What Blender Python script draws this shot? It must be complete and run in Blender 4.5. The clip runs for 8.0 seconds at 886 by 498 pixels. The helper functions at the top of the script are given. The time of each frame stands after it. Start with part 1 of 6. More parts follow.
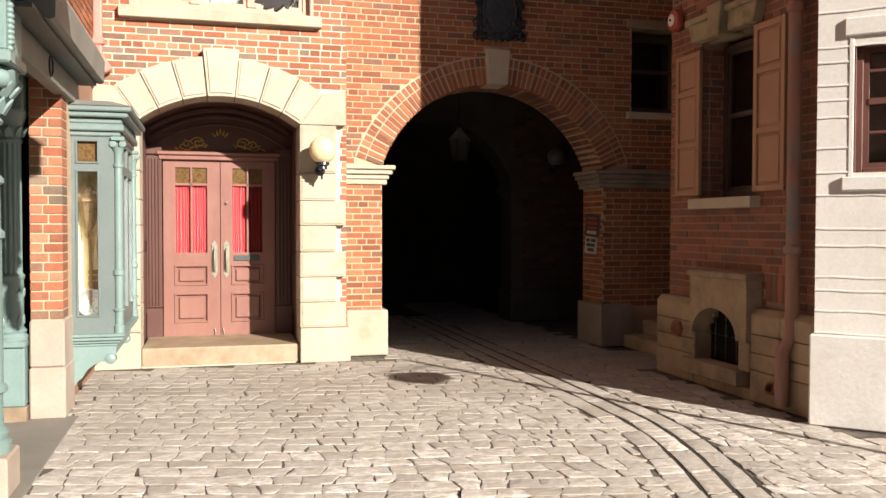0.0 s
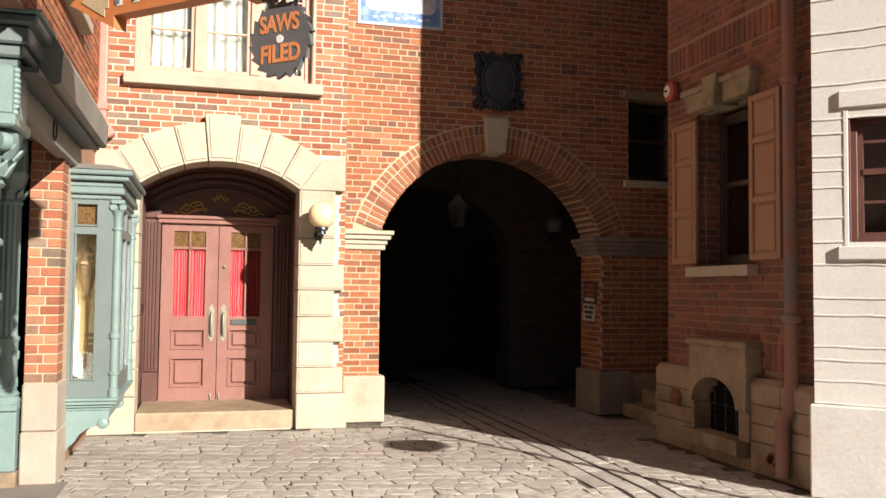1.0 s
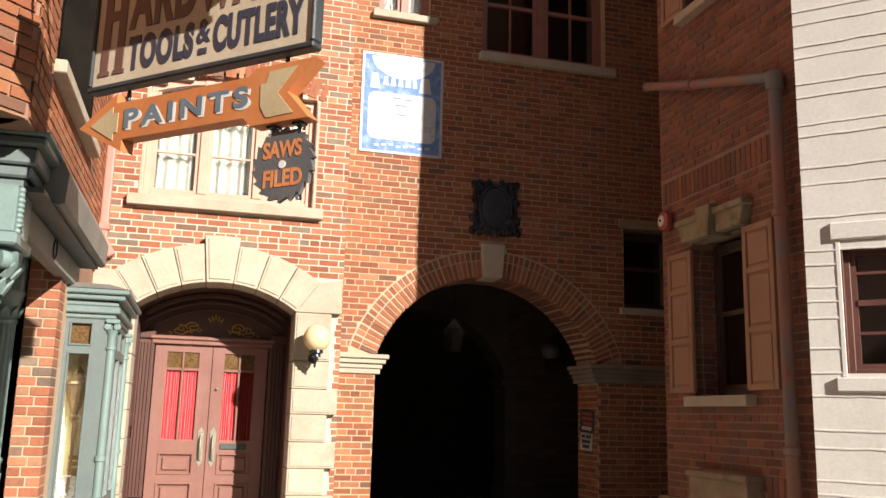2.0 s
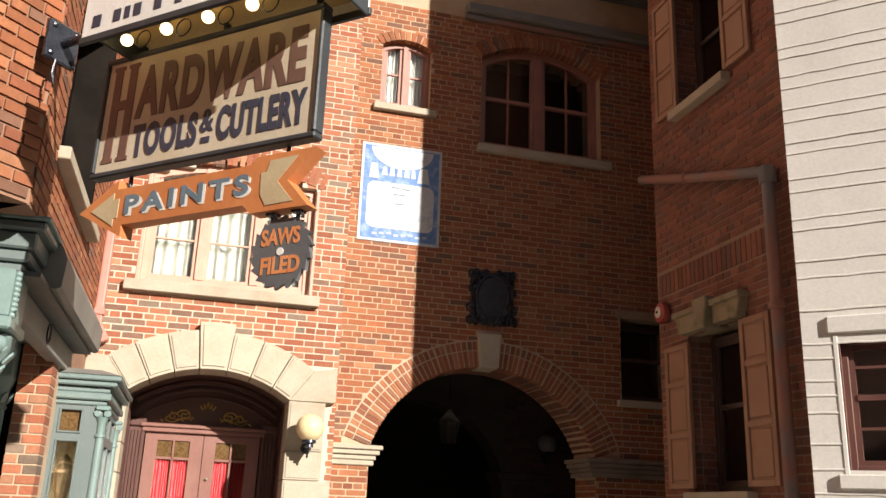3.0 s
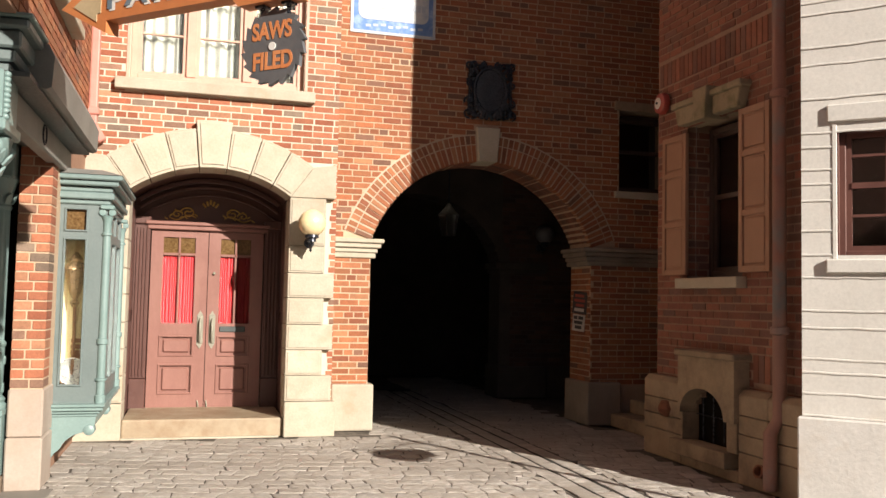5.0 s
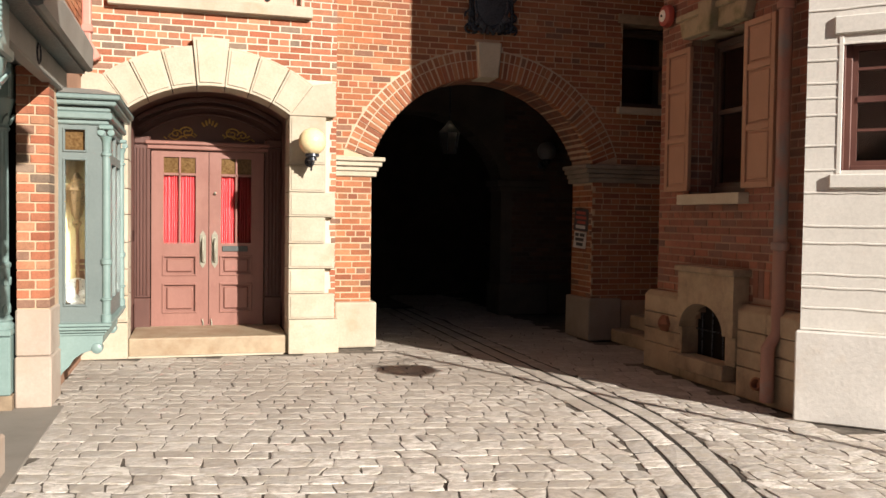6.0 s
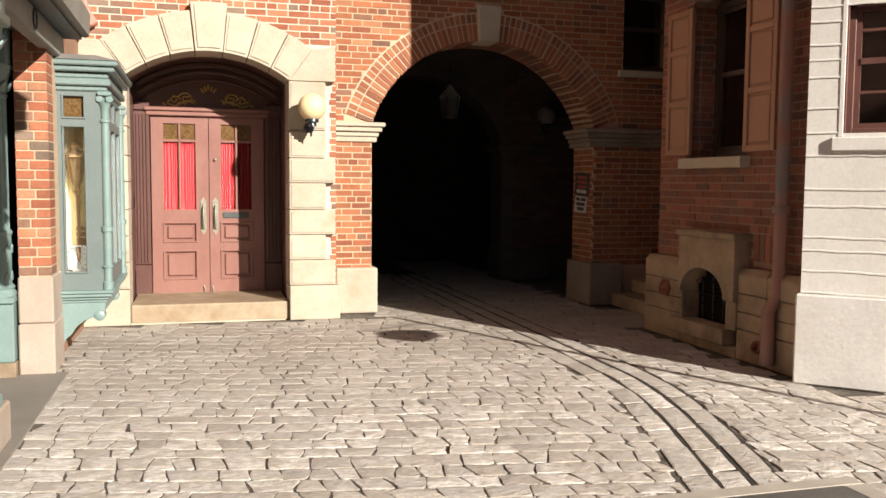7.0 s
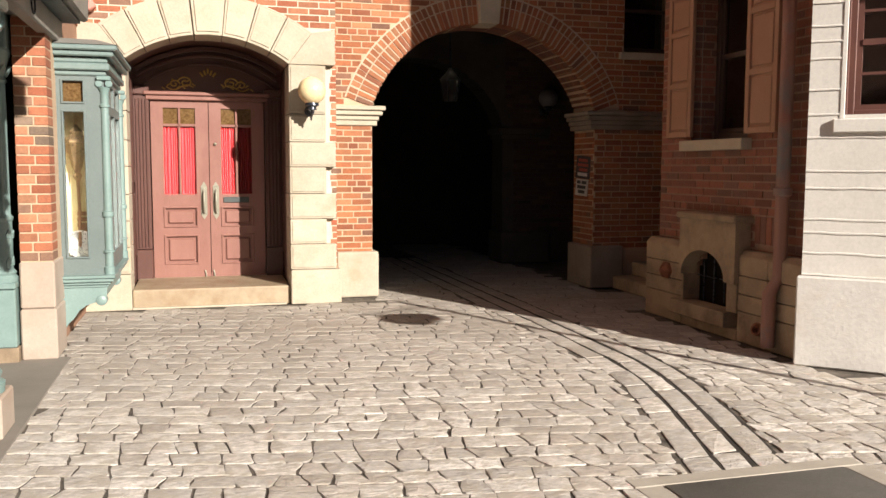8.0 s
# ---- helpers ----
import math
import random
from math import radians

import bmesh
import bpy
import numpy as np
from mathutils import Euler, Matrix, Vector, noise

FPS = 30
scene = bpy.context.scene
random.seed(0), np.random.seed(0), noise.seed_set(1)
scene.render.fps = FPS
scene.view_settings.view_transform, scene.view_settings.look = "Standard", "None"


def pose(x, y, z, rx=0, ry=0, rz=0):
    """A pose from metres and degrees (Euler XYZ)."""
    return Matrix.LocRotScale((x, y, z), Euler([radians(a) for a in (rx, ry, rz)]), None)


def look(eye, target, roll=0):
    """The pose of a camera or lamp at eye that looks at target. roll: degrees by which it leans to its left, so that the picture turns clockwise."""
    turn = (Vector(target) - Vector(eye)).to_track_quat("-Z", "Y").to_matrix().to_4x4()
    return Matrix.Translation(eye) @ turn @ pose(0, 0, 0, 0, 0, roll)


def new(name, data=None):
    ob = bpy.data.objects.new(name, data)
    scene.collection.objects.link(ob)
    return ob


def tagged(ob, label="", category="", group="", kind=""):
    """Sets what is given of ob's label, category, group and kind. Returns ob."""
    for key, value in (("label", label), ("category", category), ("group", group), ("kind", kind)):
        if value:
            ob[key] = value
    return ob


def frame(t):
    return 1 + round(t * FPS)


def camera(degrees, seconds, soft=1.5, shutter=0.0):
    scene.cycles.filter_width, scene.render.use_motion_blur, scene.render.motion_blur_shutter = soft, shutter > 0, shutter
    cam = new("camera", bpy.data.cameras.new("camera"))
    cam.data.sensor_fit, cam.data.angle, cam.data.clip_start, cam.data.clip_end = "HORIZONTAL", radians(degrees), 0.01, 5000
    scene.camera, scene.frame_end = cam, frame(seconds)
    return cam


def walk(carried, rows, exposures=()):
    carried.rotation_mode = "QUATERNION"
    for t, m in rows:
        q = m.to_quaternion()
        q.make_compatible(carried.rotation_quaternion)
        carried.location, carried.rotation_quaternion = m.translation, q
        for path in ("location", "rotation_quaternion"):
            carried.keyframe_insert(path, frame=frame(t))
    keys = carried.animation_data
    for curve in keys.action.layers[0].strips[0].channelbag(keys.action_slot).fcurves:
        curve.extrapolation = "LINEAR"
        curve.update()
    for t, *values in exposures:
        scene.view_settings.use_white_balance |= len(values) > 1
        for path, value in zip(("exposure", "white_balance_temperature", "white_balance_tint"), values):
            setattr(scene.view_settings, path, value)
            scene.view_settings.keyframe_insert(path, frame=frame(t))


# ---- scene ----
# The street corner stands square to the axes; the camera stands at the origin, turned a little to the right.
cam = camera(53.96, 8.0)
EYE, TURN = 1.5, -15.0
# seconds, x, y, z, yaw, pitch, roll
ROWS = [
    (0.0, 0, 0, 0, 0.00, -1.53, -0.11),
    (0.5, 0, 0, 0, -0.04, -0.03, -0.34),
    (1.0, 0, 0, 0, -0.14, 2.80, -0.61),
    (1.5, 0, 0, 0, -0.29, 6.99, -1.01),
    (2.0, 0, 0, 0, -0.49, 10.99, -1.47),
    (2.2, 0, 0, 0, -0.57, 12.71, -1.69),
    (2.75, 0, 0, 0, -0.77, 16.20, -1.97),
    (3.0, 0, 0, 0, -0.86, 16.85, -2.07),
    (3.3, 0, 0, 0, -0.95, 16.41, -2.15),
    (3.5, 0, 0, 0, -1.00, 15.51, -2.23),
    (4.0, 0, 0, 0, -0.94, 11.73, -1.96),
    (4.5, 0, 0, 0, -0.85, 7.42, -1.54),
    (5.0, 0, 0, 0, -0.81, 3.40, -1.18),
    (5.2, 0, 0, 0, -0.79, 1.93, -1.05),
    (5.85, 0, 0, 0, -0.72, -1.50, -0.80),
    (6.5, 0, 0, 0, -0.67, -3.41, -0.58),
    (7.0, 0, 0, 0, -0.66, -4.27, -0.45),
    (7.5, 0, 0, 0, -0.63, -4.93, -0.34),
    (8.0, 0, 0, 0, -0.62, -5.35, -0.20),
]
EXPOSURE = 1.1
walk(cam, [(t, pose(x, y, EYE + z, 90 + pitch, roll, TURN + yaw)) for t, x, y, z, yaw, pitch, roll in ROWS],
     [(0.0, EXPOSURE - 0.03), (1.0, EXPOSURE - 0.08), (2.2, EXPOSURE - 0.22), (3.5, EXPOSURE - 0.28), (4.5, EXPOSURE - 0.25), (6.5, EXPOSURE - 0.18), (8.0, EXPOSURE - 0.18)])

# ---- light ----
SUN_H, SUN_EL = (0.426, -0.905), 22.5      # where the sun stands: horizontal direction, height in degrees
world = bpy.data.worlds.new("sky")
scene.world = world
world.use_nodes = True
wn = world.node_tree.nodes
wn.clear()
sky = wn.new("ShaderNodeTexSky")
sky.sky_type, sky.sun_disc = "NISHITA", False
sky.sun_elevation, sky.sun_rotation = radians(SUN_EL), math.atan2(SUN_H[0], SUN_H[1])
wb, wo = wn.new("ShaderNodeBackground"), wn.new("ShaderNodeOutputWorld")
wb.inputs["Strength"].default_value = 0.027
world.node_tree.links.new(sky.outputs[0], wb.inputs[0])
world.node_tree.links.new(wb.outputs[0], wo.inputs[0])
sun_data = bpy.data.lights.new("sun", "SUN")
sun_data.energy, sun_data.angle, sun_data.color = 5.0, radians(0.5), (1.0, 0.92, 0.82)
sun = new("sun", sun_data)
sun.matrix_world = look((20 * SUN_H[0], 20 * SUN_H[1], 20 * math.tan(radians(SUN_EL))), (0, 0, 0))
# ---- materials ----
def base_mat(name):
    m = bpy.data.materials.new(name)
    m.use_nodes = True
    return m, m.node_tree, m.node_tree.nodes["Principled BSDF"]


def noise_node(nt, scale, detail=4.0, rough=0.55, stretch=None):
    geo = nt.nodes.new("ShaderNodeNewGeometry")
    n = nt.nodes.new("ShaderNodeTexNoise")
    n.inputs["Scale"].default_value, n.inputs["Detail"].default_value, n.inputs["Roughness"].default_value = scale, detail, rough
    if stretch:
        mp = nt.nodes.new("ShaderNodeVectorMath")
        mp.operation = "MULTIPLY"
        mp.inputs[1].default_value = stretch
        nt.links.new(geo.outputs["Position"], mp.inputs[0])
        nt.links.new(mp.outputs[0], n.inputs["Vector"])
    else:
        nt.links.new(geo.outputs["Position"], n.inputs["Vector"])
    return n.outputs["Fac"]


def ramp_node(nt, fac, stops):
    r = nt.nodes.new("ShaderNodeValToRGB")
    e = r.color_ramp.elements
    while len(e) < len(stops):
        e.new(0.5)
    for el, (p, c) in zip(e, stops):
        el.position, el.color = p, (*c, 1) if len(c) == 3 else c
    nt.links.new(fac, r.inputs[0])
    return r.outputs["Color"]


def mix_node(nt, fac, a, b, mode="MIX"):
    m = nt.nodes.new("ShaderNodeMix")
    m.data_type, m.blend_type = "RGBA", mode
    for sock, v in ((m.inputs[0], fac), (m.inputs[6], a), (m.inputs[7], b)):
        if isinstance(v, (int, float)):
            sock.default_value = v
        elif isinstance(v, tuple):
            sock.default_value = (*v, 1)
        else:
            nt.links.new(v, sock)
    return m.outputs[2]


def add_bump(nt, b, height, strength, dist):
    bp = nt.nodes.new("ShaderNodeBump")
    bp.inputs["Strength"].default_value, bp.inputs["Distance"].default_value = strength, dist
    nt.links.new(height, bp.inputs["Height"])
    nt.links.new(bp.outputs[0], b.inputs["Normal"])


def surface(name, c1, c2, scale=3.0, rough=0.7, bump=0.3, fine=60.0, metal=0.0, dirt=None, dirt_scale=1.2, dirt_lo=0.5, dirt_hi=0.75, stretch=None, dist=0.004, vary=0.0, coat=0.0):
    """A weathered surface: two tones, fine grain, optional stains, fine relief; vary tints each object."""
    m, nt, b = base_mat(name)
    big = noise_node(nt, scale, 5, 0.6, stretch)
    col = ramp_node(nt, big, [(0.32, c1), (0.68, c2)])
    grain = noise_node(nt, fine, 4, 0.65, stretch)
    col = mix_node(nt, 0.35, col, ramp_node(nt, grain, [(0.3, (0.62, 0.62, 0.62)), (0.7, (1.0, 1.0, 1.0))]), "MULTIPLY")
    if dirt:
        d = ramp_node(nt, noise_node(nt, dirt_scale, 6, 0.65), [(dirt_lo, (0, 0, 0)), (dirt_hi, (1, 1, 1))])
        col = mix_node(nt, d, col, dirt)
    if vary:
        oi = nt.nodes.new("ShaderNodeObjectInfo")
        col = mix_node(nt, 1.0, col, ramp_node(nt, oi.outputs["Random"], [(0, (1 - vary,) * 3), (1, (1, 1, 1))]), "MULTIPLY")
    nt.links.new(col, b.inputs["Base Color"])
    rr = ramp_node(nt, grain, [(0.3, (max(rough - 0.12, 0.02),) * 3), (0.7, (min(rough + 0.1, 1),) * 3)])
    nt.links.new(rr, b.inputs["Roughness"])
    b.inputs["Metallic"].default_value = metal
    b.inputs["Coat Weight"].default_value = coat
    if bump:
        add_bump(nt, b, grain, bump, dist)
    return m


def piece_mat(name, tones, island, mottled=0.3, rough=0.85, bump=0.5, fine=70.0, dist=0.004, soot=None, stretch=None, pits=0.0, grain_lo=0.5, stain=0.75, grain_mix=0.3):
    """For bricks, stones and setts: each piece takes its own tone, by object or by island."""
    m, nt, b = base_mat(name)
    if island:
        rnd = nt.nodes.new("ShaderNodeNewGeometry").outputs["Random Per Island"]
    else:
        rnd = nt.nodes.new("ShaderNodeObjectInfo").outputs["Random"]
    n = len(tones)
    r = nt.nodes.new("ShaderNodeValToRGB")
    r.color_ramp.interpolation = "CONSTANT"
    e = r.color_ramp.elements
    while len(e) < n:
        e.new(0.5)
    pos = 0.0
    for el, (w, c) in zip(e, tones):
        el.position, el.color = pos, (*c, 1)
        pos += w
    nt.links.new(rnd, r.inputs[0])
    wn_ = nt.nodes.new("ShaderNodeTexWhiteNoise")
    wn_.noise_dimensions = "1D"
    nt.links.new(rnd, wn_.inputs["W"])
    col = mix_node(nt, 1.0, r.outputs["Color"], ramp_node(nt, wn_.outputs["Value"], [(0, (0.72,) * 3), (1, (1.12,) * 3)]), "MULTIPLY")
    mid = noise_node(nt, 14, 5, 0.6)
    col = mix_node(nt, mottled, col, ramp_node(nt, mid, [(0.36, (0.5,) * 3), (0.62, (1.1,) * 3)]), "MULTIPLY")
    grain = noise_node(nt, fine, 5, 0.7, stretch)
    col = mix_node(nt, grain_mix, col, ramp_node(nt, grain, [(0.38, (grain_lo,) * 3), (0.56, (1.06,) * 3)]), "MULTIPLY")
    if pits:
        pit = ramp_node(nt, noise_node(nt, 9, 7, 0.72, (0.8, 1.5, 1)), [(0.46, (1, 1, 1)), (0.50, (0, 0, 0))])
        col = mix_node(nt, mix_node(nt, 1.0, pit, (pits, pits, pits), "MULTIPLY"), col, (0.44, 0.39, 0.325))
        # brightness falloff along y is put into the colour: patchy, from 5.2 to 8.0
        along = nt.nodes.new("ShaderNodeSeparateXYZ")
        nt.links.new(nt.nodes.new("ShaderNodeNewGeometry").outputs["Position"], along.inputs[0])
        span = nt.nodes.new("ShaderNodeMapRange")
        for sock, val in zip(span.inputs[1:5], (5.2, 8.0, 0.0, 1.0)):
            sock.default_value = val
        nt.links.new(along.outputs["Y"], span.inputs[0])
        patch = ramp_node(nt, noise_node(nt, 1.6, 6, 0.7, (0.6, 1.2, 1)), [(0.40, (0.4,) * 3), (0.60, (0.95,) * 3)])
        far_dark = mix_node(nt, 1.0, span.outputs[0], patch, "MULTIPLY")
        col = mix_node(nt, far_dark, col, (0.35, 0.305, 0.26))
    if soot:
        d = ramp_node(nt, noise_node(nt, 0.7, 7, 0.7), [(0.48, (0, 0, 0)), (0.75, (stain,) * 3)])
        col = mix_node(nt, d, col, soot)
    nt.links.new(col, b.inputs["Base Color"])
    b.inputs["Roughness"].default_value = rough
    add_bump(nt, b, grain, bump, dist)
    return m


RED = [(0.30, (0.383, 0.135, 0.07)), (0.22, (0.418, 0.17, 0.091)), (0.16, (0.331, 0.104, 0.052)), (0.16, (0.435, 0.204, 0.113)), (0.10, (0.261, 0.144, 0.096)), (0.06, (0.217, 0.152, 0.109))]
ORANGE = [(0.34, (0.335, 0.112, 0.046)), (0.26, (0.37, 0.138, 0.06)), (0.20, (0.295, 0.092, 0.042)), (0.12, (0.385, 0.165, 0.078)), (0.08, (0.21, 0.10, 0.062))]
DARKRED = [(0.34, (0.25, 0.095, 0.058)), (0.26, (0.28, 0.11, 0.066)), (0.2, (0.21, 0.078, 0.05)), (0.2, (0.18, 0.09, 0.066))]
# brick of the inner arch, with the passage's gloom put into its colour
GLOOM = [(0.5, (0.075, 0.042, 0.033)), (0.3, (0.095, 0.052, 0.04)), (0.2, (0.06, 0.036, 0.03))]
SETTS = [(0.25, (0.69, 0.64, 0.59)), (0.25, (0.74, 0.69, 0.635)), (0.2, (0.65, 0.595, 0.54)), (0.15, (0.77, 0.72, 0.665)), (0.15, (0.60, 0.54, 0.485))]
M = {}
for key, tones in (("red", RED), ("orange", ORANGE), ("darkred", DARKRED), ("sooty", GLOOM)):
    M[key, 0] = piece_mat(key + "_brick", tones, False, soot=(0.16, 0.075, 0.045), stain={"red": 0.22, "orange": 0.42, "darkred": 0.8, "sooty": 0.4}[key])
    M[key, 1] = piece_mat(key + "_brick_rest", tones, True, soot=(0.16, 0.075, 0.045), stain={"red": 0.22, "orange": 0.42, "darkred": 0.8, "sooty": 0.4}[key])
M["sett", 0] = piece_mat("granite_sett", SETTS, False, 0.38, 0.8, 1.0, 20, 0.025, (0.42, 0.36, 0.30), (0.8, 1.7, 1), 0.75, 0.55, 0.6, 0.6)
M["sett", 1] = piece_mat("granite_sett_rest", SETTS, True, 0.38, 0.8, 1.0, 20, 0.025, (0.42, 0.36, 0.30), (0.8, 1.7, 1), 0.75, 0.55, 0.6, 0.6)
M["mortar_pale"] = surface("pale_mortar", (0.558, 0.486, 0.378), (0.63, 0.558, 0.45), 6, 0.95, 0.5)
M["mortar_tan"] = surface("tan_mortar", (0.47, 0.335, 0.225), (0.54, 0.40, 0.275), 6, 0.95, 0.5)
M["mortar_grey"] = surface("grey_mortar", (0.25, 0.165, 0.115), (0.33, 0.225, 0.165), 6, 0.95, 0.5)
M["mortar_ring"] = surface("buff_mortar", (0.46, 0.36, 0.26), (0.54, 0.43, 0.32), 6, 0.95, 0.5)
M["mortar_brown"] = surface("brown_mortar", (0.27, 0.145, 0.09), (0.35, 0.20, 0.13), 6, 0.95, 0.5)
M["limestone"] = surface("cream_limestone", (0.455, 0.39, 0.295), (0.535, 0.475, 0.375), 3.5, 0.88, 0.5, 38, dirt=(0.40, 0.275, 0.165), dirt_scale=2.2, dirt_lo=0.55, dirt_hi=0.85, vary=0.17, dist=0.006)
M["sandstone"] = surface("tan_sandstone", (0.33, 0.245, 0.16), (0.42, 0.32, 0.215), 3.2, 0.9, 0.6, 34, dirt=(0.15, 0.105, 0.07), dirt_scale=2.6, dirt_lo=0.45, dirt_hi=0.75, vary=0.15, dist=0.008)
M["step_stone"] = surface("worn_step_stone", (0.31, 0.235, 0.155), (0.39, 0.31, 0.21), 4, 0.6, 0.4, 30, dirt=(0.21, 0.125, 0.065), dirt_scale=2.4, dirt_lo=0.45, dirt_hi=0.75)
# black for the gutter gaps, whose shade is put into the colour
M["earth"] = surface("gap_shade_black", (0.018, 0.014, 0.011), (0.045, 0.036, 0.028), 9, 0.95, 0.5, 60)
M["ground_earth"] = surface("trodden_grey_earth", (0.09, 0.075, 0.06), (0.17, 0.145, 0.12), 5, 0.95, 0.5, 60)
M["paving"] = surface("grey_paving", (0.20, 0.18, 0.155), (0.26, 0.235, 0.205), 2, 0.75, 0.3, 60)
M["white_paint"] = surface("white_weathered_paint", (0.66, 0.635, 0.59), (0.73, 0.705, 0.66), 2.0, 0.6, 0.25, 40, dirt=(0.55, 0.48, 0.38), dirt_lo=0.6, dirt_hi=0.9)
M["white_render"] = surface("whitewashed_render", (0.64, 0.615, 0.58), (0.71, 0.685, 0.65), 1.6, 0.8, 0.45, 26, dirt=(0.52, 0.43, 0.33), dirt_lo=0.6, dirt_hi=0.9, dist=0.006)
M["door_paint"] = surface("faded_maroon_paint", (0.226, 0.101, 0.079), (0.274, 0.13, 0.103), 3, 0.45, 0.2, 50, dirt=(0.192, 0.077, 0.058), dirt_lo=0.55, dirt_hi=0.85, stretch=(2, 2, 0.6))
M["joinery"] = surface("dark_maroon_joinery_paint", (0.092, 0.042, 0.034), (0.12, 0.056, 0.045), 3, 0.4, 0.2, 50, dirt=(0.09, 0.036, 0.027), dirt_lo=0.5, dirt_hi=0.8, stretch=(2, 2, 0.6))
M["frame_paint"] = surface("red_brown_window_paint", (0.30, 0.13, 0.095), (0.36, 0.165, 0.12), 4, 0.5, 0.2)
M["pink_paint"] = surface("sunned_rose_paint", (0.53, 0.30, 0.225), (0.60, 0.36, 0.27), 4, 0.55, 0.2)
M["mossy_stone"] = surface("moss-stained_stone", (0.25, 0.20, 0.125), (0.34, 0.28, 0.185), 2.2, 0.9, 0.5, 40, dirt=(0.13, 0.12, 0.055), dirt_scale=4, dirt_lo=0.48, dirt_hi=0.7)
M["sill_stone"] = surface("buff_sill_stone", (0.40, 0.345, 0.26), (0.47, 0.41, 0.32), 3, 0.85, 0.4, 45)
M["shutter_paint"] = surface("tan_rose_shutter_paint", (0.32, 0.175, 0.11), (0.37, 0.21, 0.135), 3, 0.6, 0.2, 50, dirt=(0.26, 0.13, 0.08), dirt_lo=0.6, dirt_hi=0.9)
M["green"] = surface("verdigris_green_paint", (0.17, 0.248, 0.235), (0.207, 0.29, 0.276), 3, 0.45, 0.2, 50, dirt=(0.12, 0.202, 0.184), dirt_lo=0.55, dirt_hi=0.85)
M["green_dark"] = surface("dull_sage_paint", (0.125, 0.158, 0.155), (0.15, 0.185, 0.18), 3, 0.45, 0.2, 50)
M["slate"] = surface("dark_slate_paint", (0.055, 0.065, 0.065), (0.085, 0.095, 0.09), 3, 0.5, 0.2)
M["lead"] = surface("weathered_lead_grey", (0.17, 0.165, 0.15), (0.24, 0.23, 0.21), 2, 0.6, 0.2)
M["iron"] = surface("black_iron", (0.020, 0.024, 0.034), (0.05, 0.055, 0.07), 8, 0.3, 0.4, 60, metal=0.4)
M["pipe"] = surface("rust_red_pipe_paint", (0.27, 0.12, 0.088), (0.31, 0.175, 0.135), 1.3, 0.55, 0.2, dirt=(0.17, 0.165, 0.165), dirt_scale=1.1, dirt_lo=0.5, dirt_hi=0.62)
M["gold"] = surface("worn_gilding", (0.55, 0.36, 0.09), (0.42, 0.26, 0.06), 10, 0.4, 0.3, metal=0.5)
M["brass"] = surface("tarnished_pale_brass", (0.34, 0.32, 0.25), (0.27, 0.26, 0.21), 20, 0.45, 0.3, metal=0.35)
M["curtain"] = surface("red_cotton", (0.41, 0.025, 0.029), (0.344, 0.018, 0.025), 8, 0.9, 0.3, 120)
M["lace"] = surface("white_net", (0.27, 0.275, 0.245), (0.37, 0.37, 0.33), 8, 0.9, 0.3, 120)
# pale cloth whose colour stands for sky reflected in window_1
M["sky_sheen"] = surface("sky_sheen_cloth", (0.48, 0.49, 0.48), (0.56, 0.57, 0.55), 3, 0.8, 0.1)
# near-black colour standing in for unlit rooms and deep recesses
M["dark"] = surface("unlit_room_black", (0.012, 0.010, 0.009), (0.02, 0.017, 0.014), 3, 0.9, 0.0)
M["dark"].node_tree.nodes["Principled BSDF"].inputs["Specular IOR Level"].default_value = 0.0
# plaster darkened so that the passage gloom sits in the colour
M["plaster"] = surface("gloom_dimmed_plaster", (0.055, 0.046, 0.04), (0.085, 0.072, 0.06), 3, 0.9, 0.2)
# stained stone, darkened further to put the far pier's shade into its colour
M["shaded_stone"] = surface("shade-darkened_stone", (0.25, 0.20, 0.155), (0.32, 0.265, 0.21), 3, 0.85, 0.4, 45, dirt=(0.10, 0.08, 0.065), dirt_lo=0.45, dirt_hi=0.8)
M["brown_black"] = surface("brown-black_sash_paint", (0.045, 0.028, 0.022), (0.07, 0.045, 0.035), 5, 0.5, 0.2)
M["maroon_dark"] = surface("dark_maroon_sash_paint", (0.11, 0.045, 0.036), (0.15, 0.065, 0.05), 5, 0.5, 0.2)
M["roof"] = surface("grey_slate_roof", (0.10, 0.10, 0.105), (0.15, 0.145, 0.14), 4, 0.7, 0.3)


def glass_mat(name, tint, rough=0.03):
    m, nt, b = base_mat(name)
    wob = noise_node(nt, 5.0, 2, 0.5)
    add_bump(nt, b, wob, 0.012, 0.02)
    b.inputs["Base Color"].default_value = (*tint, 1)
    b.inputs["Roughness"].default_value = rough
    b.inputs["Transmission Weight"].default_value = 1.0
    b.inputs["IOR"].default_value = 1.45
    return m


M["glass"] = glass_mat("old_window_glass", (0.92, 0.94, 0.92))
M["amber"] = surface("amber_textured_glass", (0.085, 0.045, 0.015), (0.19, 0.115, 0.05), 40, 0.12, 0.5, 90)
# ---- building helpers ----
def link(name, bm, material, parent=None, label="", smooth=False, kind=""):
    me = bpy.data.meshes.new(name)
    bm.normal_update()
    bm.to_mesh(me)
    bm.free()
    if smooth:
        for poly in me.polygons:
            poly.use_smooth = True
        if smooth is not True:
            me.set_sharp_from_angle(angle=radians(smooth))
    for mm in (material if isinstance(material, (list, tuple)) else [material]):
        me.materials.append(mm)
    ob = new(name, me)
    if parent:
        ob.parent = parent
    if label:
        ob["label"] = label
    if kind:
        ob["kind"] = kind
    return ob


def part(name, bm, material, parent, label="", smooth=False, kind=""):
    return link(name, bm, material, parent, label, smooth, kind)


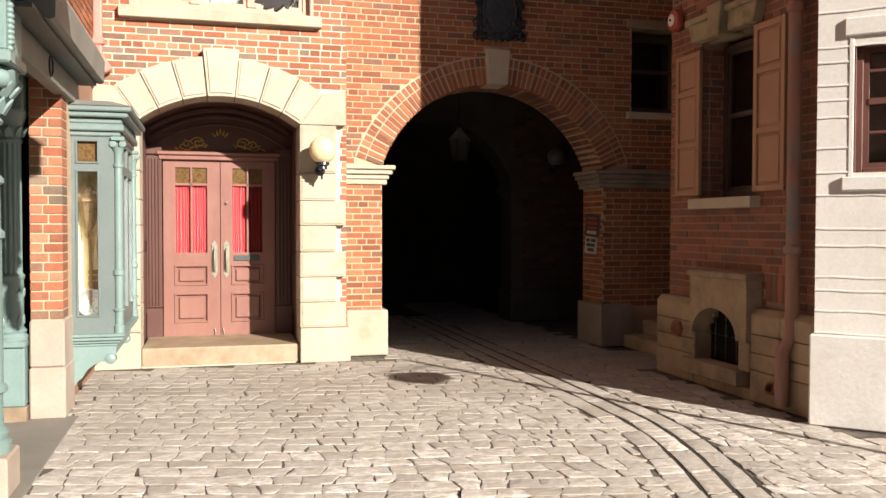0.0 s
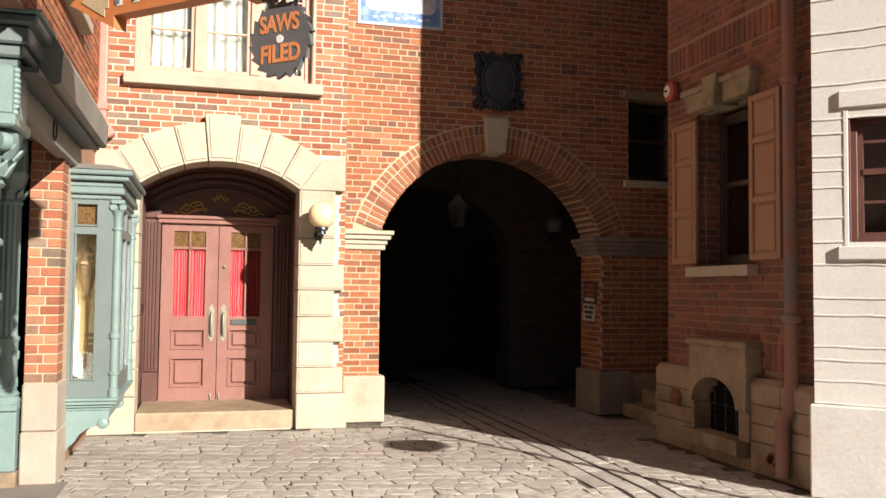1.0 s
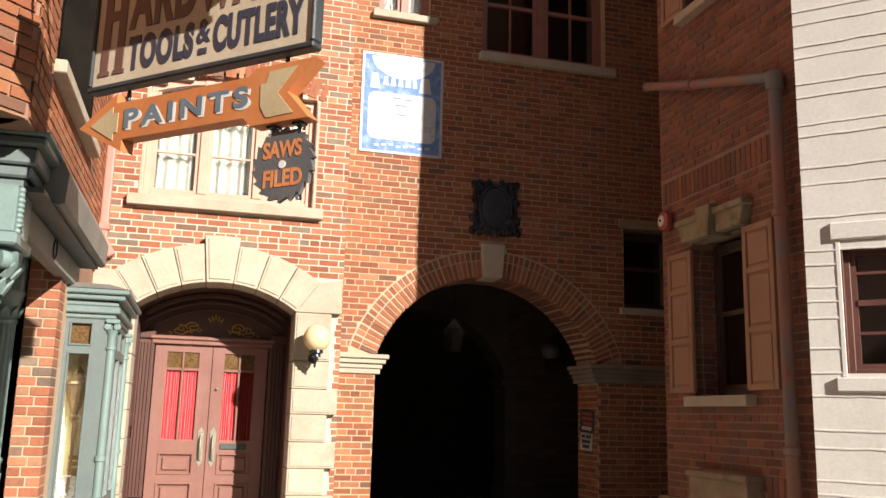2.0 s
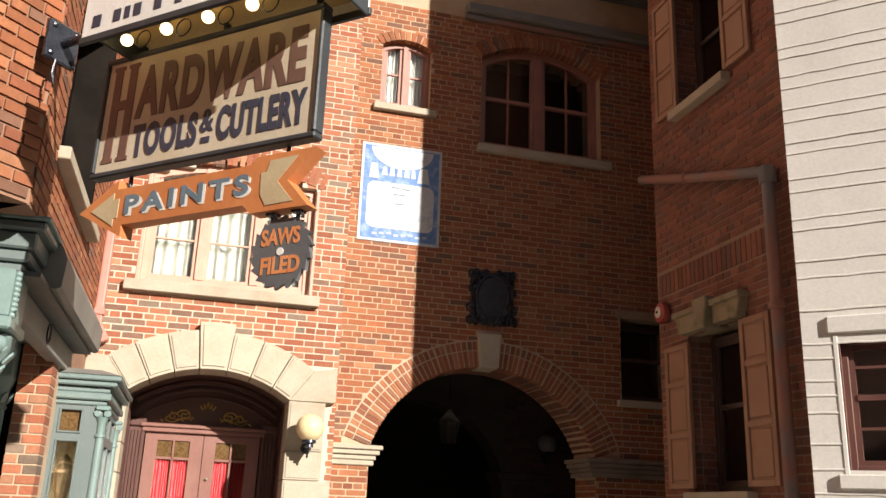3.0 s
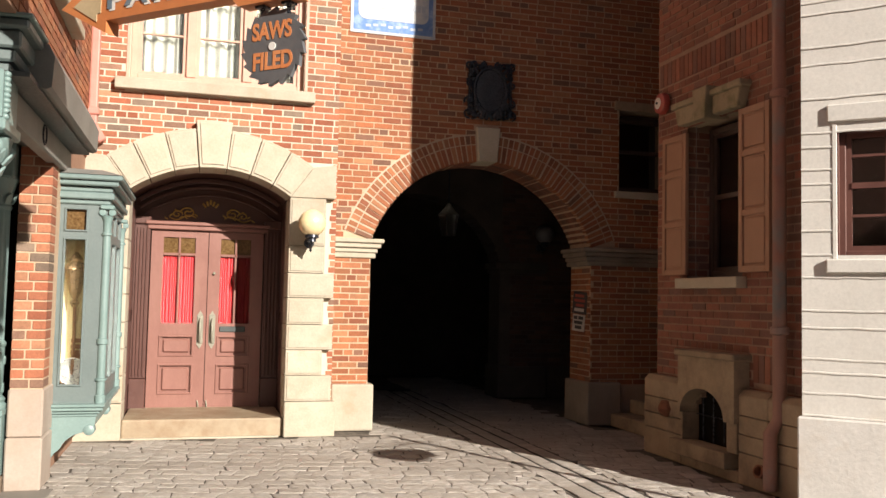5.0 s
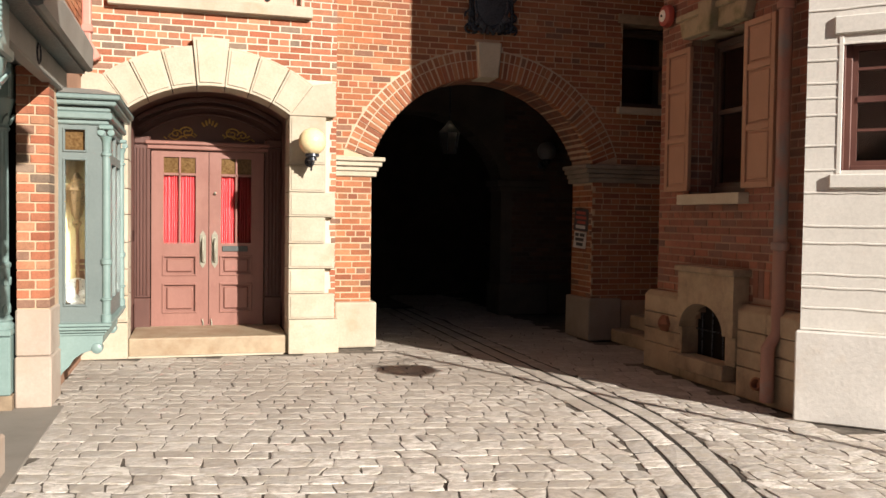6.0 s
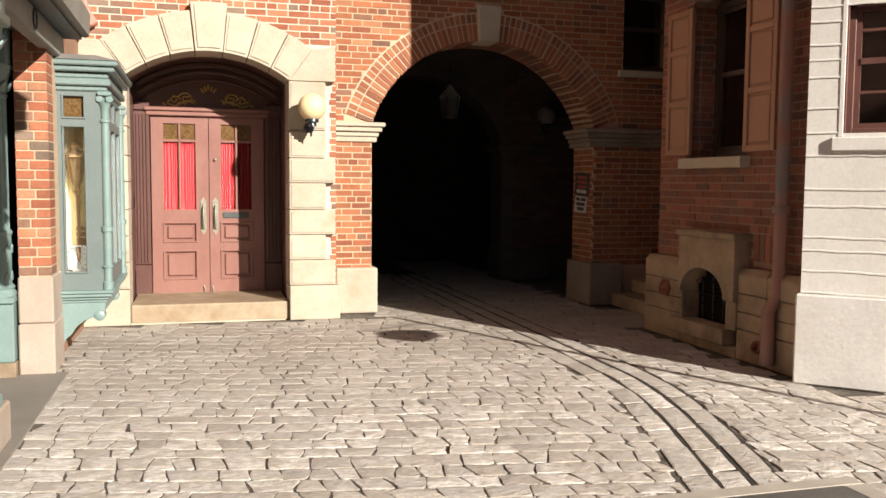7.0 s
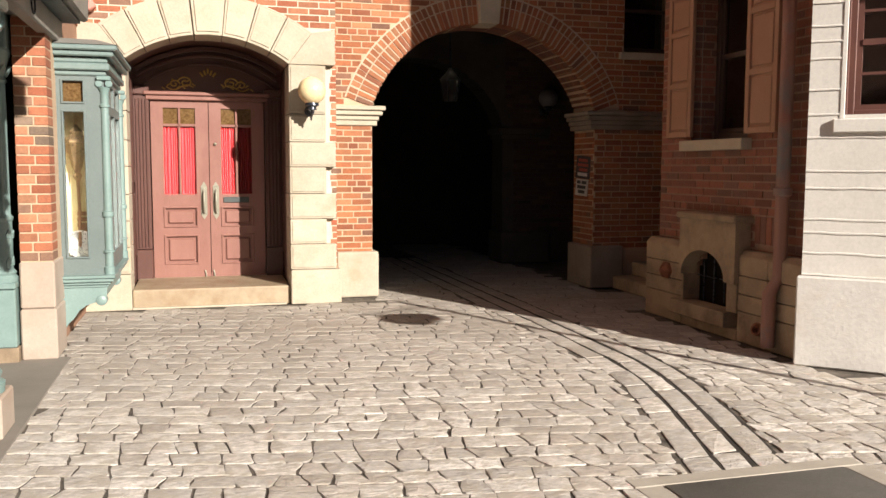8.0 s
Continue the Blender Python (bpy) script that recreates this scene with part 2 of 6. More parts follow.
def thing(name, m, label, category, group="", kind=""):
    ob = new(name)
    ob.empty_display_size = 0.1
    ob.matrix_world = m
    return tagged(ob, label, category, group, kind)


def box(bm, x0, x1, y0, y1, z0, z1, bevel=0.0, m=None, segs=1):
    """A box, with its edges rounded by bevel; m moves it."""
    t = bmesh.new() if bevel else bm
    v = [t.verts.new((x, y, z)) for z in (z0, z1) for y in (y0, y1) for x in (x0, x1)]
    if m is not None and not bevel:
        for q in v:
            q.co = m @ q.co
    for f in ((0, 2, 3, 1), (4, 5, 7, 6), (0, 1, 5, 4), (2, 6, 7, 3), (0, 4, 6, 2), (1, 3, 7, 5)):
        t.faces.new([v[i] for i in f])
    if bevel:
        bmesh.ops.bevel(t, geom=t.edges[:], offset=bevel, segments=segs, affect="EDGES", profile=0.5)
        merge(bm, t, m)
    return bm


def merge(bm, t, m=None):
    if m is not None:
        t.transform(m)
    tmp = bpy.data.meshes.new("tmp")
    t.to_mesh(tmp)
    t.free()
    bm.from_mesh(tmp)
    bpy.data.meshes.remove(tmp)


def prism(bm, outline, a, b, axis="y", m=None):
    """A closed outline (two coordinates in the plane across the axis) pushed from a to b along it."""
    def at(p, d):
        if axis == "y":
            q = Vector((p[0], d, p[1]))
        elif axis == "x":
            q = Vector((d, p[0], p[1]))
        else:
            q = Vector((p[0], p[1], d))
        return m @ q if m is not None else q
    lo = [bm.verts.new(at(p, a)) for p in outline]
    hi = [bm.verts.new(at(p, b)) for p in outline]
    n = len(outline)
    faces = [bm.faces.new(lo), bm.faces.new(hi[::-1])]
    for i in range(n):
        faces.append(bm.faces.new((lo[i], hi[i], hi[(i + 1) % n], lo[(i + 1) % n])))
    bmesh.ops.recalc_face_normals(bm, faces=faces)
    return bm


def lathe(bm, profile, segs=20, m=None):
    """Turns (radius, z) pairs round the z axis."""
    rings = []
    for r, z in profile:
        ring = []
        for i in range(segs):
            a = 2 * math.pi * i / segs
            q = Vector((r * math.cos(a), r * math.sin(a), z))
            ring.append(bm.verts.new(m @ q if m is not None else q))
        rings.append(ring)
    faces = []
    for lo, hi in zip(rings, rings[1:]):
        for i in range(segs):
            faces.append(bm.faces.new((lo[i], lo[(i + 1) % segs], hi[(i + 1) % segs], hi[i])))
    faces.append(bm.faces.new(rings[0][::-1]))
    faces.append(bm.faces.new(rings[-1]))
    bmesh.ops.recalc_face_normals(bm, faces=faces)
    return bm


def tube(bm, points, r, segs=10, closed=False):
    """A round rod along the points."""
    pts = [Vector(p) for p in points]
    rings, side = [], None
    for i, p in enumerate(pts):
        a = pts[i - 1] if i or closed else p
        b = pts[(i + 1) % len(pts)] if i + 1 < len(pts) or closed else p
        d = (b - a).normalized()
        if side is None:
            side = d.cross(Vector((0, 0, 1)))
            if side.length < 0.05:
                side = d.cross(Vector((0, 1, 0)))
        side = (side - d * side.dot(d)).normalized()
        up = side.cross(d)
        rings.append([bm.verts.new(p + r * (math.cos(t) * side + math.sin(t) * up)) for t in (2 * math.pi * k / segs for k in range(segs))])
    faces = []
    pairs = list(zip(rings, rings[1:])) + ([(rings[-1], rings[0])] if closed else [])
    for lo, hi in pairs:
        for k in range(segs):
            faces.append(bm.faces.new((lo[k], lo[(k + 1) % segs], hi[(k + 1) % segs], hi[k])))
    if not closed:
        faces += [bm.faces.new(rings[0][::-1]), bm.faces.new(rings[-1])]
    bmesh.ops.recalc_face_normals(bm, faces=faces)
    return bm


def wall_pose(x, y, turn):
    """Local x runs along a wall, local y into it, local z up."""
    return pose(x, y, 0, 0, 0, turn)


def free_spans(x0, x1, blocked):
    spans = [(x0, x1)]
    for a, b in blocked:
        nxt = []
        for p, q in spans:
            if b <= p or a >= q:
                nxt.append((p, q))
                continue
            if a > p:
                nxt.append((p, a))
            if b < q:
                nxt.append((b, q))
        spans = nxt
    return [s for s in spans if s[1] - s[0] > 0.004]


def arch_hole(x0, x1, z0, spring, rise):
    """A blocked stretch at each height for an opening with a segmental head."""
    c, h = (x0 + x1) / 2, (x1 - x0) / 2
    r = (h * h + rise * rise) / (2 * rise) if rise else 0
    def at(za, zb):
        if zb <= z0 + 1e-6 or za >= spring + rise:
            return None
        if za < spring or not rise:
            return (x0, x1) if za < spring else None
        d = (za + min(zb, spring + rise)) / 2 - (spring + rise - r)
        w = math.sqrt(max(r * r - d * d, 0))
        return (c - w, c + w) if w > 0.01 else None
    return at


COURSE, BRICK, HEAD, JOINT = 0.0715, 0.226, 0.115, 0.0145


def wall_body(name, m, x0, x1, z0, z1, thick, holes, material, parent=None):
    """The wall behind its brick face, laid course by course, with its openings through it."""
    bm = bmesh.new()
    groups, z = [], z0
    while z < z1 - 1e-6:
        zt = min(z + COURSE, z1)
        s = free_spans(x0, x1, [h for h in (f(z, zt) for f in holes) if h])
        if groups and groups[-1][2] == s:
            groups[-1][1] = zt
        else:
            groups.append([z, zt, s])
        z = zt
    for za, zb, spans in groups:
        for a, b in spans:
            box(bm, a, b, 0, thick, za, zb)
    ob = link(name, bm, material, parent)
    ob.matrix_world = m
    return ob


BRICKS = []      # brick faces to lay at the end of the file


def brick_face(parent, m, x0, x1, z0, z1, holes, kind, near=None, proud=0.0025, headers=6, seed=1):
    BRICKS.append((parent, m, x0, x1, z0, z1, holes, kind, near, proud, headers, seed))
# ---- the large structure ----
# Unseen heights of shop, arch and right house, 12-13 m, screen the sky.
DOORWALL, ARCHWALL = wall_pose(0, 9.65, 0), wall_pose(0, 9.95, 0)
RIGHT = wall_pose(4.60, 0, -90)          # local x is -Y
WHITE = wall_pose(4.42, 5.62, -45)
SHOP = wall_pose(-1.15, 0, 90)           # local x is Y
CHAMFER = wall_pose(-0.99, 4.84, 47)

ground = link("ground", box(bmesh.new(), -250, 250, -250, 250, -0.5, -0.022), M["ground_earth"])
tagged(ground, "grey-brown trodden earth under and around the setts", "ground", kind="structure")

# door building
door_hole = arch_hole(-0.74, 0.99, 0.0, 2.62, 0.30)
win_hole = arch_hole(-0.76, 1.07, 3.80, 5.05, 0.18)
wall_door = wall_body("wall_door", DOORWALL, -3.2, 1.47, 0, 12.0, 0.45, [door_hole, win_hole], M["mortar_pale"])
tagged(wall_door, "sunlit red brick wall with pale mortar joints", "wall", kind="structure")
brick_face(wall_door, DOORWALL, -1.75, 1.472, 0.0, 8.4, [arch_hole(-0.93, 1.18, 0, 2.95, 0.335), arch_hole(0.9, 1.40, 0, 2.95, 0), arch_hole(-1.6, -0.6, 0, 2.7, 0), arch_hole(-0.80, 1.11, 3.64, 5.05, 0.18)], "red", (0.2, 1.5, 3.0, 5.0), seed=3)

# arch building
gate_hole = arch_hole(1.93, 4.73, 0.0, 2.19, 1.0)
w1_hole = arch_hole(1.80, 2.46, 6.46, 7.30, 0.10)
w2_hole = arch_hole(3.15, 4.88, 6.10, 7.36, 0.27)
dk_hole = arch_hole(5.10, 5.95, 2.94, 3.96, 0)
wall_arch = wall_body("wall_arch", ARCHWALL, 1.47, 7.4, 0, 12.0, 0.60, [arch_hole(1.93, 4.73, 0.0, 2.19, 1.04), arch_hole(1.80, 2.46, 6.46, 7.34, 0.12), arch_hole(3.15, 4.88, 6.10, 7.41, 0.31), dk_hole], M["mortar_tan"])
tagged(wall_arch, "orange-red brick wall over an arched carriage gateway", "wall", kind="structure")
brick_face(wall_arch, ARCHWALL, 1.475, 7.0, 0.5, 7.95, [arch_hole(1.93, 4.73, 0.0, 2.08, 0.0), arch_hole(1.587, 5.073, 2.17, 2.18, 1.335), w1_hole, w2_hole, dk_hole, arch_hole(3.19, 3.48, 3.0, 3.6, 0), arch_hole(1.80 - 0.03, 2.49, 7.3, 7.31, 0.22), arch_hole(3.12, 4.91, 7.36, 7.37, 0.42)], "orange", (1.475, 2.9, 3.3, 5.4), seed=5)

JAMB = wall_pose(4.73, 0, -90)
brick_face(wall_arch, JAMB, -10.54, -9.955, 0.53, 1.98, [], "orange", None, 0.004, 6, 19)

# right building: brick, in shade
rw_hole = arch_hole(-7.52, -6.62, 1.78, 3.24, 0)
uw_hole = arch_hole(-7.52, -6.62, 5.70, 7.2, 0)
cellar_hole = arch_hole(-7.39, -6.67, 0.24, 0.55, 0.20)
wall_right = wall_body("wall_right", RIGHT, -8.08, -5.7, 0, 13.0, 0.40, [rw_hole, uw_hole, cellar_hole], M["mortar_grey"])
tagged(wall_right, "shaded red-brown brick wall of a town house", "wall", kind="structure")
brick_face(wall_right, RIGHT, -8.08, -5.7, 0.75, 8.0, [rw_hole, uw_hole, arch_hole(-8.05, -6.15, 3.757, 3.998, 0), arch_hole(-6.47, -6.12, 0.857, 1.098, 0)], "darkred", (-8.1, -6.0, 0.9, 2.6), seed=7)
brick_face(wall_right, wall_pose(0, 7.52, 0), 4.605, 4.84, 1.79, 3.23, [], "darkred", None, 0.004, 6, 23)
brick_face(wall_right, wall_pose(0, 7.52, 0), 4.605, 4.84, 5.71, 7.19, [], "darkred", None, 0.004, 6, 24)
wall_right_back = link("wall_right_back", box(bmesh.new(), 4.62, 9.0, 7.70, 8.075, 0, 13.0), M["mortar_grey"])
tagged(wall_right_back, "brick side wall of the shaded town house", "wall", kind="structure")

# white building
wh_hole = arch_hole(0.25, 1.15, 1.88, 2.88, 0)
wall_white = wall_body("wall_white", WHITE, 0.02, 5.0, 0, 13.0, 0.30, [wh_hole], M["white_paint"])
tagged(wall_white, "white painted clapboard house wall", "wall", kind="structure")
wall_white_side = link("wall_white_side", box(bmesh.new(), 4.70, 9.0, 5.63, 5.69, 0, 13.0), M["white_paint"])
tagged(wall_white_side, "plain end wall of the white house", "wall", kind="structure")

# shop on the other side
sw_hole = arch_hole(6.25, 8.1, 3.85, 5.7, 0)
wall_shop = wall_body("wall_shop", SHOP, 5.37, 9.65, 2.75, 13.0, 0.40, [sw_hole], M["mortar_brown"])
tagged(wall_shop, "rough red brick upper wall of the hardware shop", "wall", kind="structure")
wall_corner = wall_body("wall_corner", CHAMFER, -2.6, 0, 3.0, 13.0, 0.30, [], M["mortar_brown"])
tagged(wall_corner, "brick corner face above the shop entrance", "wall", kind="structure")
brick_face(wall_corner, CHAMFER, -1.6, 0.0, 3.02, 6.2, [], "orange", None, 0.012, 5, 9)
brick_face(wall_shop, SHOP, 5.38, 9.6, 2.9, 6.5, [sw_hole], "orange", None, 0.012, 5, 11)
CORNER_SIDE = wall_pose(-0.99, 0, 90)
wall_corner_side = wall_body("wall_corner_side", CORNER_SIDE, 4.86, 5.36, 3.0, 13.0, 0.30, [], M["mortar_brown"])
tagged(wall_corner_side, "rough brick corner pilaster of the shop", "wall", kind="structure")
brick_face(wall_corner_side, CORNER_SIDE, 4.86, 5.36, 3.02, 6.2, [], "orange", None, 0.008, 5, 13)
wall_shop_low = wall_body("wall_shop_low", SHOP, 7.9, 9.65, 0, 2.75, 0.4, [], M["mortar_brown"])
tagged(wall_shop_low, "brick shop wall behind the bay window", "wall", kind="structure")
# out of view: added wall, 13 m tall to hold back western skylight
wall_street = link("wall_street", box(bmesh.new(), -9, -3.0, 3.4, 3.8, 0, 13.0), M["mortar_brown"])
tagged(wall_street, "unseen brick wall beside the shop, raised to screen the western sky", "wall", kind="structure")

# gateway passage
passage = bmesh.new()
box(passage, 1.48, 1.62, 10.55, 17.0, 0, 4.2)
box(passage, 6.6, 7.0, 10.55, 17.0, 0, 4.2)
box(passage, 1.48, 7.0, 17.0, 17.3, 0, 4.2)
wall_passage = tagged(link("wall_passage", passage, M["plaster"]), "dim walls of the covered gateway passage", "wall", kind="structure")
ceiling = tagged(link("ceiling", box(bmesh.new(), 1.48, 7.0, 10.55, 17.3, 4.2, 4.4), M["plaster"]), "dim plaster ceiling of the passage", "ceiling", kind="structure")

# plain walls that close the houses behind their fronts
# wall_side_arch runs on to y 8.08 to shut light out of the alley
for nm, x0, x1, y0, y1, z1 in (("wall_back_door", -3.4, 1.4, 13.8, 14.0, 12), ("wall_party", 1.30, 1.47, 10.1, 17.3, 12), ("wall_back_arch", 1.47, 9.2, 17.3, 17.5, 12), ("wall_side_arch", 7.4, 7.6, 8.08, 17.3, 12),
                               ("wall_back_right", 9.0, 9.2, 5.6, 8.1, 13), ("wall_back_shop", -4.2, -4.0, 3.8, 14.0, 13), ("wall_side_shop", -4.0, -1.2, 10.12, 10.3, 13)):
    tagged(link(nm, box(bmesh.new(), x0, x1, y0, y1, 0, z1), M["plaster"]), "plain hidden house wall closing the building", "wall", kind="structure")
# out of view: dark walls added for the panes to reflect
for nm, x0, x1, y0, y1, z1 in (("wall_square_west", -9.4, -9.0, -17, 3.4, 12.0), ("wall_square_east", 14.0, 14.4, -17, 2.0, 5.5)):
    tagged(link(nm, box(bmesh.new(), x0, x1, y0, y1, 0, z1), M["darkred", 1]), "unseen dark wall added for the window panes to reflect", "wall", kind="structure")
# out of view: pale wall added for bounce and reflections
opposite = link("wall_opposite", box(bmesh.new(), -26, 26, -17.5, -17, 0, 8.4), M["sandstone"])
tagged(opposite, "unseen pale wall added to bounce light back", "wall", kind="structure")

# roofs close the houses above; the added one over the alley only blocks skylight
for nm, x0, x1, y0, y1, z in (("roof_door", -3.2, 1.47, 9.65, 14, 12), ("roof_arch", 1.47, 7.4, 9.95, 17.3, 12), ("roof_right", 4.62, 9.0, 5.69, 8.07, 13), ("roof_shop", -4.0, -1.5, 5.5, 9.65, 13), ("roof_alley", 4.7, 7.4, 8.08, 9.94, 8.6)):
    tagged(link(nm, box(bmesh.new(), x0, x1, y0, y1, z, z + 0.2), M["roof"]), "unseen grey slate roof closing off the sky", "roof", kind="structure")
# ---- paving: rows of setts, a gutter band of long stones, slabs and a cover plate ----
def gutter_x(y):
    """The gutter's middle line: straight through the gate, then bending towards the shop."""
    pts = [(3.0, 2.36), (3.7, 2.59), (4.6, 2.87), (5.35, 3.08), (6.0, 3.19), (7.5, 3.21), (17.0, 3.21)]
    for (y0, x0), (y1, x1) in zip(pts, pts[1:]):
        if y <= y1:
            return x0 + (x1 - x0) * max(0.0, (y - y0) / (y1 - y0))
    return 3.21


def on_paving(x, y):
    """True where setts may lie."""
    if y > 9.5 and not 1.95 < x < 4.7:
        return False
    if x < -1.05 and y < 7.25 or x < -1.2 or y > 16.5:
        return False
    if 1.98 < x < 3.2 and y < 3.62:
        return False
    if x > 4.42 and y > 5.2 and y < 8.3 or x + y > 10.15 and y < 5.7:
        return False
    return True


def stone(rng, quad, top, dome, cut, deep=0.03):
    """One worn stone from four corners: sides, a rounded rim and a slightly domed, uneven top."""
    c = sum((Vector(p) for p in quad), Vector((0, 0))) / 4
    ring = []
    for i in range(4):
        a, b = Vector(quad[i]), Vector(quad[(i + 1) % 4])
        e = b - a
        k = min(cut / max(e.length, 0.01), 0.3)
        for f in (k * rng.uniform(0.5, 1.5), 0.5 + rng.uniform(-0.12, 0.12), 1 - k * rng.uniform(0.5, 1.5)):
            p = a + f * e
            p += (p - c).normalized() * rng.uniform(-0.010, 0.008)
            ring.append(p)
    tx, ty = rng.uniform(-0.012, 0.012), rng.uniform(-0.012, 0.012)
    vs, n = [], len(ring)
    for p in ring:
        vs.append((p.x, p.y, top - deep))
    for p in ring:
        d = p - c
        vs.append((p.x, p.y, top - 0.0018 + d.x * tx + d.y * ty + rng.uniform(-0.0015, 0.0015)))
    for p in ring:
        d = p - c
        q = c + d * (1 - 0.011 / max(d.length, 0.03))
        vs.append((q.x, q.y, top - 0.0003 + d.x * tx + d.y * ty + rng.uniform(-0.0016, 0.0016)))
    vs.append((c.x + rng.uniform(-0.02, 0.02), c.y + rng.uniform(-0.02, 0.02), top + dome))
    fs = []
    for i in range(n):
        j = (i + 1) % n
        fs += [(i, j, n + j, n + i), (n + i, n + j, 2 * n + j, 2 * n + i), (2 * n + i, 2 * n + j, 3 * n)]
    return vs, fs


M["grit"] = surface("gritty_joint_filling", (0.045, 0.036, 0.028), (0.20, 0.17, 0.14), 7, 0.95, 0.6, 50)
pavement = link("pavement", box(bmesh.new(), -2.2, 4.8, 2.9, 17.0, -0.4, -0.0075), M["grit"])
tagged(pavement, "worn grey granite sett paving with dark earth joints", "paving", kind="structure")
b = bmesh.new()       # black strip under the gutter band: shade of its deep gaps as colour
gap_line = [(gutter_x(3.4 + 0.2 * k), 3.4 + 0.2 * k) for k in range(56)]
prism(b, [(x - 0.27, y) for x, y in gap_line] + [(x + 0.29, y) for x, y in gap_line[::-1]], -0.05, -0.0058, "z")
part("gutter_silt", b, M["earth"], pavement, "black strip painted as the shade between the gutter stones")


def soften(me):
    me.polygons.foreach_set("use_smooth", [True] * len(me.polygons))
    me.set_sharp_from_angle(angle=radians(38))


def lay_setts():
    rng = random.Random(17)
    near, rest = [], []
    th = radians(-12.0)
    ux, uy = Vector((math.cos(th), math.sin(th))), Vector((-math.sin(th), math.cos(th)))
    v = 0.0
    while v < 18:
        h = rng.uniform(0.155, 0.205)
        u = -6.0 + rng.uniform(0, 0.3)
        lean = 0.0
        while u < 7:
            w = rng.choice((0.13, 0.15, 0.17, 0.19, 0.21, 0.25)) + rng.uniform(-0.015, 0.015)
            lean_next = rng.uniform(-0.034, 0.018)
            row_y = uy.y * (v + h / 2) + ux.y * (u + w / 2)
            xg = gutter_x(row_y)
            ub = (xg - 0.292 - uy.x * (v + h / 2)) / ux.x
            ua = (xg + 0.292 - uy.x * (v + h / 2)) / ux.x
            for u0, u1 in ((u, min(u + w, ub)), (max(u, ua), u + w)):
                if u1 - u0 < 0.05:
                    continue
                mid = ux * ((u0 + u1) / 2) + uy * (v + h / 2)
                if not (on_paving(mid.x, mid.y) and 2.95 < mid.y):
                    continue

                def wav(uu, vv):
                    q = ux * uu + uy * vv
                    return q + uy * 0.03 * math.sin(1.7 * uu + 0.6 * math.sin(v)) + ux * 0.012 * math.sin(5 * vv + uu)
                g = 0.0052
                j = lambda: rng.uniform(-0.005, 0.005)
                ge = 0.0045
                quad = [wav(u0 + ge + j() - lean, v + g + j()), wav(u1 - ge + j() - lean_next, v + g + j()), wav(u1 - ge + j() + lean_next, v + h - g + j()), wav(u0 + ge + j() + lean, v + h - g + j())]
                item = stone(rng, quad, rng.uniform(-0.0005, 0.0028), rng.uniform(0.0, 0.002), 0.014)
                (near if len(near) < 300 and mid.y < 5.2 and -0.9 < mid.x < 2.9 else rest).append(item)
            u += w
            lean = lean_next
        v += h
    # the gutter band: three strips of long stones
    band = []
    for s in range(3):
        y = 3.66 - rng.uniform(0, 0.2)
        while y < 14:
            ln = rng.uniform(0.30, 0.50)
            o0, o1 = -0.285 + 0.19 * s, -0.285 + 0.19 * (s + 1)
            g0 = 0.019 if s else 0.013
            quad = [(gutter_x(y) + o0 + g0, y + 0.006), (gutter_x(y) + o1 - g0, y + 0.006), (gutter_x(y + ln) + o1 - g0, y + ln - 0.006), (gutter_x(y + ln) + o0 + g0, y + ln - 0.006)]
            top = 0.0
            band.append(stone(rng, quad, top + rng.uniform(-0.002, 0.002), 0.002, 0.012))
            y += ln
    for vs, fs in near:
        c = Vector(vs[-1])
        me = bpy.data.meshes.new("sett")
        me.from_pydata([Vector(q) - c for q in vs], [], fs)
        soften(me)
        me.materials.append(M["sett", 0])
        ob = new("sett", me)
        ob.parent = pavement
        ob.location = c
    for nm, items, lab in (("gutter_stone", band, "long worn gutter stones"), ("setts", rest, "")):
        verts, faces = [], []
        if nm == "gutter_stone":
            for vs, fs in items:
                c = Vector(vs[-1])
                me = bpy.data.meshes.new(nm)
                me.from_pydata([Vector(q) - c for q in vs], [], fs)
                soften(me)
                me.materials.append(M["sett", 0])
                ob = new(nm, me)
                ob.parent = pavement
                ob.location = c
            continue
        for vs, fs in items:
            o = len(verts)
            verts += vs
            faces += [tuple(o + i for i in f) for f in fs]
        me = bpy.data.meshes.new(nm)
        me.from_pydata(verts, [], faces)
        soften(me)
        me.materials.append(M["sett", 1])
        ob = new(nm, me)
        ob.parent = pavement
        ob["kind"] = "stuff"


# cover plate in a concrete frame
cover = thing("cover_plate", pose(2.6, 3.3, 0), "flat grey metal cover plate in a pale concrete frame", "access cover")
b = bmesh.new()
box(b, -0.66, 0.63, 0.27, 0.38, -0.2, 0.007, 0.006)
box(b, -0.66, -0.52, -0.6, 0.268, -0.2, 0.006, 0.006)
box(b, 0.50, 0.63, -0.6, 0.268, -0.2, 0.006, 0.006)
M["concrete"] = surface("pale_concrete", (0.36, 0.32, 0.27), (0.44, 0.40, 0.34), 3, 0.85, 0.5, 50)
M["plate"] = surface("dull_steel_plate", (0.10, 0.095, 0.085), (0.15, 0.14, 0.125), 3, 0.45, 0.5, 90, metal=0.3)
part("frame", b, M["concrete"], cover, "pale concrete frame")
part("plate", box(bmesh.new(), -0.515, 0.495, -0.6, 0.262, -0.15, 0.009, 0.004), M["plate"], cover)

# shop pavement slabs
slab = link("pavement_slab", box(bmesh.new(), -4.5, -1.0, 3.2, 7.3, -0.4, 0.006, 0.006), M["paving"])
tagged(slab, "smooth grey paving slab beside the shop", "paving", kind="structure")
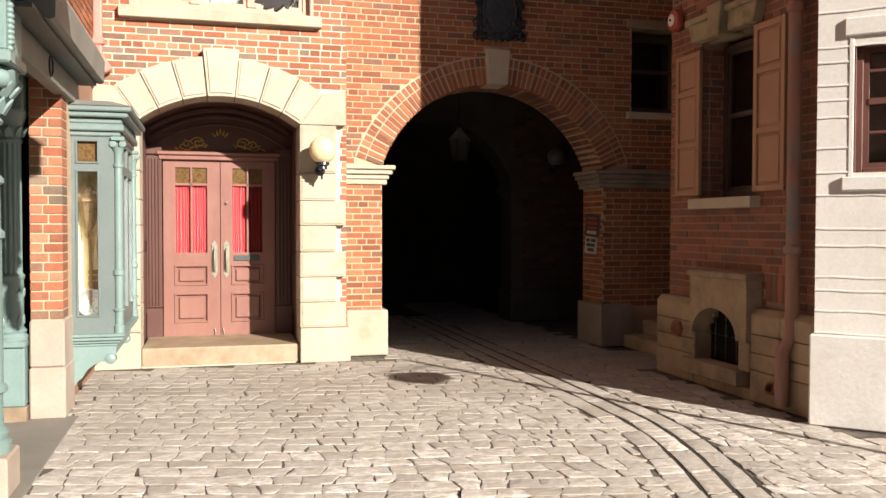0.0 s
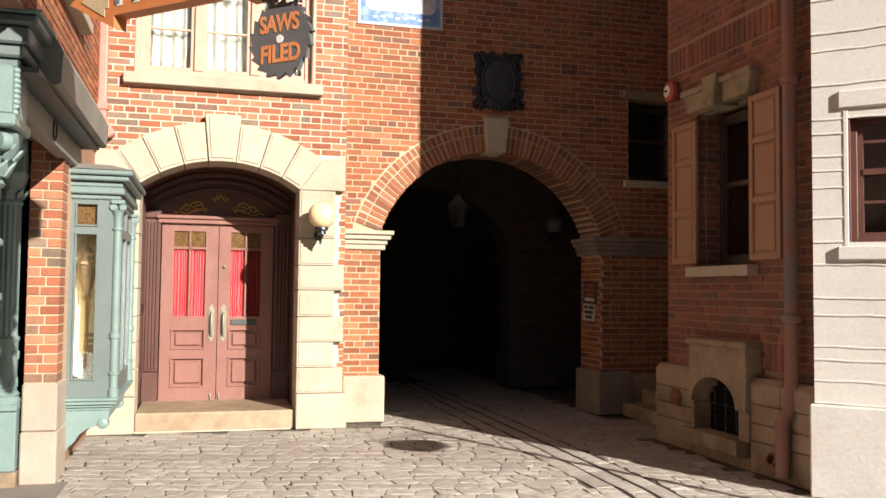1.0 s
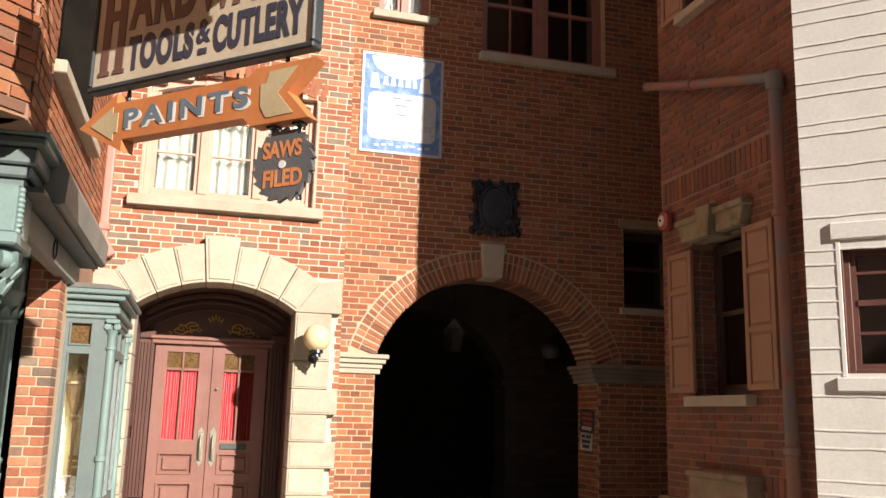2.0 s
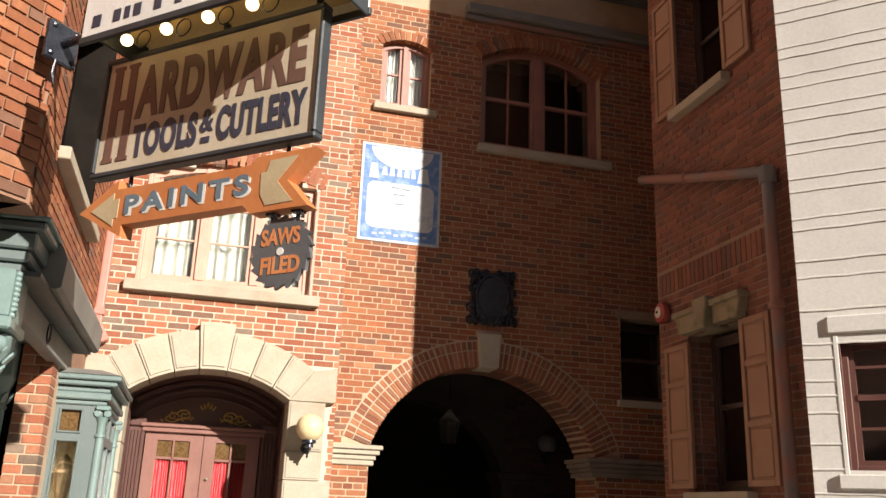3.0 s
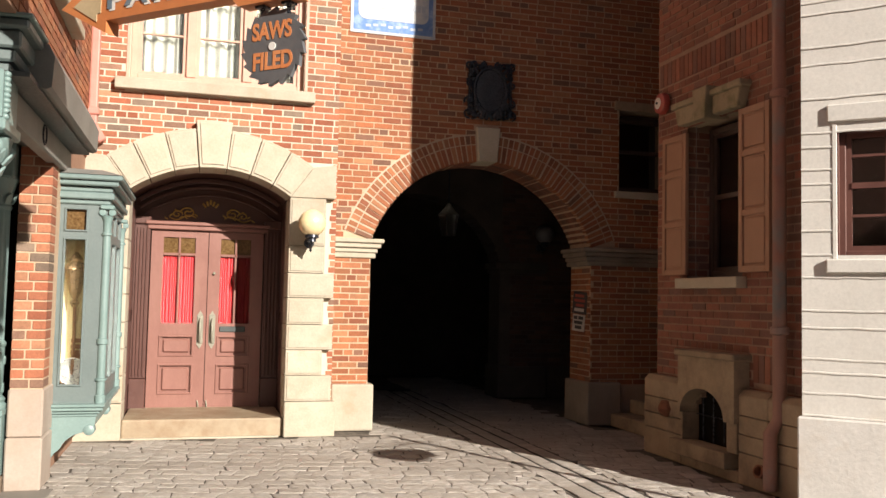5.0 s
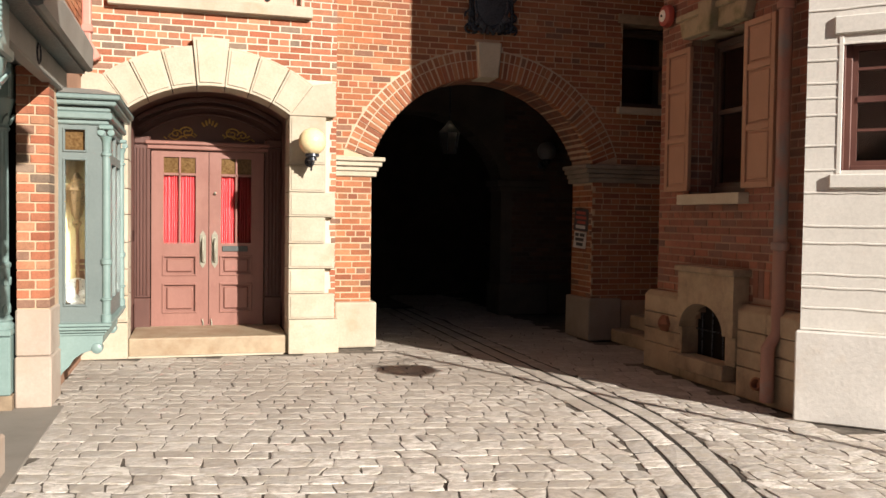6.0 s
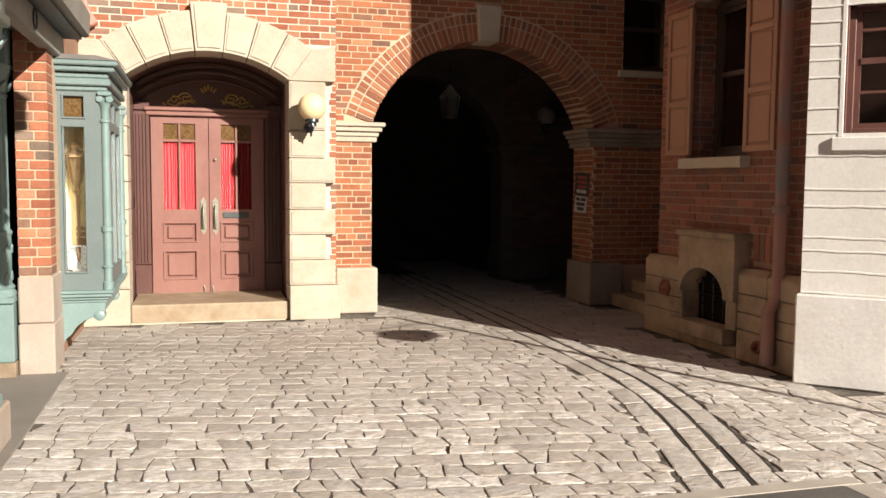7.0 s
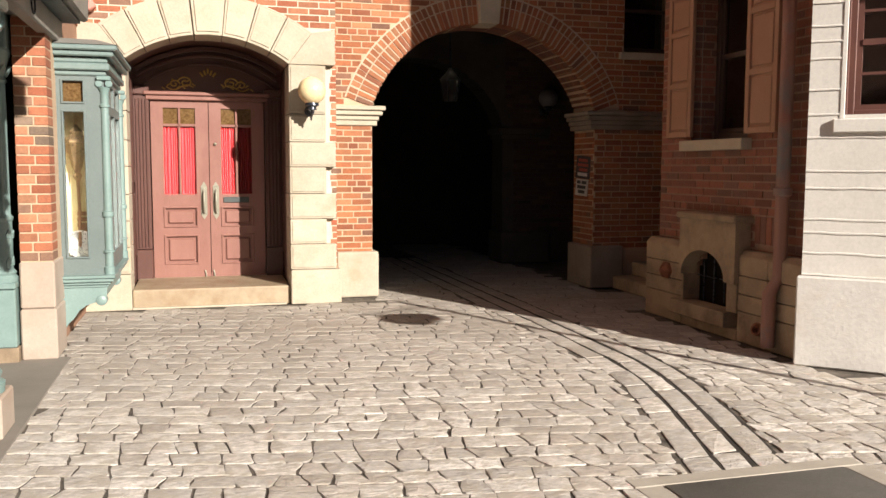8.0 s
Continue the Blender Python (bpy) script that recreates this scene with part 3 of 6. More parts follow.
# ---- stone helpers ----
def arc_block(bm, cx, cz, r0, r1, a0, a1, y0, y1, n=4, bevel=0.0):
    """A piece of an arch ring, between two angles from the vertical (degrees)."""
    t = bmesh.new()
    up = [(cx + r1 * math.sin(radians(a0 + (a1 - a0) * i / n)), cz + r1 * math.cos(radians(a0 + (a1 - a0) * i / n))) for i in range(n + 1)]
    lo = [(cx + r0 * math.sin(radians(a0 + (a1 - a0) * i / n)), cz + r0 * math.cos(radians(a0 + (a1 - a0) * i / n))) for i in range(n + 1)]
    prism(t, up + lo[::-1], y0, y1)
    if bevel:
        sharp = [e for e in t.edges if len(e.link_faces) == 2 and e.calc_face_angle(0) > 0.6]
        bmesh.ops.bevel(t, geom=sharp, offset=bevel, segments=1, affect="EDGES")
    merge(bm, t)
    return bm


def panel_block(bm, x0, x1, y, z0, z1, rim=0.018, step=0.008, thick=0.12):
    """A dressed stone with a raised panel on its face at y."""
    box(bm, x0, x1, y, y + thick, z0, z1, 0.005)
    box(bm, x0 + rim, x1 - rim, y - step, y + 0.02, z0 + rim, z1 - rim, 0.004)
    return bm


# ---- door surround ----
portal = thing("door_surround", pose(0, 0, 0), "cream limestone arched door surround with raised panelled quoins", "door surround")
CX, CZ, R0 = 0.125, 1.475, 1.395
for a0, a1 in ((-36.4, -27.2), (-27, -16.4), (-16.2, -5.9), (5.9, 16.2), (16.4, 26.8), (27.0, 36.4)):
    b = arc_block(bmesh.new(), CX, CZ, R0, 1.815, a0 + 0.05, a1 - 0.05, 9.56, 10.0, 4, 0.005)
    arc_block(b, CX, CZ, R0 + 0.03, 1.785, a0 + 0.9, a1 - 0.9, 9.548, 9.58, 4, 0.004)
    part("voussoir", b, M["limestone"], portal)
b = arc_block(bmesh.new(), CX, CZ, R0 - 0.004, 1.90, -5.7, 5.7, 9.53, 10.0, 2, 0.006)
arc_block(b, CX, CZ, R0 + 0.03, 1.87, -4.6, 4.6, 9.516, 9.55, 2, 0.005)
part("keystone", b, M["limestone"], portal)
for s in (-1, 1):
    e = 0.95 if s > 0 else -0.70
    # springer: from the ring's end down to a level bed
    a = radians(36.4)
    x_in, z_in = CX + s * R0 * math.sin(a), CZ + R0 * math.cos(a)
    x_out, z_out = CX + s * 1.815 * math.sin(a), CZ + 1.815 * math.cos(a)
    far = 1.45 if s > 0 else -1.20
    zt = 2.975
    pts = [(x_in, z_in), (x_out, min(z_out, zt)), (far, zt) if s > 0 else (far, zt - 0.02), (far, 2.60)]
    b = bmesh.new()
    prism(b, pts, 9.56, 10.0)
    bmesh.ops.bevel(b, geom=b.edges[:], offset=0.005, segments=1, affect="EDGES")
    part("springer", b, M["limestone"], portal)
    zs = [2.595, 2.07, 1.77, 1.50, 1.21, 0.935, 0.66, 0.38]
    for i, (zt, zb) in enumerate(zip(zs, zs[1:])):
        wide = i in (0, 2, 4, 6) if s < 0 else i in (2, 4, 6)
        out = (1.45 if wide else 1.345) if s > 0 else (-1.10 if wide else -1.02)
        x0, x1 = sorted((e, out))
        part("quoin", panel_block(bmesh.new(), x0, x1, 9.555, zb + 0.003, zt - 0.003, 0.02, 0.009, 0.44), M["limestone"], portal)
    x0, x1 = sorted((e, 1.50 if s > 0 else -1.2))
    part("plinth_block", box(bmesh.new(), x0, x1, 9.53, 9.99, 0.0, 0.377, 0.008), M["limestone"], portal)

step = thing("door_step", pose(0, 0, 0), "worn tan stone doorstep below the double doors", "step")
part("tread", box(bmesh.new(), -0.698, 0.948, 9.60, 10.9, 0.0, 0.205, 0.018, None, 2), M["step_stone"], step)
part("kerb_strip", box(bmesh.new(), -0.698, 0.90, 9.545, 9.598, 0.0, 0.022, 0.004), M["limestone"], step, "thin pale strip of stone")

# ---- the recessed double door ----
door = thing("door_1", pose(0, 0, 0), "closed maroon double doors with red curtained glass panes", "door", kind="structure")
DY = 10.45
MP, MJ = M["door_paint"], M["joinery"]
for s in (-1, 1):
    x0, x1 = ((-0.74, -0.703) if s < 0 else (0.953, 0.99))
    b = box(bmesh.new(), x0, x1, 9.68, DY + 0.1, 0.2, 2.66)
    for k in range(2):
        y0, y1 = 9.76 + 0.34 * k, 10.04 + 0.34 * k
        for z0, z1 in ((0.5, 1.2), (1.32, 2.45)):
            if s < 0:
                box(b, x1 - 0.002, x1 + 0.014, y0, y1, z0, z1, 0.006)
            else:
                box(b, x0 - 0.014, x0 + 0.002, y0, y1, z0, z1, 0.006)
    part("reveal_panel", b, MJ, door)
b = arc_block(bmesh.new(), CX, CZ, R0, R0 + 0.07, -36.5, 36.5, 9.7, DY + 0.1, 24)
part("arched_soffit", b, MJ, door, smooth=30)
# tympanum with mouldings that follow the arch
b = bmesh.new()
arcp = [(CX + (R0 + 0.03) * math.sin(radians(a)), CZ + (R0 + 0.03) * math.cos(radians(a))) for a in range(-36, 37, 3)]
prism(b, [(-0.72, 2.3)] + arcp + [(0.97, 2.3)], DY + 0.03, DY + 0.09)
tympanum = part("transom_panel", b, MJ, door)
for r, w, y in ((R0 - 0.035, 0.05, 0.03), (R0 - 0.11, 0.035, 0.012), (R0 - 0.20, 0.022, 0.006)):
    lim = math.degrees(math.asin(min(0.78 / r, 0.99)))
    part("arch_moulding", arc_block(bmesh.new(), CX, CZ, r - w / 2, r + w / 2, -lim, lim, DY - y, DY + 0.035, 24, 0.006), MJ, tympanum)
b = box(bmesh.new(), -0.56, 0.79, DY - 0.05, DY + 0.06, 2.25, 2.30, 0.008)
box(b, -0.58, 0.81, DY - 0.075, DY + 0.06, 2.302, 2.345, 0.01)
part("transom_rail", b, MP, door)
# gilded scrolls: paired leafy curls and a small crest
def scroll(bm, x, z, s, turns=1.4, r=0.085):
    pts = []
    for i in range(26):
        f = i / 25
        a = 2 * math.pi * turns * f
        rad = r * (1 - 0.82 * f)
        pts.append((x + s * rad * math.cos(a), DY + 0.018, z + rad * math.sin(a) * 0.8))
    tube(bm, pts, 0.009, 6)
b = bmesh.new()
for s in (-1, 1):
    scroll(b, CX + s * 0.25, 2.455, s)
    scroll(b, CX + s * 0.37, 2.435, -s, 1.2, 0.06)
    tube(b, [(CX + s * (0.16 + 0.30 * k / 8), DY + 0.02, 2.40 + 0.03 * math.sin(k * 0.8)) for k in range(9)], 0.008, 6)
    for k in range(7):
        box(b, -0.022, 0.022, -0.006, 0.006, -0.008, 0.008, 0.003, pose(CX + s * (0.16 + 0.055 * k), DY + 0.02, 2.43 + 0.05 * math.sin(1.9 * k), 0, 35 * (-1) ** k, 0))
for k in range(5):
    box(b, -0.012, 0.012, -0.006, 0.006, -0.03, 0.03, 0.004, pose(CX + 0.035 * (k - 2), DY + 0.02, 2.55 + 0.02 * (2 - abs(k - 2)), 0, 18 * (k - 2), 0))
part("gilded_scroll", b, M["gold"], tympanum, "worn gilded scroll ornament", smooth=40)
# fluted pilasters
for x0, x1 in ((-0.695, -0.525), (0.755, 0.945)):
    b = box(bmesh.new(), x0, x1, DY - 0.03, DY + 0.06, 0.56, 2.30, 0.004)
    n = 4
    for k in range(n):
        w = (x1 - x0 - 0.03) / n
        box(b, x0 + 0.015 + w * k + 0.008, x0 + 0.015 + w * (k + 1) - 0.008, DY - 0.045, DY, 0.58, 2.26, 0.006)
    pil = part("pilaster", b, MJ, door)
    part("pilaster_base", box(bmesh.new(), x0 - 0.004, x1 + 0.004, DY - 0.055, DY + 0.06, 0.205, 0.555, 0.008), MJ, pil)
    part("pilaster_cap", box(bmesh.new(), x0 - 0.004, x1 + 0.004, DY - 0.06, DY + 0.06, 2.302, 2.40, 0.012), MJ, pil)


def door_leaf(x0, x1, hinge):
    """One leaf: stiles and rails round two glass lights and two raised panels."""
    leaf = part("door_leaf", bmesh.new(), MP, door)
    b = bmesh.new()
    z0, z1, y0, y1 = 0.21, 2.245, DY, DY + 0.05
    w = x1 - x0
    gx0, gx1 = x0 + 0.135, x1 - 0.145
    for p in ((x0 + 0.002, gx0, z0, z1), (gx1, x1 - 0.002, z0, z1), (gx0, gx1, 2.165, z1), (gx0, gx1, 1.03, 1.185), (gx0, gx1, 0.705, 0.815), (gx0, gx1, z0, 0.385)):
        box(b, p[0], p[1], y0, y1, p[2], p[3])
    for za, zb in ((0.815, 1.03), (0.385, 0.705)):
        box(b, gx0, gx1, y0 + 0.025, y1, za, zb)
        box(b, gx0 + 0.03, gx1 - 0.03, y0 + 0.002, y1, za + 0.03, zb - 0.03, 0.016)
        for q in ((gx0 - 0.015, gx1 + 0.015, za - 0.012, za + 0.008), (gx0 - 0.015, gx1 + 0.015, zb - 0.008, zb + 0.012), (gx0 - 0.015, gx0 + 0.006, za, zb), (gx1 - 0.006, gx1 + 0.015, za, zb)):
            box(b, q[0], q[1], y0 - 0.012, y0 + 0.01, q[2], q[3], 0.004)
    mx = (gx0 + gx1) / 2
    box(b, mx - 0.012, mx + 0.012, y0 - 0.004, y1, 1.185, 2.165, 0.004)
    box(b, gx0, gx1, y0 - 0.004, y1, 1.955, 1.985, 0.004)
    me = leaf.data
    b.to_mesh(me)
    b.free()
    for a, c in ((gx0, mx - 0.012), (mx + 0.012, gx1)):
        part("amber_light", box(bmesh.new(), a, c, y0 + 0.02, y0 + 0.026, 1.985, 2.165), M["amber"], leaf, "small amber textured glass light")
        p = part("glass_pane", box(bmesh.new(), a, c, y0 + 0.018, y0 + 0.022, 1.185, 1.955), M["glass"], leaf)
        p.visible_shadow = False
        # gathered curtain
        b = bmesh.new()
        prev = None
        n = 40
        rng = random.Random(int(a * 1000) + 7)
        ph = rng.uniform(0, 6)
        for i in range(n + 1):
            f = i / n
            y = y0 + 0.038 + 0.007 * math.sin(f * 34 + ph + 1.3 * math.sin(f * 9 + ph))
            cur = [b.verts.new((a + f * (c - a), y + 0.003 * math.sin(k * 2.0 + f * 8), 1.185 + 0.77 * k / 3)) for k in range(4)]
            if prev:
                for k in range(3):
                    b.faces.new((prev[k], cur[k], cur[k + 1], prev[k + 1]))
            prev = cur
        part("curtain", b, M["curtain"], leaf, "gathered red curtain", smooth=True)
    hx = x1 - 0.065 if hinge < 0 else x0 + 0.065
    b = box(bmesh.new(), hx - 0.036, hx + 0.036, y0 - 0.010, y0 + 0.004, 0.95, 1.27, 0.006)
    prism(b, [(hx - 0.036, 1.27), (hx, 1.33), (hx + 0.036, 1.27)], y0 - 0.010, y0 + 0.002)
    prism(b, [(hx - 0.036, 0.95), (hx + 0.036, 0.95), (hx, 0.89)], y0 - 0.010, y0 + 0.002)
    plate = part("handle_plate", b, M["brass"], leaf, "tarnished brass handle plate")
    part("pull", tube(bmesh.new(), [(hx, y0 - 0.005, 1.24), (hx, y0 - 0.045, 1.21), (hx, y0 - 0.05, 1.1), (hx, y0 - 0.045, 0.99), (hx, y0 - 0.005, 0.96)], 0.011, 8), M["brass"], plate, smooth=50)
    return leaf


leaf_a = door_leaf(-0.515, 0.118, -1)
leaf_b = door_leaf(0.122, 0.745, 1)
part("knob", lathe(bmesh.new(), [(0.004, 0), (0.012, 0.005), (0.018, 0.02), (0.012, 0.032), (0.002, 0.036)], 12, pose(0.19, DY, 1.76, 90)), M["brass"], leaf_b, "small round knob", smooth=True)
part("letter_slot", box(bmesh.new(), 0.27, 0.56, DY - 0.014, DY + 0.004, 1.085, 1.15, 0.006), M["slate"], leaf_b, "dark letter slot plate")
for x, lf in ((0.06, leaf_a), (0.155, leaf_b)):
    part("foot_bolt", tube(bmesh.new(), [(x, DY - 0.012, 0.215), (x, DY - 0.02, 0.26), (x - 0.01, DY - 0.012, 0.30)], 0.008, 8), M["brass"], lf, smooth=50)
part("back_board", box(bmesh.new(), -0.75, 1.0, DY + 0.14, DY + 0.18, 0, 3.0), M["dark"], door)

# the whole joinery sits a metre deep in the opening
door.matrix_world = Matrix.Translation((0, 0, 1.5)) @ Matrix.Scale(1.016, 4) @ Matrix.Translation((0, 0, -1.5))

# ---- globe lamp on the quoin ----
M["globe"] = surface("cream_opal_glass", (0.80, 0.62, 0.34), (0.86, 0.70, 0.42), 4, 0.22, 0.05, 30, coat=0.3)
# grey copy of the cream glass: passage gloom put into the colour
M["shaded_globe"] = surface("shaded_grey_glass", (0.16, 0.16, 0.17), (0.22, 0.22, 0.23), 6, 0.45, 0.05, 30)


def globe_lamp(m, mg, words_on_it, tint):
    lamp = thing("wall_lamp", m, words_on_it, "lamp")
    r = 0.145
    part("globe", lathe(bmesh.new(), [(r * math.sin(math.pi * k / 18) + 0.001, -r * math.cos(math.pi * k / 18)) for k in range(19)], 32, pose(0, -0.24, 0.17)), mg, lamp, tint, smooth=True)
    b = lathe(bmesh.new(), [(0.025, -0.035), (0.05, -0.03), (0.045, 0.0), (0.075, 0.015), (0.07, 0.045)], 20, pose(0, -0.24, 0))
    part("cup", b, M["iron"], lamp, smooth=40)
    b = tube(bmesh.new(), [(0, -0.24, -0.03), (0, -0.22, -0.075), (0, -0.16, -0.10), (0, -0.08, -0.07), (0, 0.0, -0.02)], 0.014, 8)
    lathe(b, [(0.002, -0.14), (0.014, -0.12), (0.006, -0.10), (0.018, -0.08), (0.012, -0.05)], 10, pose(0, -0.16, -0.0))
    part("bracket", b, M["iron"], lamp, smooth=50)
    part("back_plate", lathe(bmesh.new(), [(0.055, 0), (0.055, 0.012), (0.02, 0.03)], 16, pose(0, 0, -0.03, 90)), M["iron"], lamp, smooth=40)
    return lamp


globe_lamp(pose(1.165, 9.545, 2.13), M["globe"], "cream glass globe wall lamp on a black iron bracket", "cream opal glass globe")
# ---- openings and dressings of the brick fronts ----
def ring_bricks(parent, m, cx, cz, r0, r1, half, n, kind, y0=-0.012, deep=0.10, name="voussoir_brick", skip=0.0):
    """Bricks set on end round an arch, each its own piece on one mesh."""
    step_a = 2 * half / n
    w0, w1 = 2 * r0 * math.tan(radians(step_a / 2)) - 0.017, 2 * r1 * math.tan(radians(step_a / 2)) - 0.017
    b = bmesh.new()
    prism(b, [(-w0 / 2, r0), (w0 / 2, r0), (w1 / 2, r1), (-w1 / 2, r1)], 0, deep)
    me = bpy.data.meshes.new(name)
    b.to_mesh(me)
    b.free()
    me.materials.append(M[kind, 0])
    rng = random.Random(n)
    for k in range(n):
        a = -half + (k + 0.5) * step_a
        if abs(a) < skip:
            continue
        ob = new(name, me)
        ob.parent = parent
        ob.matrix_local = pose(cx, y0 - rng.uniform(0, 0.004), cz, 0, a + rng.uniform(-0.2, 0.2), 0)


def stone_sill(parent, x0, x1, z0, z1, out=0.09, deep=0.2, material=None, name="window_sill"):
    b = bmesh.new()
    prism(b, [(-out, z0), (deep, z0), (deep, z1), (-out, z1 - 0.012)], x0, x1, "x")
    bmesh.ops.bevel(b, geom=b.edges[:], offset=0.006, segments=1, affect="EDGES")
    return part(name, b, material or M["limestone"], parent, "pale stone sill")


def window(name, m, x0, x1, z0, z1, rise, sashes, paint, label, inset=0.12, fw=0.06, mull=0.09, curtain=None, arched=True):
    """A window: frame, mullions, sashes with glazing bars, panes of glass, a black sheet for the unlit room. sashes:
    (columns, rows, meeting rail?).
    """
    w = thing(name, m, label, "window", kind="structure")
    y0, y1 = inset, inset + 0.08
    top = z1 + rise
    b = bmesh.new()
    box(b, x0, x0 + fw, y0, y1, z0, top - rise * 0.9, 0.005)
    box(b, x1 - fw, x1, y0, y1, z0, top - rise * 0.9, 0.005)
    box(b, x0 + fw, x1 - fw, y0, y1, z0, z0 + fw, 0.005)
    if rise:
        h = (x1 - x0) / 2
        r = (h * h + rise * rise) / (2 * rise)
        arc_block(b, (x0 + x1) / 2, top - r, r - fw, r + 0.05, -math.degrees(math.asin(h / r)), math.degrees(math.asin(h / r)), y0 - 0.004, y1, 12)
    else:
        box(b, x0 + fw, x1 - fw, y0, y1, z1 - fw, z1, 0.005)
    n = len(sashes)
    inner = (x1 - x0 - 2 * fw - mull * (n - 1)) / n
    for k in range(1, n):
        xm = x0 + fw + inner * k + mull * (k - 1)
        box(b, xm, xm + mull, y0 - 0.012, y1, z0 + fw, top - 0.02, 0.006)
    part("window_frame", b, paint, w)
    for k, (cols, rows, rail) in enumerate(sashes):
        a = x0 + fw + k * (inner + mull)
        c = a + inner
        sw = 0.038
        b = bmesh.new()
        for q in ((a, a + sw, z0 + fw, top), (c - sw, c, z0 + fw, top), (a + sw, c - sw, z0 + fw, z0 + fw + sw)):
            box(b, q[0], q[1], y0 + 0.02, y1 - 0.01, q[2], q[3])
        if not rise:
            box(b, a + sw, c - sw, y0 + 0.02, y1 - 0.01, z1 - fw - sw, z1 - fw)
        zlo, zhi = z0 + fw + sw, (z1 - fw - sw if not rise else top)
        for i in range(1, cols):
            x = a + sw + (c - a - 2 * sw) * i / cols
            box(b, x - 0.010, x + 0.010, y0 + 0.022, y1 - 0.012, zlo, zhi)
        for i in range(1, rows):
            z = zlo + (z1 + rise * 0.5 - zlo) * i / rows
            t = 0.022 if rail and i == rows // 2 else 0.010
            box(b, a + sw, c - sw, y0 + (0.012 if t > 0.02 else 0.024), y1 - 0.012, z - t, z + t)
        sash = part("sash", b, paint, w)
        for i in range(cols):
            for j in range(rows):
                xa = a + sw + (c - a - 2 * sw) * i / cols
                xb = a + sw + (c - a - 2 * sw) * (i + 1) / cols
                za = zlo + (z1 + rise * 0.5 - zlo) * j / rows
                zb = zlo + (z1 + rise * 0.5 - zlo) * (j + 1) / rows if j < rows - 1 else zhi
                t = 0.0
                tilt = 0.002 * math.sin(7 * i + 13 * j + 5 * k + 3 * x0)
                bb = bmesh.new()
                v = [bb.verts.new(p) for p in ((xa, y0 + 0.045 + tilt, za), (xb, y0 + 0.045 - tilt, za), (xb, y0 + 0.045 - tilt, zb), (xa, y0 + 0.045 + tilt, zb), (xa, y0 + 0.049 + tilt, za), (xb, y0 + 0.049 - tilt, za), (xb, y0 + 0.049 - tilt, zb), (xa, y0 + 0.049 + tilt, zb))]
                for f in ((0, 1, 2, 3), (7, 6, 5, 4), (0, 4, 5, 1), (1, 5, 6, 2), (2, 6, 7, 3), (3, 7, 4, 0)):
                    bb.faces.new([v[q] for q in f])
                p = part("pane", bb, M["glass"], sash)
                p.visible_shadow = False
        if curtain:
            bb = bmesh.new()
            prev = None
            for i in range(49):
                f = i / 48
                y = y1 + 0.06 + 0.022 * math.sin(f * 30 + k * 2 + math.sin(f * 7))
                cur = [bb.verts.new((a + f * inner, y, zz)) for zz in (z0, top)]
                if prev:
                    bb.faces.new((prev[0], cur[0], cur[1], prev[1]))
                prev = cur
            part("curtain", bb, curtain, w, "gathered pale net curtain, standing in window_1 for reflected sky", smooth=True)
    # black sheets painted as the unlit room
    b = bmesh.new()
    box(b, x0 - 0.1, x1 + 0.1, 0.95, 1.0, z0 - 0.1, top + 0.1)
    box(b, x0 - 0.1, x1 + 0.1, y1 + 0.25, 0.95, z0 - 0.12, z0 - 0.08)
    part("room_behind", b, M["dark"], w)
    return w


# gate arch
GX, GR = 3.33, 1.48
GZ = 3.19 - GR
half = math.degrees(math.asin(1.4 / GR))
part("arch_ring", arc_block(bmesh.new(), GX, GZ, GR + 0.012, GR + 0.335, -half, half, -0.009, 0.088, 40), M["mortar_ring"], wall_arch)
part("arch_soffit", arc_block(bmesh.new(), GX, GZ, GR + 0.012, GR + 0.30, -half, half, 0.09, 0.62, 40), M["mortar_brown"], wall_arch)
ring_bricks(wall_arch, None, GX, GZ, GR, GR + 0.20, half, 62, "orange", -0.014, 0.09, skip=5.3)
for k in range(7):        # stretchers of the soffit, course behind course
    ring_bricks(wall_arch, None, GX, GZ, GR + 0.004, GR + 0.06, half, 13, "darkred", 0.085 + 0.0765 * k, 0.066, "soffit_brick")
ring_bricks(wall_arch, None, GX, GZ, GR + 0.213, GR + 0.315, half, 62, "orange", -0.010, 0.06, skip=4.6)
key = thing("keystone", ARCHWALL, "pale weathered stone keystone of the gate arch", "keystone")
b = bmesh.new()
prism(b, [(GX - 0.115, 3.185), (GX + 0.115, 3.185), (GX + 0.15, 3.60), (GX - 0.15, 3.60)], -0.075, 0.3)
bmesh.ops.bevel(b, geom=b.edges[:], offset=0.008, segments=1, affect="EDGES")
part("block", b, M["limestone"], key)


def impost(x0, x1, name, label, wrap_l, wrap_r):
    im = thing(name, ARCHWALL, label, "cornice moulding")
    b = bmesh.new()
    for z0, z1, o in ((1.975, 2.035, 0.03), (2.037, 2.09, 0.05), (2.092, 2.145, 0.085), (2.147, 2.195, 0.115)):
        box(b, x0 - (o if wrap_l else 0), x1 + (o if wrap_r else 0), -o, 0.60, z0, z1, 0.008)
    # the far pier gets the shade-darkened copy of the stone
    part("moulding", b, M["limestone"] if wrap_r else M["shaded_stone"], im)
    return im


impost(1.478, 1.955, "impost", "moulded cream stone impost on the gate pier", False, True)
impost(4.69, 7.2, "impost", "moulded shaded stone impost band on the far pier", True, False)


def gate_plinth(x0, x1, m, label):
    p = thing("pier_plinth", m, label, "plinth")
    b = box(bmesh.new(), x0, x1, -0.085, 0.62, 0, 0.53, 0.022, None, 2)
    part("block", b, M["limestone"] if x0 < 3 else M["shaded_stone"], p)


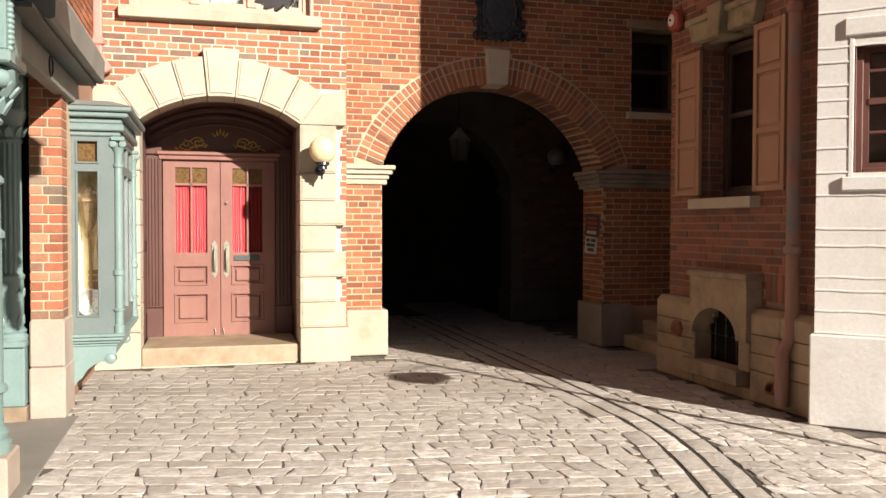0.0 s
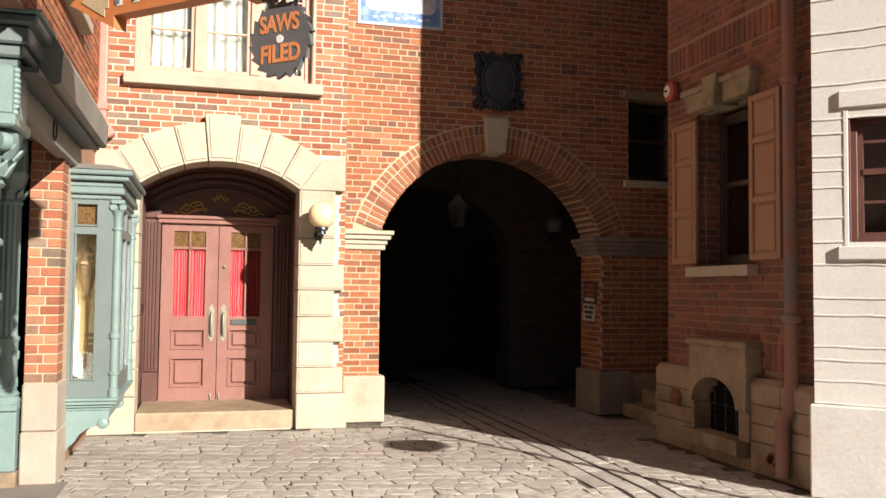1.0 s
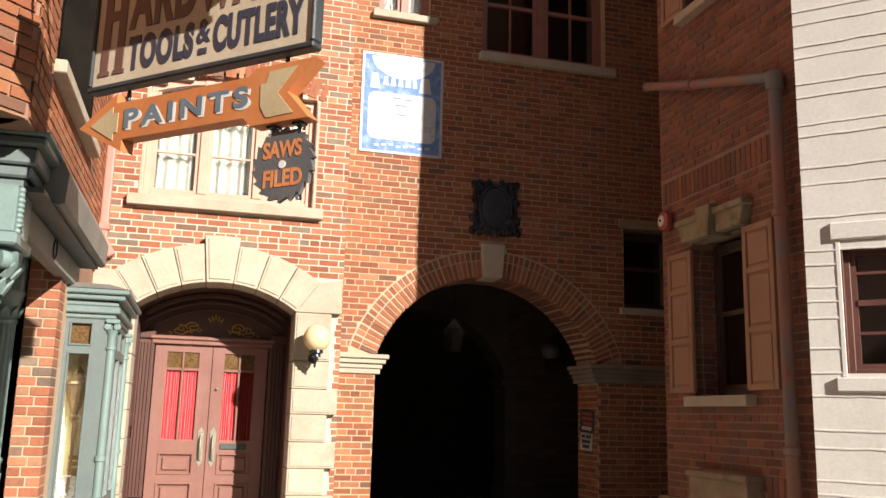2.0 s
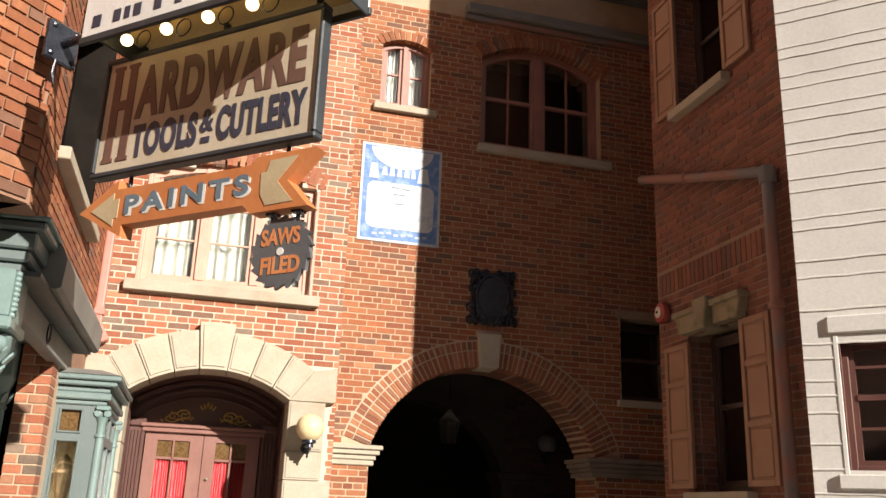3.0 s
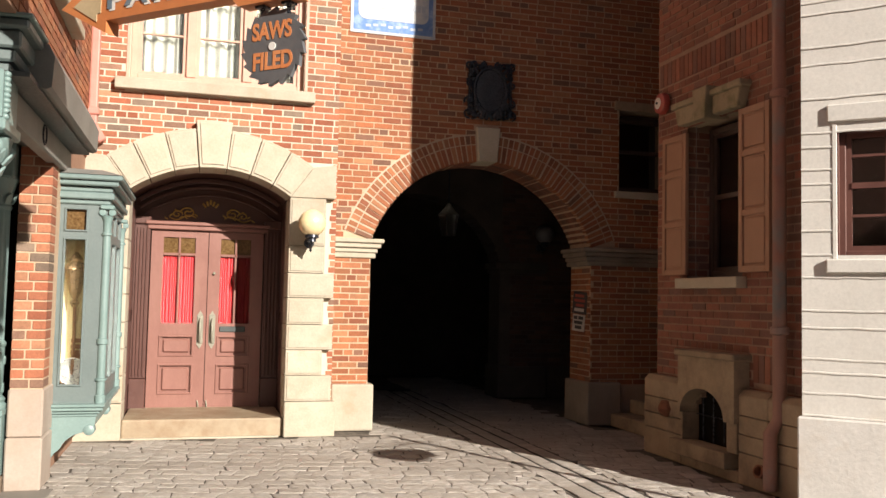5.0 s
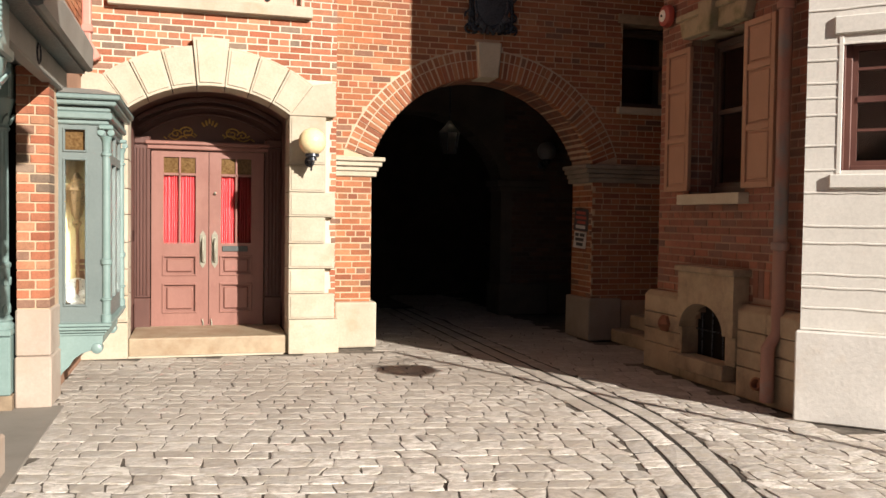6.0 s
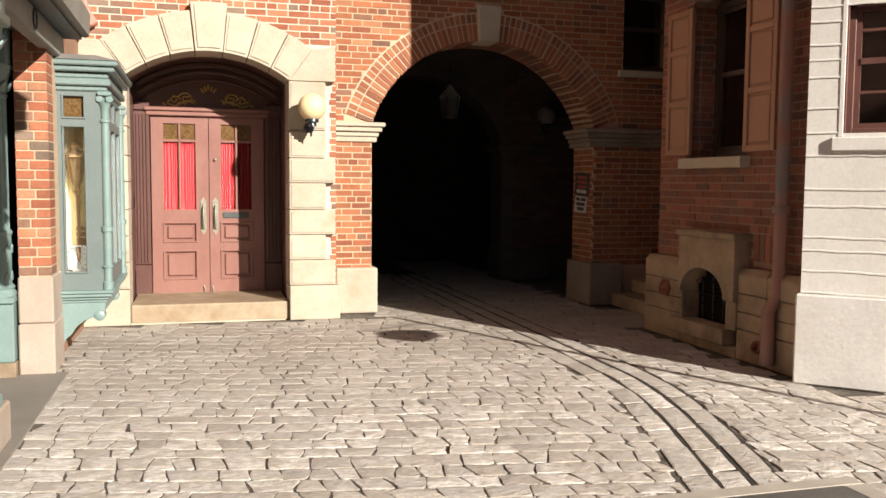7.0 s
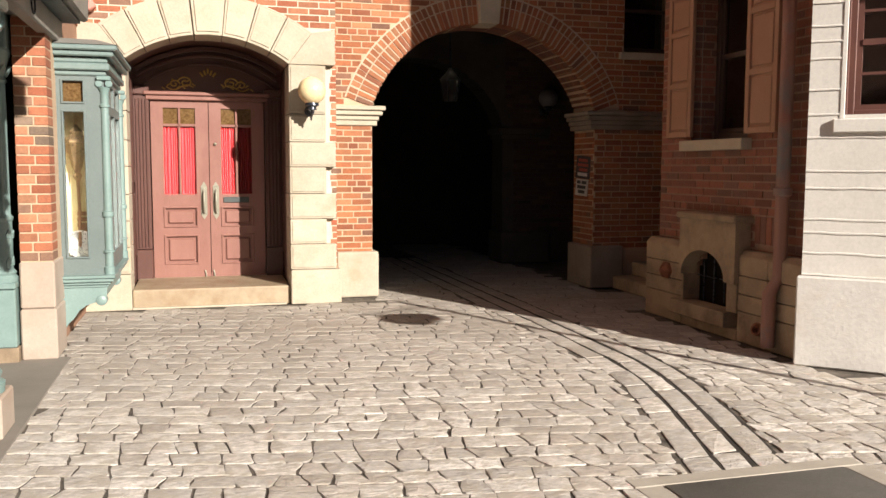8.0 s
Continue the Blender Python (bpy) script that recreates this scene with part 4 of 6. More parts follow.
gate_plinth(1.505, 1.99, ARCHWALL, "cream stone plinth block under the gate pier")
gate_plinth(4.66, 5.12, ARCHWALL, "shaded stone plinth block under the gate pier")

# painted advertisement on the brick
M["ad_blue"] = surface("faded_blue_sign_paint", (0.10, 0.20, 0.46), (0.17, 0.29, 0.55), 9, 0.8, 0.4, 60, dirt=(0.30, 0.40, 0.60), dirt_scale=11, dirt_lo=0.48, dirt_hi=0.68)
M["ad_white"] = surface("chalky_white_sign_paint", (0.52, 0.54, 0.56), (0.62, 0.62, 0.61), 6, 0.85, 0.4, 60, dirt=(0.36, 0.41, 0.50), dirt_scale=10, dirt_lo=0.5, dirt_hi=0.72)
M["ad_grey"] = surface("worn_pale_blue_lettering", (0.40, 0.44, 0.52), (0.52, 0.55, 0.60), 8, 0.85, 0.2)
ad = thing("painted_sign", ARCHWALL, "faded blue and white painted advertisement on the brick wall", "sign")
X0, X1, Z0, Z1 = 1.62, 2.65, 4.62, 5.90
part("border", box(bmesh.new(), X0, X1, -0.016, 0.004, Z0, Z1, 0.003), M["ad_white"], ad)
part("field", box(bmesh.new(), X0 + 0.035, X1 - 0.035, -0.0195, 0.0, Z0 + 0.035, Z1 - 0.035), M["ad_blue"], ad, "streaky faded blue field")
def plate(bm, pts, y):
    prism(bm, pts, y, y + 0.003)
    return bm
fan = [((X0 + X1) / 2 + 0.40 * math.cos(radians(a)), Z1 - 0.05 - 0.27 * math.sin(radians(-a))) for a in range(-180, 1, 12)]
part("half_disc", plate(bmesh.new(), fan, -0.0235), M["ad_white"], ad)
fan2 = [((X0 + X1) / 2 + 0.33 * math.cos(radians(a)), Z1 - 0.05 - 0.20 * math.sin(radians(-a))) for a in range(-180, 1, 12)]
part("half_disc_rim", plate(bmesh.new(), fan2, -0.0265), M["ad_grey"], ad)
fan3 = [((X0 + X1) / 2 + 0.30 * math.cos(radians(a)), Z1 - 0.05 - 0.17 * math.sin(radians(-a))) for a in range(-180, 1, 12)]
part("half_disc_face", plate(bmesh.new(), fan3, -0.0295), M["ad_white"], ad)
b = bmesh.new()
rx0, rx1, rz0, rz1, rr = X0 + 0.09, X1 - 0.09, Z0 + 0.17, Z0 + 0.77, 0.09
corner = []
for cx, cz, a0 in ((rx1 - rr, rz1 - rr, 0), (rx0 + rr, rz1 - rr, 90), (rx0 + rr, rz0 + rr, 180), (rx1 - rr, rz0 + rr, 270)):
    corner += [(cx + rr * math.cos(radians(a0 + t)), cz + rr * math.sin(radians(a0 + t))) for t in range(0, 91, 18)]
part("panel", plate(b, corner, -0.0235), M["ad_white"], ad, "worn white rounded panel")
b = bmesh.new()       # the maker's name, as plain bars: a tall first and last, small ones between
for x, w, lo, hi in ((0.10, 0.13, -0.05, 0.15), (0.26, 0.075, 0.0, 0.115), (0.355, 0.075, 0.0, 0.115), (0.45, 0.07, 0.0, 0.115), (0.54, 0.075, 0.0, 0.115), (0.635, 0.06, 0.0, 0.115), (0.715, 0.16, -0.05, 0.15)):
    prism(b, [(X0 + x, Z0 + 0.86 + lo), (X0 + x + w, Z0 + 0.86 + lo), (X0 + x + w * 0.8, Z0 + 0.86 + hi), (X0 + x + w * 0.2, Z0 + 0.86 + hi)], -0.0240, -0.018)
part("lettering", b, M["ad_white"], ad, "white bars of faded lettering", kind="stuff")
b = bmesh.new()       # writing too worn to read
for x, w, z, h in ((2.03, 0.02, 5.73, 0.08), (2.15, 0.03, 5.72, 0.09), (2.20, 0.05, 5.72, 0.09), (2.02, 0.09, 5.33, 0.02), (2.15, 0.10, 5.32, 0.02), (2.05, 0.15, 5.24, 0.015), (2.07, 0.11, 5.12, 0.015)):
    box(b, x, x + w, -0.0325, -0.024, z, z + h)
for k in range(10):
    if k not in (2, 5):
        box(b, 1.98 + 0.055 * k, 2.02 + 0.055 * k, -0.0265, -0.02, 4.93, 5.01)
for k in range(8):
    box(b, 1.80 + 0.09 * k, 1.86 + 0.09 * k, -0.0225, -0.018, 4.70 + 0.01 * (k % 3), 4.73 + 0.01 * (k % 3))
part("worn_lettering", b, M["ad_grey"], ad, "worn bars of unreadable lettering", kind="stuff")

# iron plaque
plaque = thing("plaque", ARCHWALL, "black cast iron plaque with an ornate scrolled frame", "plaque")
PX, PZ = 3.355, 4.06
b = bmesh.new()
oval = [(PX + 0.19 * math.cos(radians(a)), PZ + 0.26 * math.sin(radians(a))) for a in range(0, 360, 12)]
prism(b, oval, -0.03, 0.0)
part("oval_field", b, M["iron"], plaque)
part("oval_rim", tube(bmesh.new(), [(PX + 0.205 * math.cos(radians(a)), -0.035, PZ + 0.275 * math.sin(radians(a))) for a in range(0, 360, 12)], 0.022, 8, True), M["iron"], plaque, smooth=True)
def curl(bm, cx, cz, r, start, turn, thick, turns=1.25):
    """A rolled leaf of ironwork, thick at its root."""
    pts = []
    for i in range(18):
        f = i / 17
        a = start + turn * 2 * math.pi * turns * f
        pts.append((cx + r * (1 - 0.75 * f) * math.cos(a), -0.02 - 0.035 * f, cz + r * (1 - 0.75 * f) * math.sin(a)))
    tube(bm, pts, thick, 6)


for sx in (-1, 1):
    b = bmesh.new()       # side posts, waisted and knobbed
    for z0, z1, w in ((-0.30, -0.22, 0.05), (-0.218, -0.10, 0.028), (-0.098, -0.05, 0.042), (-0.048, 0.14, 0.026), (0.142, 0.20, 0.042), (0.202, 0.31, 0.03)):
        box(b, PX + sx * 0.262 - w / 2, PX + sx * 0.262 + w / 2, -0.045, 0.0, PZ + z0, PZ + z1, 0.008)
    for cz, r, st in ((0.30, 0.055, 0.6), (0.08, 0.05, 2.2), (-0.14, 0.055, 3.6), (-0.29, 0.06, 5.0)):
        curl(b, PX + sx * 0.275, PZ + cz, r, st, sx, 0.013)
    part("side_scroll", b, M["iron"], plaque, smooth=50)
    for sz in (-1, 1):
        b = bmesh.new()
        for dx, dz, r, st in ((0.17, 0.27, 0.075, 0.3), (0.10, 0.31, 0.05, 1.5), (0.225, 0.20, 0.05, 2.6), (0.21, 0.31, 0.045, 4.1)):
            curl(b, PX + sx * dx, PZ + sz * dz, r, st, sx * sz, 0.014)
        for k in range(4):
            box(b, -0.016, 0.016, -0.012, 0.012, -0.05, 0.05, 0.008, pose(PX + sx * (0.08 + 0.05 * k), -0.035, PZ + sz * (0.30 - 0.03 * k), 0, sx * sz * (70 - 22 * k), 0))
        part("scroll_corner", b, M["iron"], plaque, smooth=50)
b = bmesh.new()
for k in range(11):       # hanging leaf garland below the oval
    a = radians(-155 + 13 * k)
    box(b, -0.022, 0.022, -0.014, 0.014, -0.055, 0.055, 0.009, pose(PX + 0.21 * math.cos(a), -0.05, PZ - 0.03 + 0.29 * math.sin(a), 0, 40 * math.sin(k * 2.3), 0))
part("leaf_garland", b, M["iron"], plaque)
b = bmesh.new()
prism(b, [(PX + (0.25 + 0.02 * math.cos(7 * t)) * math.cos(t), PZ + (0.30 + 0.025 * math.sin(5 * t)) * math.sin(t)) for t in (2 * math.pi * i / 40 for i in range(40))], -0.012, 0.0)
part("back_plate", b, M["iron"], plaque)

# windows of the arch house
# the cloth behind these panes imitates their reflection of the sky
window("window_1", ARCHWALL, 1.80, 2.46, 6.46, 7.30, 0.10, [(1, 2, 0), (1, 2, 0)], M["frame_paint"], "small arched brick-framed casement window with pale panes", 0.10, 0.055, 0.07, M["sky_sheen"])
stone_sill(bpy.data.objects["window_1"], 1.72, 2.54, 6.355, 6.455, 0.08)
window("window_2", ARCHWALL, 3.15, 4.88, 6.10, 7.36, 0.27, [(2, 2, 1), (2, 2, 1)], M["frame_paint"], "wide arched sash window with dark panes and red-brown frame", 0.14, 0.08, 0.14)
stone_sill(bpy.data.objects["window_2"], 3.11, 4.99, 5.98, 6.095, 0.09)
for cx, hw, zs, rise, t, n in ((2.13, 0.34, 7.30, 0.11, 0.13, 11), (4.015, 0.88, 7.36, 0.28, 0.21, 26)):
    r = (hw * hw + rise * rise) / (2 * rise)
    part("arch_bed", arc_block(bmesh.new(), cx, zs + rise - r, r + 0.012, r + t + 0.03, -math.degrees(math.asin(hw / r)) - 1.5, math.degrees(math.asin(hw / r)) + 1.5, -0.001, 0.30, 16), M["mortar_tan"], wall_arch)
    ring_bricks(wall_arch, None, cx, zs + rise - r, r, r + t, math.degrees(math.asin(hw / r)) + 1.5, n, "orange", -0.012, 0.14)
window("window_3", ARCHWALL, 5.10, 5.95, 2.94, 3.96, 0, [(1, 2, 1)], M["brown_black"], "dark sash window in the shaded corner", 0.28, 0.05)
stone_sill(bpy.data.objects["window_3"], 5.03, 6.05, 2.84, 2.935, 0.07)
part("window_lintel", box(bmesh.new(), 5.03, 6.05, -0.03, 0.2, 3.965, 4.08, 0.006), M["sandstone"], bpy.data.objects["window_3"], "dim stone lintel")

# upper window of the door house
window("window_4", DOORWALL, -0.76, 1.07, 3.79, 5.05, 0.18, [(1, 3, 0), (1, 3, 0), (1, 3, 0)], M["pink_paint"], "wide rose-painted casement window with pale net curtains", 0.08, 0.07, 0.10, M["lace"])
w4 = bpy.data.objects["window_4"]
stone_sill(w4, -0.90, 1.19, 3.655, 3.785, 0.10)
b = bmesh.new()
box(b, -0.80, -0.765, -0.012, 0.12, 3.79, 5.05, 0.004)
box(b, 1.075, 1.11, -0.012, 0.12, 3.79, 5.05, 0.004)
part("outer_moulding", b, M["pink_paint"], w4)
ring_bricks(wall_door, None, 0.155, 5.23 - 3.1, 3.1, 3.1 + 0.21, 18.5, 28, "red", -0.012, 0.14)

# gutter below the arch house's eaves
gut = thing("gutter", ARCHWALL, "grey-brown eaves gutter along the brick wall", "gutter")
part("moulding", box(bmesh.new(), 2.9, 7.0, -0.14, 0.0, 7.96, 8.10, 0.02), M["lead"], gut)
part("bed_course", box(bmesh.new(), 2.9, 7.0, -0.07, 0.0, 7.88, 7.955, 0.01), M["pipe"], gut)

# notice on the far pier
M["notice_black"] = surface("black_enamel", (0.03, 0.025, 0.025), (0.05, 0.04, 0.04), 9, 0.4, 0.1)
M["notice_white"] = surface("grubby_white_enamel", (0.45, 0.42, 0.38), (0.58, 0.54, 0.50), 9, 0.5, 0.1)
M["notice_red"] = surface("dull_red_enamel", (0.35, 0.06, 0.04), (0.28, 0.05, 0.035), 9, 0.5, 0.1)
notice = thing("notice_sign", pose(4.70, 10.18, 1.38, 0, 5, -68), "small black notice board with red and white lettering", "sign")
part("board", box(bmesh.new(), -0.12, 0.12, -0.03, -0.012, -0.01, 0.27, 0.003), M["notice_black"], notice)
part("lower_board", box(bmesh.new(), -0.10, 0.10, -0.03, -0.012, -0.23, -0.02, 0.003), M["notice_white"], notice, "small white lower board")
b = bmesh.new()
for z, x0, x1 in ((0.20, -0.08, 0.07), (0.14, -0.09, 0.09), (0.08, -0.06, 0.08)):
    box(b, x0, x1, -0.034, -0.03, z, z + 0.035)
part("red_bars", b, M["notice_red"], notice, "red bars of lettering")
b = bmesh.new()
box(b, -0.08, 0.08, -0.034, -0.03, 0.02, 0.06)
part("white_bars", b, M["notice_white"], notice)
b = bmesh.new()
for z, x0, x1 in ((-0.08, -0.08, -0.02), (-0.08, 0.0, 0.08), (-0.14, -0.07, 0.07), (-0.20, -0.05, 0.06)):
    box(b, x0, x1, -0.034, -0.03, z, z + 0.04)
part("dark_bars", b, M["notice_black"], notice)

# ---- inside the passage ----
INNER = wall_pose(0, 12.9, 0)
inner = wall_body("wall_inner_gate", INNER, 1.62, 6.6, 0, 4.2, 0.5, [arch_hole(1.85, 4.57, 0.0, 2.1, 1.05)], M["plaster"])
tagged(inner, "brick inner arch with the passage gloom put into its colour", "wall", kind="structure")
# these bricks carry the gloom in their tone
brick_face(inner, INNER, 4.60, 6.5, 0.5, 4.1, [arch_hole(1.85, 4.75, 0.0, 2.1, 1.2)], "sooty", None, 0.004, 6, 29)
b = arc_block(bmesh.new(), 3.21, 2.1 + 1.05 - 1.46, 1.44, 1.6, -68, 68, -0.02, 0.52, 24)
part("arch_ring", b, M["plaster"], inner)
# plinth and impost share the gloom-darkened plaster
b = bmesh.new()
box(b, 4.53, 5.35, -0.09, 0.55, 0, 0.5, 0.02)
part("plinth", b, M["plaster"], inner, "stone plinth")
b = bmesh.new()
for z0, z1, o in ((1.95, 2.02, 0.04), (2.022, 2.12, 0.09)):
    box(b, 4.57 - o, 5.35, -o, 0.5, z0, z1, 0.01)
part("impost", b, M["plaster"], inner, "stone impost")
globe_lamp(pose(5.22, 12.895, 2.40), M["shaded_globe"], "globe wall lamp with the passage gloom put into its glass", "glass globe greyed for the passage gloom")
M["lamp_glass"] = glass_mat("lantern_glass", (0.35, 0.36, 0.34), 0.35)
lantern = thing("hanging_lantern", pose(3.40, 11.8, 2.42), "dark glazed lantern hanging in the passage", "lantern")
b = lathe(bmesh.new(), [(0.10, 0.0), (0.15, 0.28), (0.16, 0.29), (0.06, 0.40), (0.02, 0.46)], 6)
part("cage", b, M["lamp_glass"], lantern)
part("rod", tube(bmesh.new(), [(0, 0, 0.44), (0, 0, 1.78)], 0.012, 8), M["iron"], lantern)
for k in range(6):
    a = math.pi * k / 3
    part("bar", tube(bmesh.new(), [(0.102 * math.cos(a), 0.102 * math.sin(a), 0), (0.153 * math.cos(a), 0.153 * math.sin(a), 0.285)], 0.008, 6), M["iron"], lantern)
board = thing("hanging_sign", pose(2.20, 12.2, 2.55), "small dark hanging sign board in the passage", "sign")
part("board", box(bmesh.new(), -0.17, 0.17, -0.015, 0.015, -0.14, 0.14, 0.006), M["lead"], board)
part("rod", tube(bmesh.new(), [(-0.12, 0, 0.13), (-0.12, 0, 1.645)], 0.008, 6), M["iron"], board)

# steps in the shaded corner
steps = thing("corner_steps", pose(0, 0, 0), "two shaded stone steps in the corner by the town house", "steps")
part("step", box(bmesh.new(), 4.96, 6.6, 8.6, 9.84, 0, 0.16, 0.012), M["sandstone"], steps)
part("step", box(bmesh.new(), 5.22, 6.6, 8.6, 9.84, 0.16, 0.33, 0.012), M["sandstone"], steps)
# ---- right house: shutters, lintels, stone base, pipes ----
def shutter(m, w, h, hinge):
    """A panelled shutter; local x across, hinged at x = 0."""
    s = thing("shutter", m, "open tan-rose wooden window shutter with three sunk panels", "shutter", "shutters of the shaded house")
    b = bmesh.new()
    f = 0.055
    zs = [0, h * 0.30, h * 0.72, h]
    for q in ((0, f, 0, h), (w - f, w, 0, h)):
        box(b, q[0], q[1], -0.04, 0, q[2], q[3], 0.004)
    for z in (0, h * 0.36 - f / 2, h * 0.72 - f / 2, h - f):
        box(b, f, w - f, -0.04, 0, z, z + f, 0.004)
    part("frame", b, M["shutter_paint"], s)
    for z0, z1 in ((f, h * 0.36 - f / 2), (h * 0.36 + f / 2, h * 0.72 - f / 2), (h * 0.72 + f / 2, h - f)):
        b = box(bmesh.new(), f, w - f, -0.022, -0.004, z0, z1)
        box(b, f + 0.02, w - f - 0.02, -0.032, -0.02, z0 + 0.02, z1 - 0.02, 0.008)
        part("panel", b, M["shutter_paint"], s)
    return s


def lintel(m, z0, x0, x1):
    """Flared lintel stones with a taller key."""
    l = thing("window_lintel", m, "tan sandstone window lintel with a raised keystone", "lintel")
    xm, h = (x0 + x1) / 2, 0.22
    for a, c in ((x0, xm - 0.11), (xm + 0.11, x1)):
        b = bmesh.new()
        fl = 0.07
        pts = [(a + (fl if a == x0 else 0), z0), (c - (fl if c == x1 else 0), z0), (c, z0 + h), (a, z0 + h)]
        prism(b, pts, -0.10, 0.15)
        bmesh.ops.bevel(b, geom=b.edges[:], offset=0.01, segments=1, affect="EDGES")
        box(b, a - 0.01, c + 0.01, -0.13, 0.1, z0 + h - 0.05, z0 + h + 0.01, 0.01)
        part("stone", b, M["mossy_stone"], l)
    b = bmesh.new()
    prism(b, [(xm - 0.085, z0 - 0.03), (xm + 0.085, z0 - 0.03), (xm + 0.12, z0 + h + 0.05), (xm - 0.12, z0 + h + 0.05)], -0.17, 0.1)
    bmesh.ops.bevel(b, geom=b.edges[:], offset=0.01, segments=1, affect="EDGES")
    part("keystone", b, M["mossy_stone"], l)
    return l


for nm, z0, z1 in (("window_5", 1.78, 3.24), ("window_6", 5.70, 7.20)):
    window(nm, RIGHT, -7.52, -6.62, z0, z1, 0, [(1, 2, 1)], M["brown_black"], "dark sash window of the shaded town house", 0.24, 0.06)
    w = bpy.data.objects[nm]
    stone_sill(w, -7.57, -6.56, z0 - 0.115, z0 - 0.005, 0.11, 0.26, M["sill_stone"])
    h = z1 - z0 - 0.02
    for x in (-7.92, -6.62):
        shutter(RIGHT @ pose(x, -0.01, z0 + 0.02), 0.44 if x < -7 else 0.43, h - (0.05 if x < -7 else 0), 0)
    lintel(RIGHT, z1 + 0.02, -7.62, -6.50)

wire = thing("window_wire", RIGHT, "thin pale wire running down a shaded window reveal", "wire")
part("strand", tube(bmesh.new(), [(-7.40, 0.02, 1.775), (-7.40, 0.015, 2.5), (-7.395, 0.02, 3.245)], 0.0025, 6), M["lead"], wire)

# stone base with a cellar light
base = thing("stone_base", RIGHT, "coursed tan sandstone base with chamfered top", "plinth")
def base_stone(x0, x1, z0, z1, chamfer=0.0, out=0.12):
    b = bmesh.new()
    pts = [(-out, z0), (0.02, z0), (0.02, z1), (-out + chamfer, z1), (-out, z1 - chamfer)] if chamfer else [(-out, z0), (0.02, z0), (0.02, z1), (-out, z1)]
    prism(b, pts, x0, x1, "x")
    bmesh.ops.bevel(b, geom=b.edges[:], offset=0.007, segments=1, affect="EDGES")
    part("stone", b, M["sandstone"], base)
zc = [0.0, 0.27, 0.42, 0.58, 0.80]
for i, (z0, z1) in enumerate(zip(zc, zc[1:])):
    ch = 0.05 if z1 == 0.80 else 0
    base_stone(-8.13, -7.425, z0 + 0.003, z1 - 0.003, ch)
    base_stone(-6.515, -6.12, z0 + 0.003, z1 - 0.003, ch)
    base_stone(-6.115, -5.66, z0 + 0.003, z1 - 0.003, ch)
base_stone(-7.42, -6.52, 0.0, 0.10)
base_stone(-7.53, -6.62, 0.102, 0.24, 0, 0.19)
b = bmesh.new()     # hood stone cut to an arch
arcs = [(-7.03 + 0.355 * math.sin(radians(a)), 0.50 + 0.25 * math.cos(radians(a))) for a in range(-90, 91, 12)]
prism(b, [(-7.42, 0.50), (-7.42, 1.03), (-6.52, 1.03), (-6.52, 0.50)] + arcs[::-1], -0.16, 0.02)
part("hood", b, M["sandstone"], base, "arched sandstone hood")
part("hood_top", box(bmesh.new(), -7.45, -6.49, -0.19, 0.02, 1.032, 1.09, 0.01), M["sandstone"], base)
for x0, x1 in ((-7.42, -7.385), (-6.675, -6.52)):
    part("jamb", box(bmesh.new(), x0, x1, -0.13, 0.10, 0.242, 0.498, 0.006), M["sandstone"], base)
cellar = thing("window_7", RIGHT, "dark cellar window with iron bars", "window", kind="structure")
# black sheet for the unlit cellar
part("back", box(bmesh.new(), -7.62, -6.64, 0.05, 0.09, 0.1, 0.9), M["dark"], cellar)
for k in range(4):
    part("bar", tube(bmesh.new(), [(-7.28 + 0.17 * k, 0.03, 0.22), (-7.28 + 0.17 * k, 0.03, 0.78)], 0.007, 6), M["iron"], cellar)
part("bar", tube(bmesh.new(), [(-7.42, 0.03, 0.48), (-6.64, 0.03, 0.48)], 0.007, 6), M["iron"], cellar)
# soldier courses
for z0, x0, x1 in ((0.86, -6.47, -6.12), (3.76, -8.05, -6.15)):
    me = None
    n = int((x1 - x0) / 0.078)
    for k in range(n):
        if me is None:
            bb = box(bmesh.new(), -0.0335, 0.0335, -0.004, 0.02, 0, 0.232)
            me = bpy.data.meshes.new("soldier_brick")
            bb.to_mesh(me)
            bb.free()
            me.materials.append(M["darkred", 0])
        ob = new("soldier_brick", me)
        ob.parent = wall_right
        ob.location = (x0 + 0.078 * (k + 0.5), -0.003, z0)

M["rust"] = surface("rusted_iron", (0.17, 0.06, 0.03), (0.26, 0.10, 0.05), 14, 0.8, 0.5)
boss = thing("wall_boss", RIGHT, "small rusted iron boss on the stone base", "boss")
part("shield", lathe(bmesh.new(), [(0.09, 0), (0.085, 0.03), (0.03, 0.075), (0.004, 0.085)], 6, pose(-7.70, -0.12, 0.49, 90)), M["rust"], boss)
outlet = thing("drain_outlet", RIGHT, "rusty red drain outlet near the ground", "outlet")
part("pipe_end", lathe(bmesh.new(), [(0.05, 0), (0.055, 0.08), (0.04, 0.082), (0.035, 0.03)], 14, pose(-6.15, -0.12, 0.16, 75, 0, 10)), M["rust"], outlet, smooth=40)

bell = thing("alarm_bell", RIGHT, "red alarm bell with a white centre on the wall", "bell")
M["bell_red"] = surface("bell_red_enamel", (0.36, 0.06, 0.04), (0.30, 0.05, 0.035), 6, 0.4, 0.1)
part("gong", lathe(bmesh.new(), [(0.11, 0), (0.115, 0.03), (0.10, 0.06), (0.06, 0.075)], 24, pose(-7.92, -0.03, 3.57, 90)), M["bell_red"], bell, smooth=40)
part("centre", lathe(bmesh.new(), [(0.055, 0.07), (0.06, 0.078), (0.015, 0.084)], 20, pose(-7.92, -0.03, 3.57, 90)), M["white_paint"], bell, "white centre disc")
